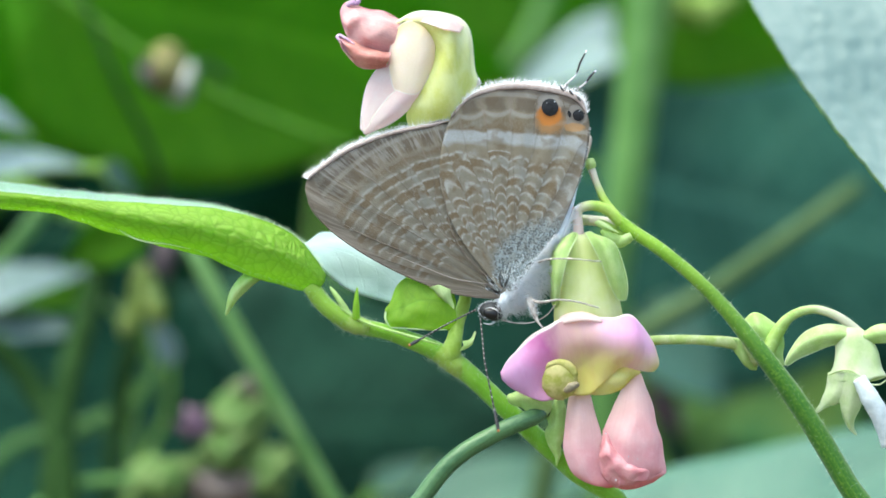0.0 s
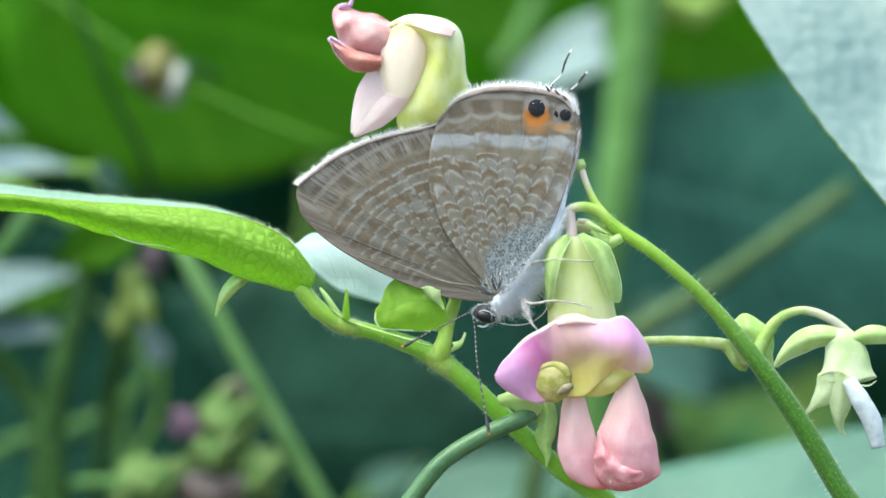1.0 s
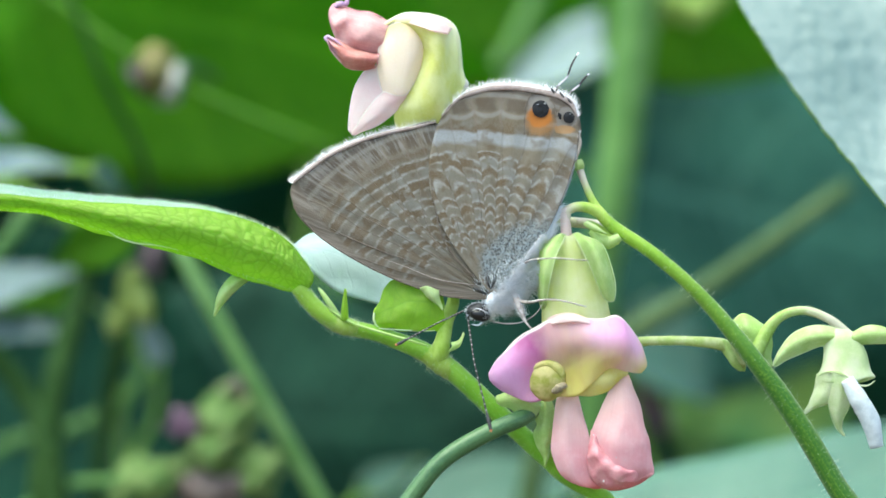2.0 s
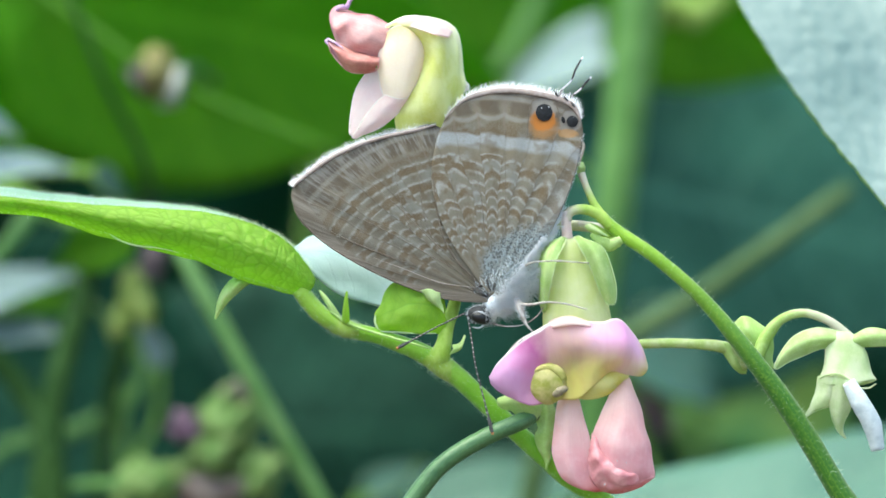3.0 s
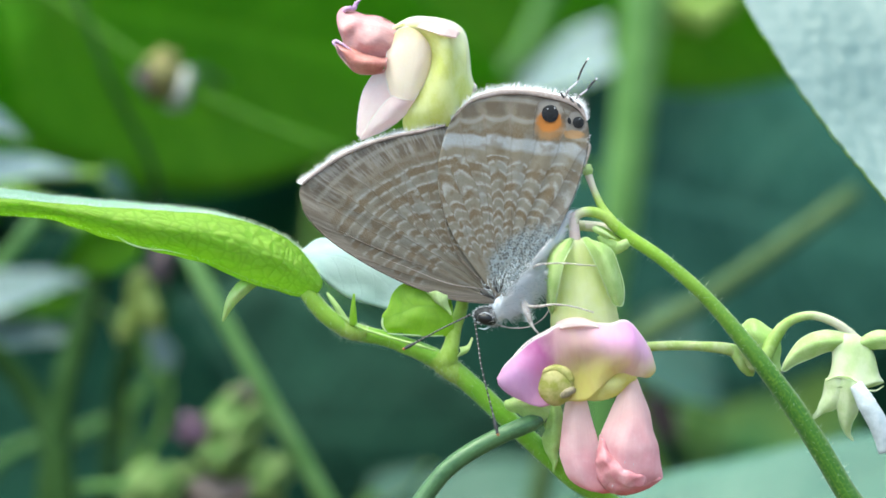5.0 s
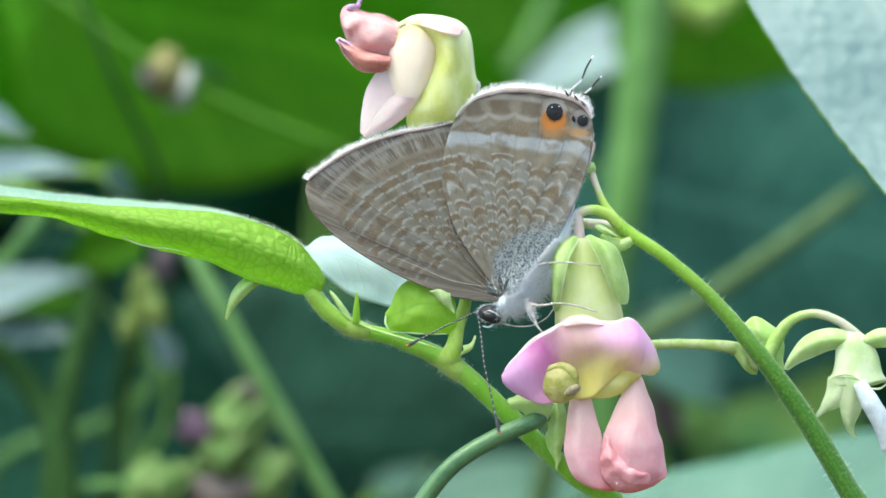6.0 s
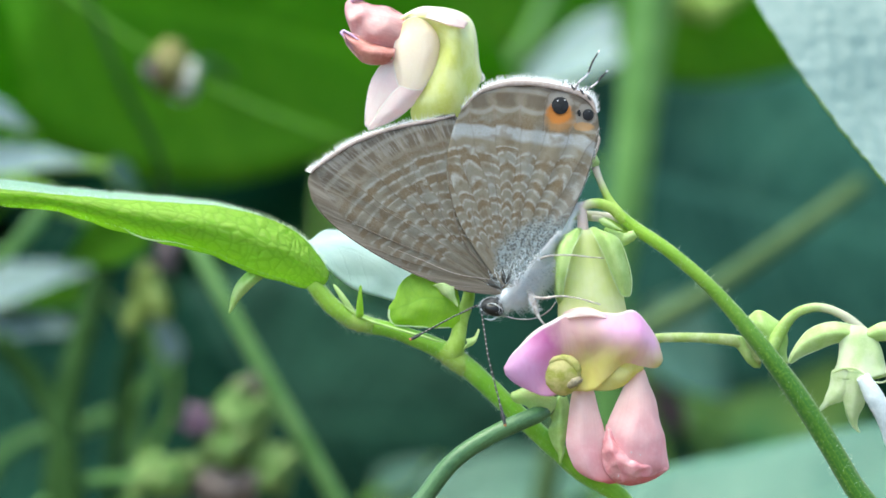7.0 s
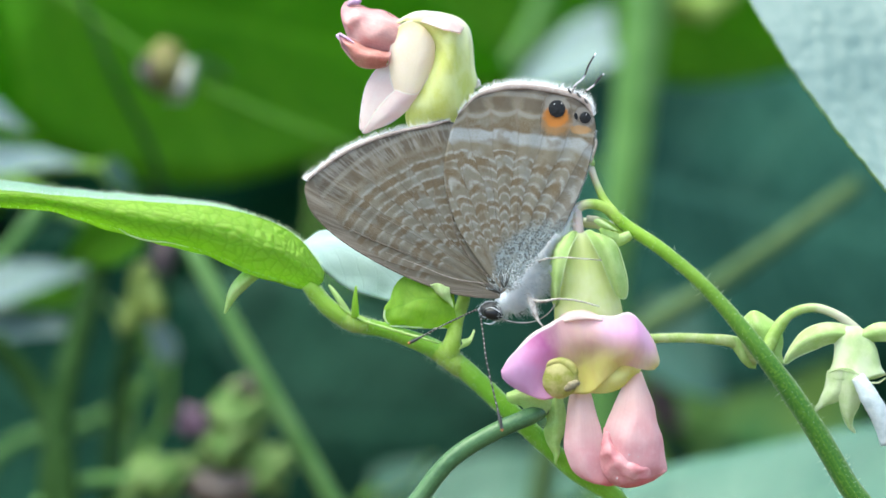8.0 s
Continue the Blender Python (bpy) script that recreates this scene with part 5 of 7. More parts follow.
# ---- hanging flower under the butterfly ----
def open_flower():
    ob = thing("bean_flower", V(10.12, 0, 1.74), "open hanging bean flower, lilac banner over pink petals", "flower", "flowers of the bean vine")
    part("flower_stalk", tube([V(10.03, 0, 3.19), V(10.12, 0, 2.17), V(10.20, 0, 0.98)], [0.36, 0.38, 0.44], 10, 10), BLUSH, ob)
    body = []
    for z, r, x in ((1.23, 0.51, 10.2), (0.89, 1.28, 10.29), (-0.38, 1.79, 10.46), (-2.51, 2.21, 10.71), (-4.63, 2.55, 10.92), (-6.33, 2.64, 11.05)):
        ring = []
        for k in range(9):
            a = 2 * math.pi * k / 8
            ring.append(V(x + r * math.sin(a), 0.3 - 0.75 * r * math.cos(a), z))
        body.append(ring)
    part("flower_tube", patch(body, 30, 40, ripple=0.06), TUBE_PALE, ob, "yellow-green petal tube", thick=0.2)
    petal("bract", [
        [V(10.69, -0.6, 1.23), V(11.01, -1, 1.31), V(11.36, -0.6, 1.14)],
        [V(11.07, -1.6, 0.46), V(11.89, -2.2, 0.67), V(12.79, -1, 0.47)],
        [V(11.82, -1.8, -1.01), V(12.72, -2.4, -1.01), V(13.51, -1, -1.14)],
        [V(12.51, -1.6, -2.70), V(13.16, -2, -2.83), V(13.85, -1, -2.75)],
        [V(13.03, -1.2, -3.68), V(13.36, -1.4, -3.85), V(13.72, -1, -3.77)]], BRACT, ob, "", 0.16, 24, 12, ripple=0.05, rim=RIM_GREEN, rim_r=0.04)
    petal("bract", [
        [V(9.51, -0.4, 1.15), V(9.75, -0.8, 1.23), V(10.09, -0.6, 1.14)],
        [V(8.15, -0.4, 0.25), V(8.78, -1.8, 0.04), V(9.37, -2, -0.38)],
        [V(7.90, -0.2, -1.66), V(8.36, -1.8, -1.86), V(8.94, -2, -2.07)],
        [V(8.08, 0, -3.57), V(8.38, -1.2, -3.68), V(8.72, -1.2, -3.55)],
        [V(8.42, 0.2, -4.55), V(8.50, 0, -4.59), V(8.59, 0, -4.55)]], BRACT, ob, "", 0.16, 24, 12, ripple=0.05, rim=RIM_GREEN, rim_r=0.04)
    part("banner", patch([
        [V(4.44, -1.6, -9.29), V(4.43, -1.8, -9.37), V(4.48, -1.8, -9.46), V(4.56, -1.6, -9.59)],
        [V(5.10, -2, -8.23), V(5.39, -2.4, -9.01), V(5.73, -2.3, -9.99), V(5.99, -1.9, -10.80)],
        [V(6.50, -1.9, -6.63), V(6.83, -2.2, -8.05), V(7.09, -1.9, -9.88), V(7.34, -1.9, -11.35)],
        [V(7.94, -1.8, -5.78), V(8.28, -1.5, -7.23), V(8.52, -0.87, -9.28), V(8.71, -1.5, -11.20)],
        [V(8.83, -1.6, -5.32), V(9.34, -1.6, -6.93), V(9.67, -0.66, -9.07), V(9.77, -1.3, -10.95)],
        [V(10.80, -2, -5.10), V(11.00, -2.2, -6.70), V(11.17, -1.2, -8.42), V(11.26, -1.2, -10.79)],
        [V(12.69, -2.1, -5.27), V(12.78, -3, -6.60), V(12.67, -2.6, -7.96), V(12.84, -1.6, -9.04)],
        [V(13.84, -1.9, -5.02), V(14.04, -3, -6.35), V(14.04, -3, -7.61), V(13.75, -2.1, -8.73)],
        [V(14.87, -1.6, -5.96), V(14.91, -2.5, -7.03), V(14.82, -2.5, -8.04), V(14.60, -2, -8.99)],
        [V(15.64, -1.5, -7.14), V(15.61, -2, -7.80), V(15.52, -2.1, -8.48), V(15.20, -1.8, -9.08)],
        [V(16.02, -1.4, -8.24), V(16.02, -1.5, -8.50), V(15.93, -1.6, -8.75), V(15.64, -1.5, -9.04)]], 80, 36, ripple=0.13, size=2.0), BANNER, ob, "lilac-pink banner petal with a cream throat", thick=0.2)
    # Rim along the upper edge, coloured white for the light from above.
    part("banner_rim", tube([V(4.43, -1.7, -9.33), V(5.10, -2, -8.18), V(6.50, -1.9, -6.58), V(7.94, -1.8, -5.74), V(8.83, -1.6, -5.28), V(10.80, -2, -5.06), V(12.69, -2.1, -5.23), V(13.84, -1.9, -4.98), V(14.87, -1.6, -5.91), V(15.64, -1.5, -7.10), V(16.02, -1.4, -8.29)], [0.045, 0.05, 0.055, 0.06, 0.065, 0.07, 0.07, 0.065, 0.06, 0.055, 0.045], 70, 8), RIM, ob, "rolled rim, its top-lit white put into the colour")
    part("back_fold", patch([
        [V(8.73, -0.8, -5.25), V(8.88, -1.4, -5.37), V(9.03, -2, -5.57)],
        [V(9.49, -0.8, -4.83), V(9.62, -2, -5.02), V(9.78, -2.2, -5.44)],
        [V(10.59, -0.8, -4.75), V(10.71, -2.2, -4.93), V(10.78, -2.5, -5.35)],
        [V(11.78, -0.8, -5.21), V(11.81, -2, -5.32), V(11.87, -2.5, -5.52)]], 16, 8), BLUSH, ob, "pale folded base of the banner", thick=0.12)
    part("keel", blob(V(8.58, -1.5, -9.89), (1.5, 0.8, 1.42), (0, 12, 0), lumps=0.1), KEEL, ob, "rounded yellow-green keel")
    part("keel_ridge", tube([V(7.47, -1.75, -9.11), V(7.97, -1.8, -8.65), V(8.72, -1.7, -8.5), V(9.38, -1.72, -8.8), V(9.75, -1.72, -9.35), V(9.80, -1.75, -10.03)], [0.05, 0.2, 0.3, 0.4, 0.36, 0.1], 40, 12, rough=0.1), KEEL, ob, "outer turn of the keel")
    part("pollen_tip", tube([V(9.06, -3.6, -10.53), V(9.47, -3.8, -10.27), V(9.99, -3.4, -10.03)], [0.2, 0.34, 0.22], 12, 10, rough=0.4), RUST_DULL, ob, "dull brown pollen tip")
    part("throat", patch([
        [V(10.07, -0.1, -8.58), V(10.32, -0.2, -9.85), V(10.49, -0.1, -10.88)],
        [V(11.82, -0.9, -8.30), V(11.89, -1.2, -9.73), V(11.92, -0.6, -10.90)],
        [V(13.03, -1.2, -8.59), V(13.15, -1.5, -9.72), V(13.10, -0.7, -10.60)],
        [V(14.02, -1, -8.72), V(14.09, -1.3, -9.39), V(13.78, -0.6, -10.09)],
        [V(14.81, -0.5, -9.16), V(14.63, -0.6, -9.37), V(14.39, -0.4, -9.59)]], 30, 18, ripple=0.12), THROAT, ob, "yellow inner petal", thick=0.12)
    part("wing_petal", patch([
        [V(9.51, -0.2, -10.96), V(10.14, -0.6, -10.77), V(11.04, -0.2, -10.87)],
        [V(9.30, -0.3, -12.44), V(10.21, -0.9, -12.29), V(11.46, -0.3, -12.44)],
        [V(9.04, -0.4, -13.92), V(10.21, -1, -13.89), V(11.84, -0.4, -13.84)],
        [V(9.13, -0.4, -15.41), V(10.37, -1.1, -15.49), V(12.10, -0.4, -15.28)],
        [V(9.64, -0.3, -16.69), V(10.72, -0.9, -16.86), V(12.27, -0.3, -16.56)],
        [V(10.75, 0, -17.55), V(11.50, -0.5, -17.73), V(12.75, 0, -17.43)],
        [V(12.04, 0.2, -17.99), V(12.29, 0.1, -18.03), V(12.89, 0.2, -17.91)]], 40, 24, ripple=0.14, size=1.8), PINK, ob, "pale pink wing petal", thick=0.12)
    part("wing_petal", patch([
        [V(13.62, -0.4, -10.02), V(14.03, -0.7, -9.58), V(14.37, -0.8, -9.32), V(14.63, -0.6, -9.25), V(14.85, -0.4, -9.34)],
        [V(12.86, -0.5, -11.58), V(13.59, -1.1, -11.13), V(14.42, -1.4, -10.83), V(15.11, -1.1, -10.75), V(15.53, -0.5, -11.03)],
        [V(12.17, -0.6, -13.27), V(12.91, -1.2, -13.46), V(14.14, -1.9, -12.79), V(15.43, -1.5, -12.68), V(16.12, -0.6, -13.15)],
        [V(11.83, -0.7, -14.75), V(12.58, -1, -15.08), V(13.88, -2, -14.68), V(15.68, -1.6, -14.54), V(16.50, -0.6, -15.01)],
        [V(11.83, -0.6, -16.46), V(12.65, -1.2, -16.50), V(13.81, -1.7, -16.22), V(15.60, -1.5, -16.15), V(16.80, -0.5, -16.55)],
        [V(12.36, -0.3, -17.58), V(13.17, -1, -17.62), V(14.16, -1.5, -17.42), V(15.37, -1.1, -17.19), V(16.64, -0.3, -16.98)],
        [V(13.22, 0, -18.02), V(13.62, -0.4, -18.08), V(14.21, -0.6, -18.02), V(14.98, -0.4, -17.83), V(15.85, -0.1, -17.59)]], 50, 36, ripple=0.12, size=1.5), PINK, ob, "plump pink wing petal", thick=0.12)
    part("petal_fold", patch([
        [V(12.16, -0.5, -13.41), V(12.42, -0.9, -13.72), V(12.68, -1.0, -14.10), V(12.85, -0.95, -14.50)],
        [V(11.82, -0.9, -14.74), V(12.21, -1.5, -14.96), V(12.88, -1.6, -15.20), V(13.45, -1.35, -15.50)],
        [V(11.78, -0.9, -15.93), V(12.54, -1.75, -16.00), V(13.50, -2.0, -16.10), V(14.50, -1.5, -16.15)],
        [V(12.13, -0.7, -16.96), V(13.00, -1.65, -16.90), V(14.30, -2.0, -16.70), V(15.90, -1.1, -16.45)],
        [V(13.00, -0.3, -17.88), V(13.80, -1.0, -17.78), V(14.90, -1.3, -17.45), V(16.55, -0.4, -16.90)]], 50, 40, ripple=0.26, size=0.8), PINK_DEEP, ob, "crumpled deep pink fold", thick=0.1)
    drops = [(V(12.17, -1.5, -13.82), 0.055), (V(13.81, -2.6, -15.45), 0.05), (V(12.91, -1.9, -17.26), 0.06), (V(14.48, -2.6, -15.62), 0.04)]
    for p, r in drops:
        part("dew_drop", blob(p, (r, r, r), sub=2), BUD_WOOL, ob, "tiny bright dew drop")
    return ob


def top_flower():
    ob = thing("bean_flower", V(0.26, 1.5, 9.66), "fading bean flower with cream petals and a wilted pink keel", "flower", "flowers of the bean vine")
    part("hood", patch([
        [V(-3.49, 0.5, 16.82), V(-2.89, -0.4, 17.02), V(-2.21, -0.6, 17.09), V(-1.53, -0.2, 16.69), V(-1.02, 0.4, 16.22)],
        [V(-3.07, 1.2, 17.29), V(-1.53, -0.8, 17.42), V(-0.68, -1.4, 16.45), V(-0.51, -0.6, 14.67), V(-1.53, 0.2, 12.80)],
        [V(-1.67, 2, 17.94), V(-0.25, -0.4, 17.27), V(0.34, -1.8, 16.00), V(0.00, -1.6, 13.35), V(-2.08, 0.2, 11.19)],
        [V(0.17, 2.6, 17.72), V(0.81, 0.4, 16.73), V(0.93, -1.2, 15.06), V(0.25, -1.4, 11.67), V(-2.64, 0.4, 10.05)],
        [V(1.63, 3, 16.80), V(1.67, 1.4, 15.85), V(1.53, 0, 14.07), V(0.68, -0.4, 10.65), V(-2.47, 0.6, 9.07)],
        [V(2.07, 3.3, 14.76), V(1.97, 2.2, 14.10), V(1.79, 1, 12.84), V(0.68, 0.6, 9.63), V(-2.09, 1.2, 8.37)],
        [V(2.37, 3.4, 13.13), V(2.32, 2.8, 12.58), V(1.80, 2, 11.18), V(0.47, 1.6, 8.81), V(-1.45, 1.8, 7.66)]], 50, 36, ripple=0.22, size=2.2), TUBE_TOP, ob, "yellow-green hooded petal", thick=0.22)
    part("hood_rim", tube([V(-3.49, 0.4, 16.81), V(-2.90, 0.8, 17.39), V(-1.67, 1.6, 17.91), V(0.17, 2.4, 17.71), V(1.63, 2.9, 16.80), V(2.06, 3.2, 14.75), V(2.37, 3.3, 13.21), V(2.71, 3.4, 12.70), V(2.32, 3.4, 12.27)], [0.05, 0.1, 0.13, 0.13, 0.11, 0.12, 0.14, 0.2, 0.1], 70, 8, rough=0.25), RIM, ob, "rolled rim, its top-lit white put into the colour of the hood")
    petal("petal", [
        [V(-2.89, 0.2, 17.31), V(-2.21, 0, 17.64), V(-1.19, -0.1, 17.82), V(0.34, 0.5, 17.58), V(1.63, 1.6, 16.80)],
        [V(-2.63, -0.8, 17.09), V(-1.95, -1.0, 17.28), V(-0.93, -1.55, 17.27), V(0.34, -1.55, 17.01), V(1.45, 0.1, 16.55)],
        [V(-2.28, -1.0, 16.88), V(-1.69, -1.35, 16.96), V(-0.80, -2.05, 16.72), V(0.17, -2.45, 16.40), V(1.25, -1.25, 16.25)]], BLUSH, ob, "cream folded petal", 0.12, 24, 24, ripple=0.07)
    petal("petal", [
        [V(-3.52, -0.3, 16.52), V(-2.88, -0.8, 16.99), V(-1.78, -1.1, 17.06), V(-0.93, -0.9, 16.56), V(-0.51, -0.5, 15.91)],
        [V(-3.86, -0.4, 15.49), V(-2.92, -1.1, 15.79), V(-1.65, -1.4, 15.86), V(-0.68, -1, 15.63), V(-0.25, -0.4, 15.11)],
        [V(-4.07, -0.4, 14.26), V(-3.13, -1.1, 14.35), V(-1.78, -1.4, 14.33), V(-0.93, -1, 14.27), V(-0.55, -0.5, 14.04)],
        [V(-3.95, -0.4, 12.99), V(-3.13, -1, 12.92), V(-2.07, -1.2, 12.82), V(-1.36, -0.9, 12.92), V(-1.06, -0.6, 12.94)],
        [V(-3.61, -0.4, 11.93), V(-3.05, -0.8, 11.74), V(-2.37, -0.9, 11.61), V(-1.78, -0.8, 11.78), V(-1.48, -0.6, 12.26)]], CREAM, ob, "cupped cream petal", 0.12, 36, 28, ripple=0.10, size=1.6, rim=RIM, rim_r=0.045)
    petal("petal", [
        [V(-3.91, -0.1, 13.98), V(-3.82, -0.3, 13.20), V(-3.69, -0.3, 12.53), V(-3.57, -0.3, 11.93)],
        [V(-4.76, 0.1, 13.73), V(-4.42, -0.2, 12.95), V(-4.25, -0.3, 12.19), V(-4.16, -0.3, 11.42)],
        [V(-5.70, 0.2, 12.38), V(-5.44, -0.1, 11.60), V(-5.27, -0.2, 10.92), V(-4.93, -0.3, 10.40)],
        [V(-6.08, 0.2, 10.76), V(-5.91, 0, 10.33), V(-5.74, -0.1, 9.94), V(-5.44, -0.2, 9.68)],
        [V(-6.16, 0, 8.97), V(-6.03, -0.1, 8.88), V(-5.91, -0.1, 8.84), V(-5.73, -0.2, 8.88)]], BLUSH, ob, "blush pointed petal", 0.1, 30, 20, ripple=0.10, size=1.4, rim=RIM, rim_r=0.03)
    petal("petal", [
        [V(-3.52, -0.8, 11.91), V(-2.71, -0.9, 11.65), V(-1.95, -0.7, 11.66), V(-1.36, -0.2, 12.36)],
        [V(-4.15, -0.7, 11.36), V(-3.39, -0.9, 10.97), V(-2.63, -0.6, 10.98), V(-1.95, -0.1, 11.26)],
        [V(-4.92, -0.6, 10.31), V(-4.24, -0.8, 9.96), V(-3.48, -0.5, 10.10), V(-2.81, 0, 10.29)],
        [V(-5.43, -0.5, 9.55), V(-5.01, -0.5, 9.29), V(-4.50, -0.3, 9.34), V(-4.00, 0, 9.39)],
        [V(-5.95, -0.2, 8.71), V(-5.78, -0.2, 8.66), V(-5.57, -0.1, 8.71), V(-5.36, 0, 8.84)]], BLUSH, ob, "blush pointed petal", 0.1, 30, 18, ripple=0.10, size=1.4, rim=RIM, rim_r=0.045)
    wilted = petal("wilted_petal", [
        [V(-3.24, 0.8, 17.27), V(-3.40, -0.3, 16.52), V(-3.65, -0.6, 15.65), V(-4.00, 0, 14.83)],
        [V(-4.52, 1, 17.96), V(-4.58, -0.9, 16.90), V(-4.74, -1, 15.88), V(-4.93, -0.1, 14.83)],
        [V(-5.63, 0.9, 18.08), V(-5.69, -0.2, 17.29), V(-5.84, -1, 16.22), V(-5.95, -0.2, 15.16)],
        [V(-6.23, 1.2, 18.32), V(-6.53, -0.7, 17.42), V(-6.67, -0.3, 16.60), V(-6.72, 0.2, 15.53)],
        [V(-6.66, 1.4, 18.50), V(-7.06, 0.3, 17.74), V(-7.25, -0.5, 16.84), V(-7.15, 0.4, 15.96)],
        [V(-7.26, 1.2, 18.66), V(-7.67, 0.6, 18.10), V(-7.66, 0.4, 17.32), V(-7.37, 0.8, 16.41)]], PINK_DRY, ob, "crumpled pink petal", 0.1, 60, 40, ripple=0.17, size=1.0, rim=PINK_DRY, rim_r=0.04)
    part("petal_tip", tube([V(-7.34, 0.9, 18.12), V(-6.99, 0.8, 18.54), V(-6.48, 0.9, 18.55), V(-6.27, 1.1, 18.99), V(-5.93, 1.2, 19.25)], [0.08, 0.22, 0.2, 0.16, 0.05], 24, 8, rough=0.5), PURPLE_TIP, wilted, "curled purple tip")
    keel = petal("wilted_petal", [
        [V(-3.91, 0, 14.92), V(-3.98, -1, 14.53), V(-3.98, -1, 14.19), V(-4.25, -0.1, 13.72)],
        [V(-5.27, -0.2, 15.08), V(-5.16, -1.6, 14.49), V(-5.24, -1.4, 14.00), V(-5.26, -0.3, 13.54)],
        [V(-6.28, -0.3, 15.50), V(-6.26, -1.5, 14.75), V(-6.09, -1.4, 14.17), V(-6.11, -0.3, 13.63)],
        [V(-7.13, -0.3, 15.84), V(-7.20, -1, 15.29), V(-6.95, -1, 14.69), V(-6.71, -0.2, 14.06)],
        [V(-7.91, 0, 15.98), V(-7.85, -0.3, 15.75), V(-7.72, -0.4, 15.49), V(-7.57, 0, 15.09)]], PINK_BROWN, ob, "crumpled purple-tipped pink petal", 0.1, 50, 34, ripple=0.15, size=0.9, rim=PINK_DRY, rim_r=0.05)
    part("petal_tip", tube([V(-7.81, -0.4, 15.66), V(-7.94, -0.2, 15.93), V(-7.82, -0.1, 16.06), V(-7.47, -0.4, 15.92), V(-7.03, -0.9, 15.63), V(-6.60, -1.3, 15.31)], [0.06, 0.13, 0.13, 0.11, 0.09, 0.03], 24, 8, rough=0.5), PURPLE_TIP, keel, "curled purple tip")
    part("calyx", tube([V(0.69, 2.4, 10.75), V(0.69, 2.4, 9.25), V(0.94, 2.4, 7.11)], [1.3, 1.2, 0.5], 14, 12), BRACT, ob)
    part("flower_stalk", tube([V(0.94, 2.2, 7.33), V(2.84, 3, 4.77), V(7.56, 3, 2.62), V(12.67, 2, 1.97), V(14.31, 0.6, 1.24)], [0.4, 0.4, 0.4, 0.4, 0.4], 30, 10), STEM_LIT, ob)
    return ob


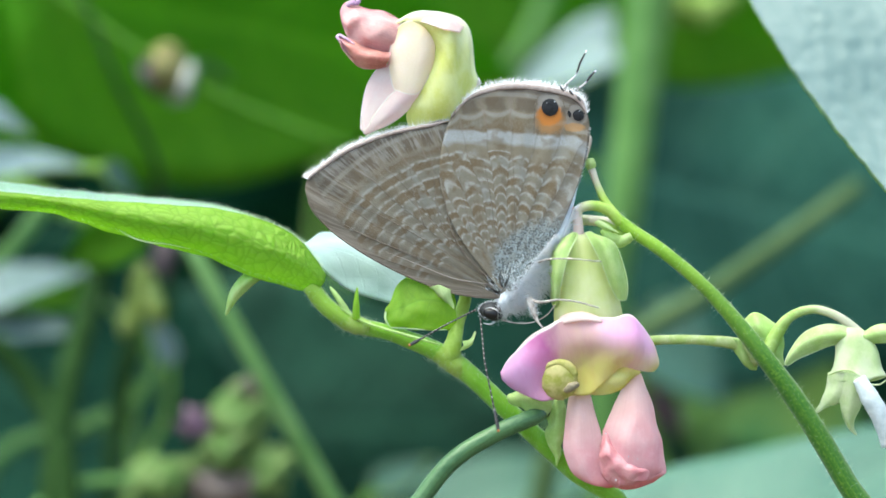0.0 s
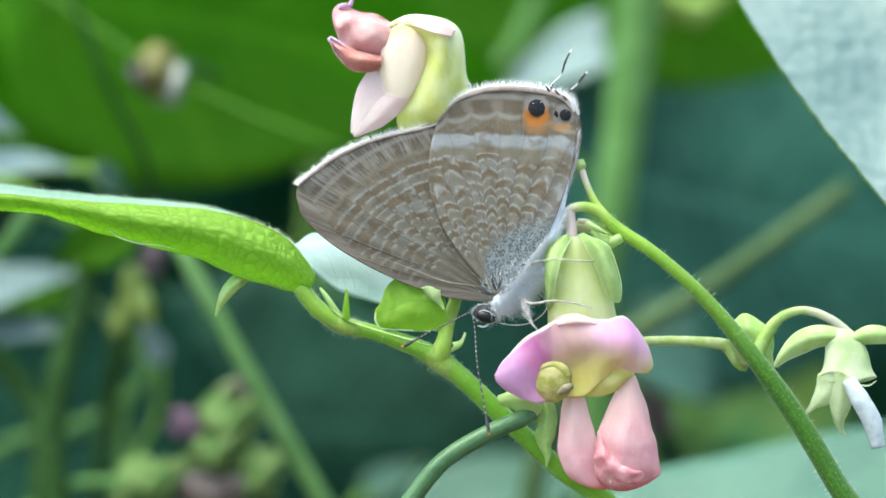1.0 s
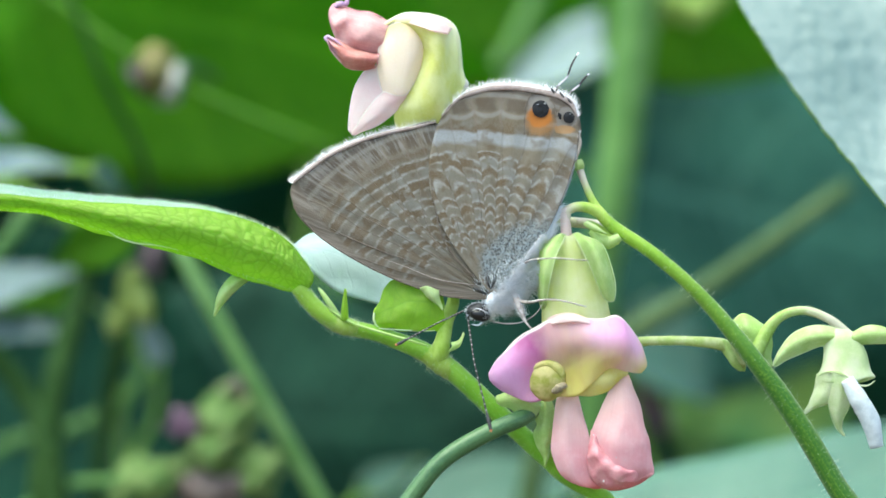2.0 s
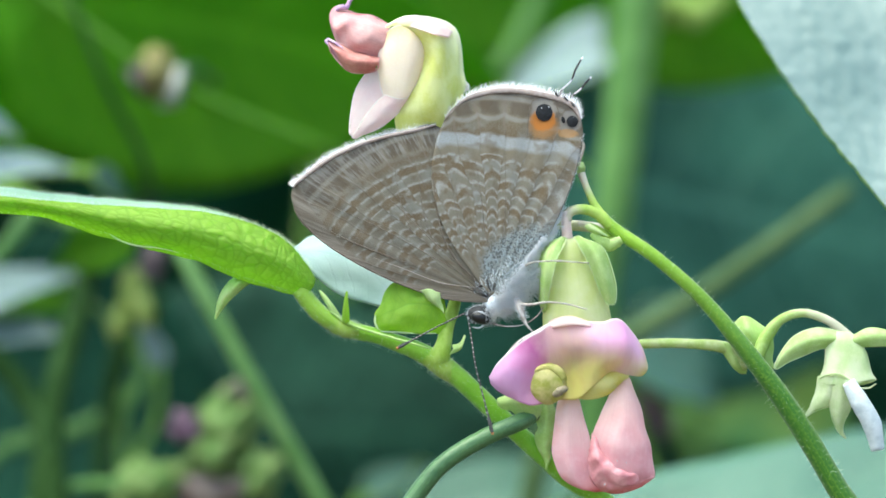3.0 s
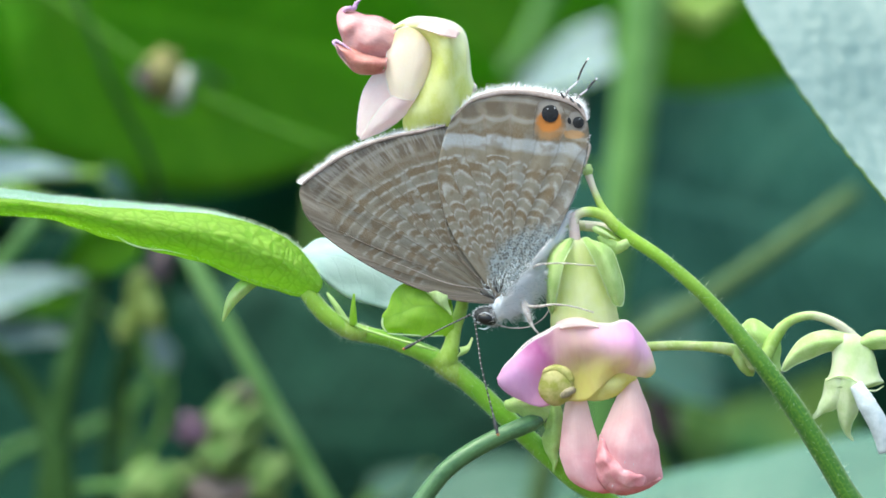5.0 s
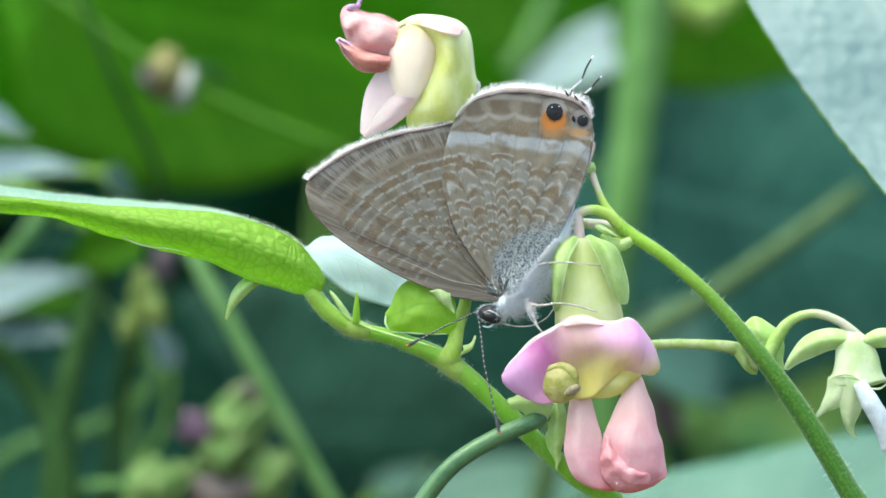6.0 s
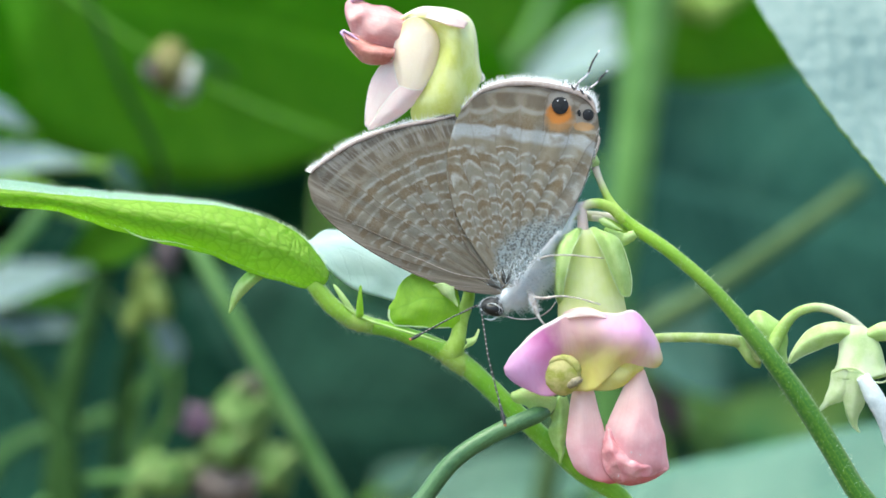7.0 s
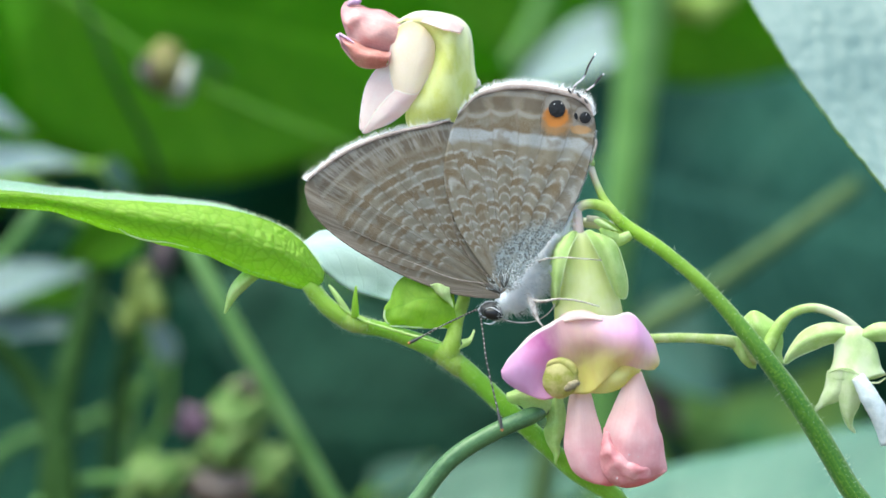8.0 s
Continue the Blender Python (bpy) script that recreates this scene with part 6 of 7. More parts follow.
def bud_flower():
    ob = thing("bean_flower", V(24.01, -0.5, -8.44), "greenish white bean bud with drooping sepals", "flower", "flowers of the bean vine")
    part("flower_stalk", tube([V(24.14, 0, -8.46), V(25.14, 0.2, -6.34), V(26.18, 0, -5.06), V(27.86, -0.2, -4.54), V(29.75, -0.4, -5.13), V(31.23, -0.4, -6.32)], [0.55, 0.52, 0.36, 0.32, 0.33, 0.42], 30, 10), STEM_ARCH, ob)
    part("hairs", stalk_hairs([V(25.14, 0.2, -6.34), V(26.18, 0, -5.06), V(27.86, -0.2, -4.54), V(29.75, -0.4, -5.13), V(31.23, -0.4, -6.32)], [0.52, 0.36, 0.32, 0.33, 0.42], 500, 0.22, 0.015), HAIR, ob, "fine pale hairs", kind="stuff")
    petal("bract", [
        [V(30.98, -0.75, -5.98), V(31.07, -1.1, -6.56), V(30.85, -0.75, -6.99)],
        [V(28.86, -0.75, -5.64), V(28.92, -1.4, -6.47), V(29.07, -0.75, -7.25)],
        [V(27.18, -0.65, -6.23), V(27.33, -1.2, -6.98), V(27.81, -0.65, -7.76)],
        [V(26.21, -0.55, -7.38), V(26.26, -0.95, -7.83), V(26.64, -0.55, -8.27)],
        [V(25.67, -0.45, -8.57), V(25.75, -0.45, -8.70), V(25.88, -0.45, -8.74)]], BRACT_PALE, ob, "", 0.18, 24, 12, ripple=0.05, rim=RIM_GREEN, rim_r=0.04)
    petal("bract", [
        [V(31.41, -0.75, -6.40), V(31.49, -1.1, -6.65), V(31.62, -0.75, -6.99)],
        [V(32.68, -0.75, -5.72), V(32.83, -1.2, -6.30), V(33.10, -0.75, -6.95)],
        [V(34.17, -0.65, -5.98), V(34.33, -1.1, -6.39), V(34.60, -0.65, -6.91)],
        [V(35.46, -0.5, -6.96), V(35.51, -0.5, -7.04), V(35.55, -0.5, -7.08)]], BRACT_PALE, ob, "", 0.18, 20, 12, ripple=0.05, rim=RIM_GREEN, rim_r=0.04)
    bell = []
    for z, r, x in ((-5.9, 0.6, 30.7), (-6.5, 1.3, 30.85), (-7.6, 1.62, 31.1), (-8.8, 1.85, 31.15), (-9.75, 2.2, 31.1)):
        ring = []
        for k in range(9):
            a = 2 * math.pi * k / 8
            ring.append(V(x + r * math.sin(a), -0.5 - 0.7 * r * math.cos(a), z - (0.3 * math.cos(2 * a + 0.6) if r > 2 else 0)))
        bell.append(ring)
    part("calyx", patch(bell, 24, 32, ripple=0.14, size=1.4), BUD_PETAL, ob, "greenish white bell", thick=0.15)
    for sections in (
            [[V(28.93, -0.9, -9.32), V(29.62, -1.6, -9.13), V(30.45, -1.7, -9.12)], [V(28.73, -0.8, -10.30), V(29.39, -1.4, -10.40), V(30.14, -1.5, -10.69)], [V(28.42, -0.6, -11.37), V(29.01, -1, -11.43), V(29.69, -1, -11.52)], [V(28.04, -0.5, -12.01), V(28.37, -0.6, -12.04), V(28.80, -0.6, -11.88)], [V(27.88, -0.4, -12.31), V(27.97, -0.4, -12.39), V(28.14, -0.4, -12.31)]],
            [[V(29.63, -1.5, -9.21), V(30.52, -1.9, -9.29), V(31.54, -1.8, -9.80)], [V(29.57, -1.3, -10.49), V(30.44, -1.8, -10.68), V(31.39, -1.6, -10.90)], [V(29.76, -1.1, -11.68), V(30.47, -1.6, -11.83), V(31.26, -1.3, -11.84)], [V(30.04, -0.9, -12.71), V(30.43, -1.2, -12.86), V(30.87, -1, -12.70)], [V(30.44, -0.7, -13.48), V(30.64, -0.8, -13.56), V(30.82, -0.7, -13.40)], [V(30.92, -0.6, -13.91), V(31.00, -0.6, -13.95), V(31.04, -0.6, -13.87)]]):
        petal("sepal", sections, BUD_SEPAL, ob, "thin greenish white sepal", 0.08, 30, 16, ripple=0.14, size=1.2, rim=RIM_GREEN, rim_r=0.025)
    part("bell_rim", tube([V(29.01, -1, -9.40), V(29.61, -1.7, -9.08), V(30.43, -1.95, -9.07), V(31.19, -1.95, -9.49), V(31.79, -1.8, -10.05), V(32.59, -1.5, -10.14), V(33.24, -1, -9.82)], [0.04, 0.06, 0.07, 0.07, 0.08, 0.07, 0.04], 40, 8, rough=0.3), BUD_PETAL, ob, "pale wavy rim of the bell")
    part("keel", tube([V(31.05, -2, -9.66), V(31.87, -2.2, -11.13), V(32.82, -2, -12.82), V(33.27, -1.8, -14.73)], [0.5, 0.72, 0.74, 0.5], 24, 12, rough=0.05), BUD_WOOL, ob, "woolly white keel")
    return ob


FLOWER = open_flower()
FADED = top_flower()
bud_flower()


# ---- the butterfly ----
def wing(outline, hinge, first, spread, reach_a, reach_b, depth, bulge, rings=26, turns=120):
    """A wing from its outline; u is the angle round the hinge, v the distance from it over the wing's reach."""
    rim = curve_through(outline, turns, True)
    bm = bmesh.new()
    uv = bm.loops.layers.uv.verify()
    grid = []
    where = {}
    for i in range(rings + 1):
        f = (i / rings) ** 0.8
        ring = []
        for j in range(turns):
            p = hinge.lerp(rim[j], f)
            q = (p - hinge) * 1000
            a = math.degrees(math.atan2(q.z, -q.x))
            u = (a - first) / spread
            v = q.length / (reach_a + (reach_b - reach_a) * min(1, max(0, u)))
            p = p + Vector((0, (depth - bulge * math.sin(math.pi * min(1, v)) + 0.06 * math.sin(u * 50) * v) * 0.001, 0))
            vert = bm.verts.new(p) if i else None
            where[vert] = (u, v)
            ring.append(vert)
        grid.append(ring)
    for i in range(1, rings):
        for j in range(turns):
            k = (j + 1) % turns
            f = bm.faces.new((grid[i][j], grid[i][k], grid[i + 1][k], grid[i + 1][j]))
            for loop in f.loops:
                loop[uv].uv = where[loop.vert]
    bm.faces.new(grid[1])
    return bm


def rim_fringe(line, hinge, length, dense, depth, width=0.05):
    path = curve_through(line, 160)
    roots = []
    for i in range(160):
        for _ in range(dense):
            p = path[i].lerp(path[i + 1], random.random())
            clump = 0.75 + 0.5 * noise.noise(p * 1500)
            roots.append((p + Vector((0, (depth + random.uniform(-0.1, 0.1)) * 0.001, 0)), (p - hinge).normalized() + Vector((clump * 0.2, 0, 0.15))))
    return spikes(roots, length, width, jitter=0.4)


FORE_HINGE, HIND_HINGE = V(4.29, 0, -3.36), V(4.50, 0, -2.93)
FORE = [V(4.63, 0, -3.10), V(4.25, 0, -3.70), V(2.81, 0, -3.70), V(0.68, 0, -3.36), V(-1.87, 0, -2.47), V(-4.00, 0, -1.49), V(-5.91, 0, -0.43), V(-7.65, 0, 0.72), V(-8.93, 0, 1.79), V(-9.86, 0, 2.89), V(-10.24, 0, 4.00), V(-10.33, 0, 4.76), V(-9.86, 0, 5.65), V(-7.82, 0, 7.18), V(-5.70, 0, 8.20), V(-3.57, 0, 8.88), V(-1.45, 0, 9.31), V(0.55, 0, 9.65), V(2.38, 0, 7.69), V(3.74, 0, 1.74), V(4.63, 0, -2.30)]
HIND = [V(4.63, 0, -3.19), V(3.57, 0, -2.17), V(1.53, 0, 0.47), V(0.26, 0, 3.02), V(-0.26, 0, 5.57), V(-0.04, 0, 7.91), V(0.68, 0, 10.03), V(1.96, 0, 11.43), V(3.66, 0, 12.16), V(5.36, 0, 12.37), V(7.27, 0, 12.24), V(9.18, 0, 11.86), V(10.37, 0, 11.26), V(10.84, 0, 10.03), V(10.97, 0, 8.54), V(10.54, 0, 6.21), V(9.61, 0, 3.44), V(8.33, 0, 0.68), V(6.84, 0, -1.87), V(5.57, 0, -3.02)]
FORE_EDGE = [V(-10.12, 0, 5.22), V(-9.86, 0, 5.65), V(-7.82, 0, 7.18), V(-5.70, 0, 8.20), V(-3.57, 0, 8.88), V(-1.45, 0, 9.31), V(0.68, 0, 9.69)]
HIND_EDGE = [V(0.60, 0, 9.90), V(1.96, 0, 11.43), V(3.66, 0, 12.16), V(5.36, 0, 12.37), V(7.27, 0, 12.24), V(9.18, 0, 11.86), V(10.37, 0, 11.26), V(10.79, 0, 10.16)]
INNER_EDGE = [V(10.88, 0, 8.97), V(10.46, 0, 6.21), V(9.52, 0, 3.44), V(8.25, 0, 0.68), V(7.06, 0, -1.66)]


def edge_band(line, inset, depth, hinge):
    path = curve_through(line, 40)
    sections = []
    for i, p in enumerate(path):
        w = inset * min(1.0, (i + 0.3) / 11, (40.3 - i) / 5)
        sections.append([p + Vector((0, depth * 0.001, 0)), p.lerp(hinge, w * 0.5) + Vector((0, (depth - 0.05) * 0.001, 0)), p.lerp(hinge, w) + Vector((0, (depth + 0.02) * 0.001, 0))])
    return patch(sections, 80, 4)


def on_wing(p, hinge, first, spread, reach_a, reach_b, depth, bulge):
    """The place on the wing's surface over p."""
    q = (p - hinge) * 1000
    u = (math.degrees(math.atan2(q.z, -q.x)) - first) / spread
    v = q.length / (reach_a + (reach_b - reach_a) * min(1, max(0, u)))
    return p + Vector((0, (depth - bulge * math.sin(math.pi * min(1, v)) + 0.06 * math.sin(u * 50) * v) * 0.001, 0))


def wing_line(pts, radii, *surface):
    """A raised vein or fold along pts, lying on the wing's surface."""
    fine = stalk_path(pts, 14)
    return tube([on_wing(p, *surface) for p in fine], spread(radii, pts, 14), 42, 6, rough=0.15)


def disc(centre, rx, rz, turn, depth, squash=0.0):
    bm = bmesh.new()
    uv = bm.loops.layers.uv.verify()
    mid = bm.verts.new(centre + Vector((0, (depth - 0.22 * rx) * 0.001, 0)))
    ring = []
    for k in range(28):
        a = 2 * math.pi * k / 28
        r = 1 + 0.07 * noise.noise(Vector((math.cos(a) * 2, math.sin(a) * 2, rx * 7)))
        x, z = math.cos(a) * rx * r, math.sin(a) * rz * r * (1 - squash * math.sin(a))
        c, s = math.cos(radians(turn)), math.sin(radians(turn))
        ring.append(bm.verts.new(centre + Vector((x * c - z * s, depth, x * s + z * c)) * 0.001))
    for k in range(28):
        bm.faces.new((mid, ring[(k + 1) % 28], ring[k]))
    return bm


def butterfly():
    ob = thing("butterfly", V(6.21, 0, -4.21), "grey-brown long-tailed blue butterfly, wings closed, perched head down", "butterfly")
    wings = {}
    for side, depth, bulge, near in (("far", 0.75, -0.25, False), ("near", -0.55, 0.25, True)):
        slip = Vector((0.0001, 0, 0)) if not near else Vector((0, 0, 0))
        fore = part("forewing", wing([p + slip for p in FORE], FORE_HINGE, 10, 70, 17.0, 13.4, depth * 0.85, bulge), WING_FORE, ob, "grey-brown forewing with pale wavy lines", thick=0.06, pivot=FORE_HINGE)
        hind = part("hindwing", wing([p + slip for p in HIND], HIND_HINGE, 50, 80, 15.3, 15.3, depth * 1.25, bulge), WING_HIND, ob, "grey-brown hindwing with a white band", thick=0.06, pivot=HIND_HINGE)
        part("fringe", rim_fringe(FORE_EDGE, FORE_HINGE, 0.48, 3, depth * 0.85, 0.04), FRINGE, fore, "white fringe hairs", kind="stuff")
        part("fringe", rim_fringe(HIND_EDGE, HIND_HINGE, 0.6, 3, depth * 1.25), FRINGE, hind, "white fringe hairs", kind="stuff")
        part("inner_fringe", rim_fringe(INNER_EDGE, HIND_HINGE, 0.4, 5, depth * 1.25, 0.03), FRINGE, hind, "white fringe hairs", kind="stuff")
        part("border", edge_band(FORE_EDGE, 0.016, depth * 0.85 - (0.05 if near else -0.05), FORE_HINGE), WING_EDGE, fore, thick=0.05)
        part("border", edge_band(HIND_EDGE, 0.024, depth * 1.25 - (0.05 if near else -0.05), HIND_HINGE), WING_EDGE, hind, thick=0.05)
        part("inner_border", edge_band(INNER_EDGE, 0.022, depth * 1.25 - (0.05 if near else -0.05), HIND_HINGE), WING_EDGE, hind, thick=0.05)
        d = depth * 1.25 * 0.001
        rise = Vector((0.0, d, 0.0)) if near else Vector((0.0004, d, -0.0013))
        tail = [V(9.05, 0, 11.77), V(9.35, 0, 12.45), V(9.95, 0, 13.05), V(10.29, 0, 13.98), V(10.79, 0, 14.92)] if near else [V(9.69, 0, 13.22), V(9.86, 0, 13.43), V(10.37, 0, 13.86), V(10.71, 0, 14.32), V(11.14, 0, 14.79)]
        part("tail", tube([p + rise for p in tail], [0.1, 0.075, 0.06, 0.085, 0.05], 24, 8), TAIL, hind, "thin black and white tail")
        if near:
            on_fore = (FORE_HINGE, 10, 70, 17.0, 13.4, depth * 0.85, bulge)
            on_hind = (HIND_HINGE, 50, 80, 15.3, 15.3, depth * 1.25, bulge)
            for line in ([V(3.15, 0, -2.00), V(-1.02, 0, 0.47), V(-4.42, 0, 2.38), V(-7.74, 0, 3.87)], [V(3.23, 0, -1.91), V(0.26, 0, 0.89), V(-2.64, 0, 3.87), V(-5.70, 0, 6.42)],
                         [V(-1.36, 0, 1.66), V(-1.83, 0, 2.93), V(-2.21, 0, 4.29), V(-2.64, 0, 7.61)], [V(0.68, 0, 0.04), V(-0.34, 0, 2.59), V(-0.68, 0, 5.14), V(-1.11, 0, 8.12)]):
                part("vein", wing_line(line, [0.03, 0.03, 0.025, 0.01], *on_fore), VEIN, fore, "thin dark wing vein")
            for line, r in (([V(4.42, 0, 0.04), V(3.91, 0, 1.53), V(3.57, 0, 3.87), V(2.81, 0, 7.69)], 0.028), ([V(3.23, 0, -0.38), V(2.30, 0, 0.89), V(1.53, 0, 3.87), V(0.94, 0, 6.84)], 0.02), ([V(5.14, 0, 0.47), V(5.36, 0, 3.44), V(5.27, 0, 5.99), V(5.23, 0, 8.12)], 0.016),
                            ([V(6.80, 0, 8.63), V(7.01, 0, 11.18), V(7.57, 0, 11.82), V(8.59, 0, 11.60), V(9.05, 0, 10.92), V(9.22, 0, 9.56)], 0.03), ([V(9.31, 0, 10.07), V(9.56, 0, 10.80), V(10.12, 0, 10.84), V(10.58, 0, 10.33), V(10.67, 0, 9.14)], 0.026)):
                part("vein", wing_line(line, [r] * (len(line) - 1) + [0.004], *on_hind), VEIN, hind, "thin dark wing vein")
            part("leading_edge", wing_line([V(3.40, 0, -2.17), V(1.96, 0, -0.81), V(0.81, 0, 0.98), V(0.30, 0, 2.81), V(-0.09, 0, 5.14), V(-0.26, 0, 6.42)], [0.05, 0.055, 0.05, 0.04, 0.03, 0.015], *on_hind), VEIN, hind, "thin dark leading edge")
            for line, r, material, word in (
                    ([V(-7.40, 0, 1.83), V(-6.12, 0, 1.15), V(-3.57, 0, 0.04), V(-0.94, 0, -0.94)], [0.015, 0.035, 0.04, 0.015], VEIN, "dark fold beside the leading edge"),
                    ([V(-4.25, 0, -0.21), V(-1.87, 0, -1.15), V(0.68, 0, -2.17), V(3.49, 0, -2.64)], [0.01, 0.025, 0.04, 0.03], COSTA, "pale ridge beside the leading edge"),
                    ([V(-10.16, 0, 3.53), V(-8.88, 0, 1.87), V(-7.65, 0, 0.81), V(-4.00, 0, -1.40), V(0.68, 0, -3.27), V(4.08, 0, -3.66)], [0.03, 0.035, 0.04, 0.04, 0.04, 0.03], VEIN, "dark leading edge")):
                part("ridge", wing_line(line, r, *on_fore), material, fore, word)
            e = -0.80
            part("eyespot", disc(V(8.03, 0, 10.62), 0.64, 0.64, 0, e - 0.08), BLACK, hind, "round black eyespot")
            part("eyespot", disc(V(10.16, 0, 10.03), 0.43, 0.43, 0, e - 0.08), BLACK, hind, "small black eyespot")
            part("eyespot", disc(V(9.48, 0, 10.12), 0.13, 0.26, 14, e - 0.08), BLACK, hind, "small black eyespot")
            # Eyespot glints are put in as small white blobs.
            for at, r in ((V(7.82, 0, 10.97), 0.035), (V(8.37, 0, 11.05), 0.04), (V(10.24, 0, 10.29), 0.025)):
                part("glint_dot", blob(at + Vector((0, -0.00096, 0)), (r * 1.3, 0.03, r), lumps=0.8, sub=2), FRINGE, hind, "white dot painting a glint on the eyespot")
            part("lobe", tube([V(10.75, 0, 8.80) + Vector((0, d, 0)), V(11.05, 0, 8.29) + Vector((0, d, 0)), V(10.97, 0, 7.61) + Vector((0, d, 0)), V(10.75, 0, 6.67) + Vector((0, d, 0))], [0.05, 0.14, 0.11, 0.04], 20, 8, rough=0.2), RINGPALE, hind, "small pale lobe of the inner edge")
            for a, b in ((V(8.76, 0, 12.28), V(9.05, 0, 11.82)), (V(9.44, 0, 11.94), V(9.78, 0, 11.52)), (V(10.03, 0, 11.48), V(10.33, 0, 11.09))):
                part("rim_mark", tube([a + Vector((0, d - 0.00012, 0)), a.lerp(b, 0.5) + Vector((0, d - 0.00016, 0)), b + Vector((0, d - 0.00012, 0))], [0.03, 0.09, 0.05], 10, 6, rough=0.4), HEAD, hind, "dark scales on the rim")
        wings[side] = (fore, hind)
    # thorax, abdomen and their down
    part("thorax", blob(V(5.54, 0, -3.54), (1.8, 0.8, 1.1), (0, -28, 0), lumps=0.15), BODY, ob)
    part("abdomen", tube([V(6.21, 0.1, -2.72), V(7.70, 0.1, -0.38), V(9.18, 0.1, 3.02), V(9.95, 0.1, 5.57)], [1.0, 0.95, 0.6, 0.3], 24, 14), BODY, ob)
    rng = random.Random(3)
    down = []
    for _ in range(3800):
        f = rng.random()
        c = V(4.59, 0, -4.08).lerp(V(8.12, 0, -1.45), f)
        a = rng.uniform(0, 6.283)
        out = Vector((math.cos(a) * 0.8, math.sin(a) * 0.9, math.sin(a * 1.7) * 0.9 - 0.3)).normalized()
        if out.z * 0.83 - out.x * 0.55 > 0.25:
            continue
        down.append((c + Vector((out.x * 0.9, out.y * 1.0, out.z * 1.0)) * 0.001, out + Vector((0.6, 0, -0.25))))
    part("down", spikes(down, 0.9, 0.05, jitter=0.45), DOWN, ob, "pale blue-grey down", kind="stuff")
    tuft = []
    for _ in range(420):
        a, q = rng.uniform(0, 6.283), rng.random() ** 0.5 * 1.5
        tuft.append((V(4.68, 0, -3.02).lerp(V(7.40, 0, -1.23), 0.9 * rng.random() ** 1.3) + Vector((math.cos(a) * q, rng.uniform(-0.95, -0.6), math.sin(a) * q * 0.8)) * 0.001, Vector((0.3 + 0.5 * math.cos(a), -0.25, 0.5 + 0.3 * math.sin(a)))))
    part("down", spikes(tuft, 0.6, 0.05, jitter=0.4), ROOT_DOWN, ob, "blue-grey down at the wing roots", kind="stuff")
    fuzz = []
    for _ in range(900):
        f = rng.random()
        c = V(7.48, 0, -2.51).lerp(V(9.61, 0, 3.02), f)
        fuzz.append((c + Vector((0.0002, rng.uniform(-0.8, 0.8) * 0.001, 0)), Vector((0.9, rng.uniform(-0.6, 0.3), -0.2 + f))))
    coat = []
    for _ in range(2600):
        # the near flank, from the neck up along the wing's inner edge
        f = rng.random() ** 0.8
        c = V(4.25, 0, -4.21).lerp(V(8.50, 0, 1.11), f)
        wide = 1.05 * (1 - f) + 0.3
        coat.append((c + Vector((rng.uniform(-0.3, 0.8) * wide, rng.uniform(-1.25, -0.75), rng.uniform(-0.8, 0.25) * wide)) * 0.001, Vector((0.9, -0.3, -0.5))))
    part("down", spikes(coat, 0.55, 0.04, jitter=0.8), DOWN, ob, "white down on the flank", kind="stuff")
    part("down", spikes(fuzz, 0.8, 0.045, jitter=0.4), DOWN, ob, "white down along the abdomen", kind="stuff")
    # head
    head = part("head", blob(V(3.57, 0, -4.60), (0.95, 0.75, 0.72), (0, -20, 0), lumps=0.1), HEAD, ob, "dark head with white markings")
    part("eye", blob(V(3.73, -0.55, -4.88), (0.78, 0.5, 0.5), (0, 15, 0)), GLASSY, head, "glossy black eye")
    part("eye_ring", tube([V(3.14, -0.75, -4.53), V(3.56, -0.95, -4.40), V(4.07, -0.95, -4.62), V(4.41, -0.8, -4.87)], [0.02, 0.035, 0.035, 0.02], 16, 8), FRINGE, head, "white scaly rim")
    part("palp", tube([V(4.07, -0.4, -5.30), V(3.56, -0.5, -5.64), V(3.05, -0.5, -5.56)], [0.08, 0.07, 0.03], 14, 8), ROOT_DOWN, head, "pale scaly palp")
    part("proboscis", tube([V(4.42, -0.3, -5.31), V(5.56, -0.5, -5.56), V(6.82, -0.7, -5.47), V(7.88, -0.9, -4.87), V(8.38, -1, -4.19)], [0.06, 0.05, 0.045, 0.045, 0.04], 24, 8), LEG, head)
    tufts = [(V(3.57, 0, -4.60) + Vector((math.cos(a) * 0.85, -0.45 - 0.3 * rng.random(), math.sin(a) * 0.62)) * 0.001, Vector((math.cos(a), -0.6, math.sin(a)))) for a in (rng.uniform(0, 6.283) for _ in range(160))]
    part("head_hairs", spikes(tufts, 0.35, 0.035, jitter=0.6), ROOT_DOWN, head, "grey hairs of the head", kind="stuff")
    feelers = []
    for root_at, mid, end, front in ((V(2.51, -0.2, -4.54), V(0.47, -0.8, -5.55), V(-2.49, -1.6, -7.18), 0), (V(2.80, -0.4, -5.13), V(3.12, -2, -8.40), V(4.12, -3.2, -13.48), 1)):
        whole = [root_at, root_at.lerp(mid, 0.5), mid, mid.lerp(end, 0.55), end]
        ant = part("antenna", tube(whole, [0.075, 0.065, 0.06, 0.065, 0.1], 60, 8), FEELER, ob, "black and white ringed antenna", pivot=root_at)
        club = [whole[3].lerp(end, 0.35), whole[3].lerp(end, 0.7), end]
        part("club", tube(club, [0.075, 0.15, 0.11], 14, 10), HEAD, ant, "dark swollen tip")
        part("club_tip", blob(end, (0.12, 0.12, 0.12), sub=2), RUST, ant, "rust-coloured tip")
        feelers.append(ant)
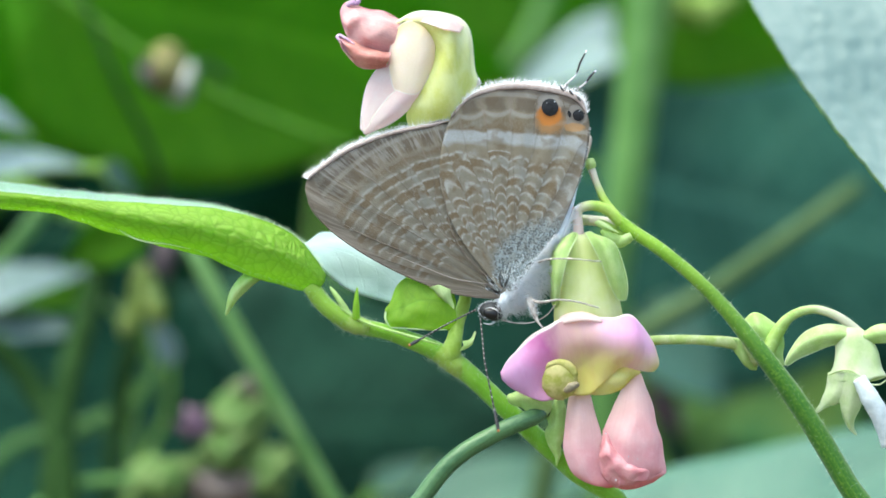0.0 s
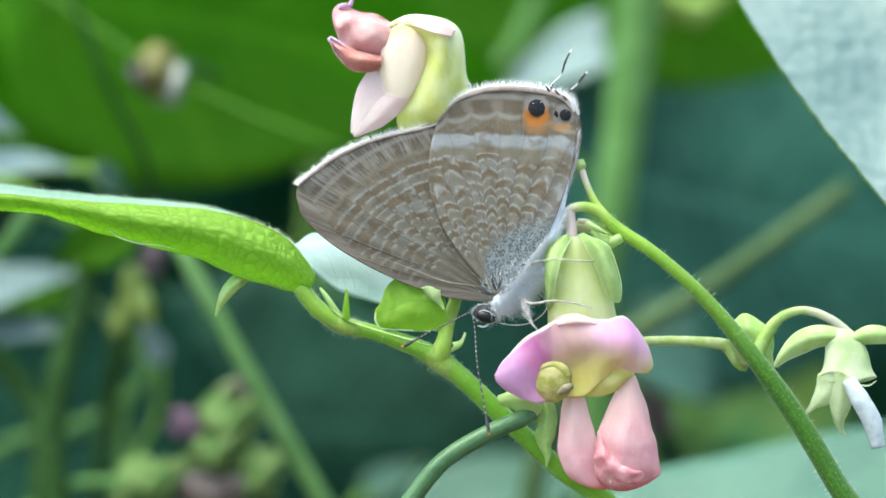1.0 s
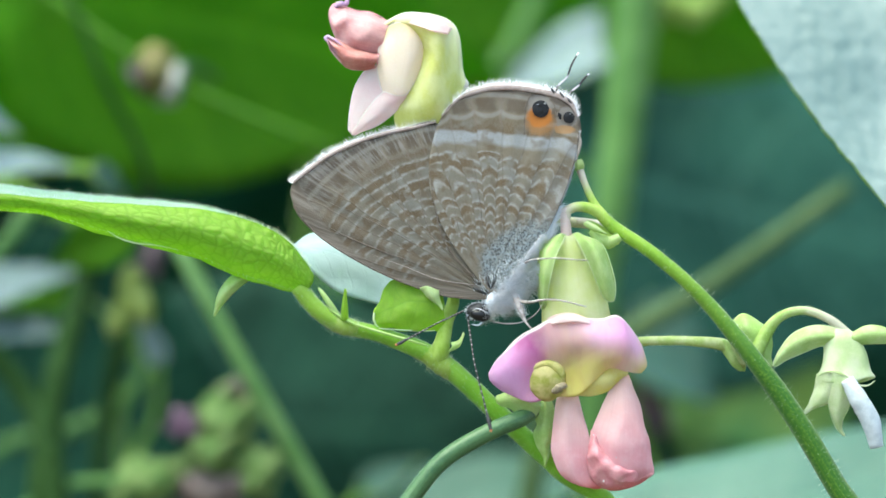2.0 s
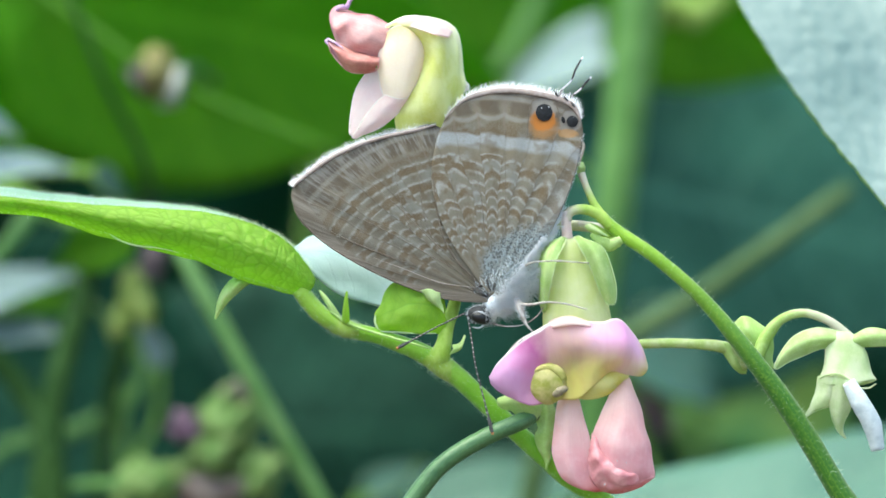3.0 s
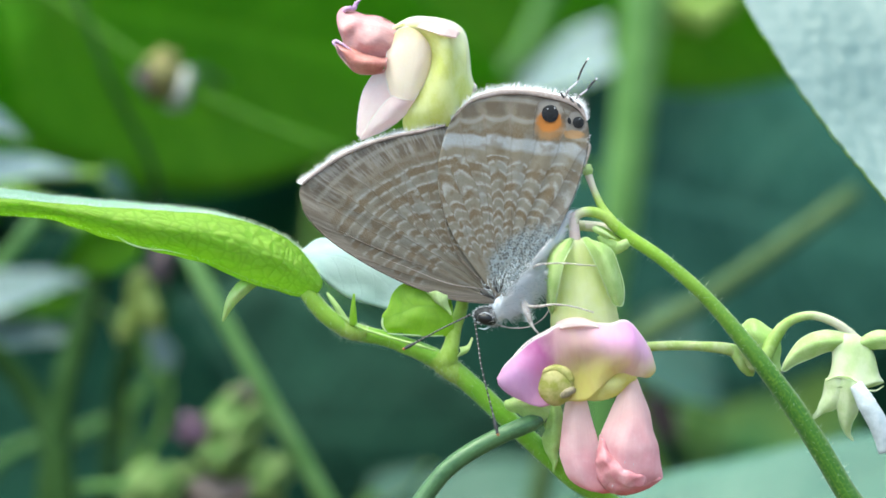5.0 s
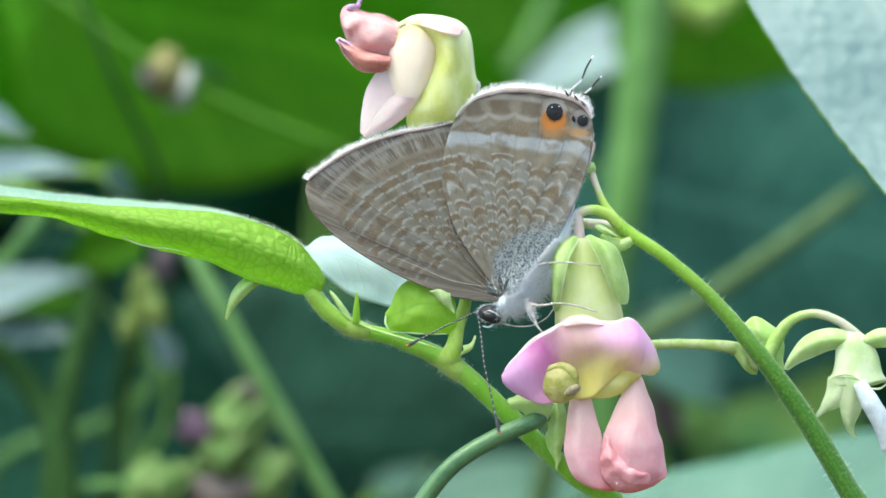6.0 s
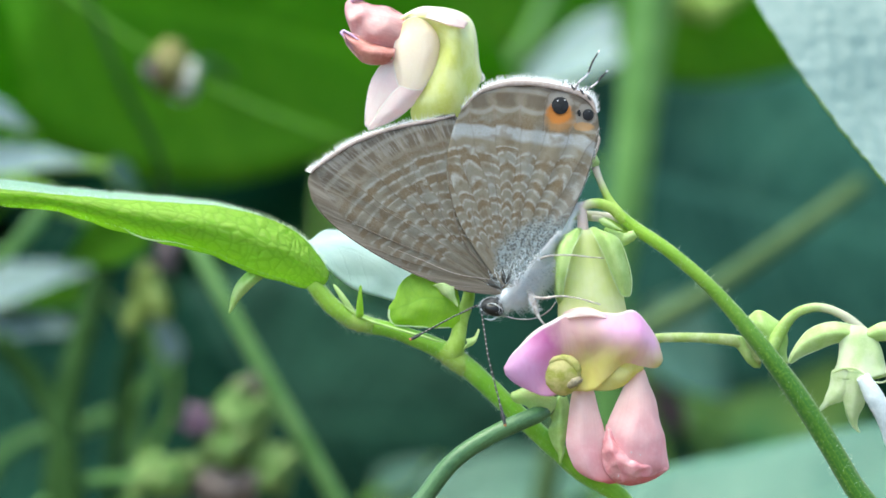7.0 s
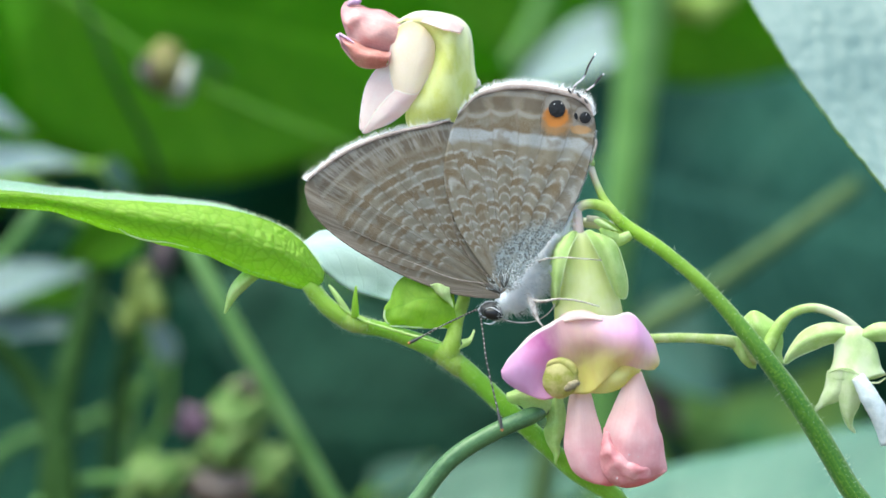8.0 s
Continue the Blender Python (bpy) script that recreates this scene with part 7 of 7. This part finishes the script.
    # legs
    legs = [
        ([V(6.85, 0.2, -1.40), V(7.51, -1.9, -0.84), V(9.29, -3, -0.71), V(10.76, -2.9, -0.84), V(11.83, -2.6, -0.93)], [0.12, 0.11, 0.09, 0.08, 0.07]),
        ([V(6.40, -0.8, -3.77), V(7.22, -1.6, -3.97), V(8.68, -2.2, -3.79), V(9.94, -2.5, -3.92), V(11.62, -2.6, -4.38)], [0.2, 0.18, 0.12, 0.1, 0.08]),
        ([V(6.36, -0.6, -3.44), V(6.65, -1.1, -4.15), V(6.93, -1.4, -5.07), V(7.14, -1.5, -5.50), V(7.61, -1.6, -6.04)], [0.5, 0.46, 0.3, 0.14, 0.1]),
    ]
    for pts, radii in legs:
        leg = part("leg", tube(pts, [r * 0.62 for r in radii], 24, 8, rough=0.25), LEG, ob, "thin pale jointed leg")
    part("leg_hairs", stalk_hairs(legs[2][0][:3], [0.3, 0.28, 0.18], 420, 0.36, 0.03), DOWN, leg, "white hairs of the leg", kind="stuff")
    return ob, wings, feelers


FLY, WINGS, FEELERS = butterfly()


# ---- what moves ----
FLOWER_ROWS = [(0, 0, -0, 0), (0.5, 0.259, -0.066, 0.31), (1, 0.264, -0.067, -0.27), (1.5, -0.006, 0.009, -0), (3, -0.063, -0.049, 0.01), (3.5, 0.076, -0.004, 0.15), (4, 0.014, -0.007, -0), (4.5, -0.046, 0.008, 0.02), (6, 0.063, 0.06, 0.02), (6.5, 0.11, 0.033, -0.15), (7, 0.075, 0.167, 0.45), (7.5, 0.048, 0.05, 0.08), (8, 0.076, -0.012, -0.2)]
FADED_ROWS = [(0, 0, -0, 0), (0.5, 0.138, -0.138, 0.16), (1, 0.038, -0.219, 0.82), (1.5, -0.022, -0.03, 0.3), (3, -0.076, -0.083, 0.26), (3.5, -0.03, -0.112, 0.17), (4, -0.059, -0.06, 0.17), (4.5, -0.053, 0.003, 0.04), (6, -0.007, 0.058, -0.01), (6.5, 0.051, 0.079, 0.14), (7, 0.056, 0.155, 0.03), (7.5, -0.007, -0.06, 0.3), (8, 0.008, -0.17, 0.82)]
FLY_ROWS = [(0, 0, -0, 0), (0.5, 0.233, -0.151, -0.38), (1, 0.271, -0.054, -1.25), (1.5, -0.035, 0.056, -0.96), (3, -0.102, 0.047, -1.17), (3.5, -0.067, 0.046, -1.06), (4, -0.121, 0.043, -0.98), (4.5, -0.184, 0.107, -0.67), (6, -0.092, 0.068, 0.65), (6.5, -0.04, 0.073, 0.84), (7, -0.153, 0.13, 0.61), (7.5, 0.054, -0.04, -0.77), (8, 0.113, -0.087, -0.56)]
HIND_ROWS = [(0, 0), (0.5, 0.55), (0.6, -0.7), (0.7, -2.5), (0.8, -2.3), (0.9, -2.1), (1, -0.83), (1.2, -1.2), (1.4, 1.7), (1.5, 1.84), (3, 3.14), (3.5, 3.3), (4, 3.06), (4.5, 2.61), (6, 1.09), (6.5, 1.19), (7, 2.07), (7.5, 2.86), (8, 2.65)]
FAR_ROWS = [(0, 0), (0.5, 0.55), (1, 0.8), (1.5, 1.84), (3, 3.14), (3.5, 3.3), (4, 3.06), (4.5, 2.61), (6, 1.09), (6.5, 1.19), (7, 2.07), (7.5, 2.86), (8, 2.65)]
FEELER_ROWS = ([(0, 0), (0.5, 1.35), (1, 2.24), (1.5, 2.21), (3, 2.02), (3.5, 2.36), (4, 2.03), (4.5, 1.34), (6, 1.04), (6.5, 0.95), (7, 0.32), (7.5, 2.29), (8, 2.19)], [(0, 0), (0.5, 5.31), (1, 2.89), (1.5, -1.42), (3, -1.65), (3.5, -1.4), (4, -2.11), (4.5, -2.38), (6, -1.72), (6.5, -2.91), (7, -3.38), (7.5, 2.46), (8, -1.02)])


def sway(ob, rows):
    at = ob.location.copy()
    walk(ob, [(t, pose(at.x + dx * 0.001, at.y, at.z + dz * 0.001, 0, turn, 0)) for t, dx, dz, turn in rows])


def hinge_turn(ob, rows):
    at = ob.location.copy()
    walk(ob, [(t, pose(at.x, at.y, at.z, 0, turn, 0)) for t, turn in rows])


def motions():
    sway(FLOWER, FLOWER_ROWS)
    sway(FADED, FADED_ROWS)
    sway(FLY, FLY_ROWS)
    hinge_turn(WINGS["near"][1], HIND_ROWS)
    hinge_turn(WINGS["far"][1], FAR_ROWS)
    for ob, rows in zip(FEELERS, FEELER_ROWS):
        hinge_turn(ob, rows)


motions()
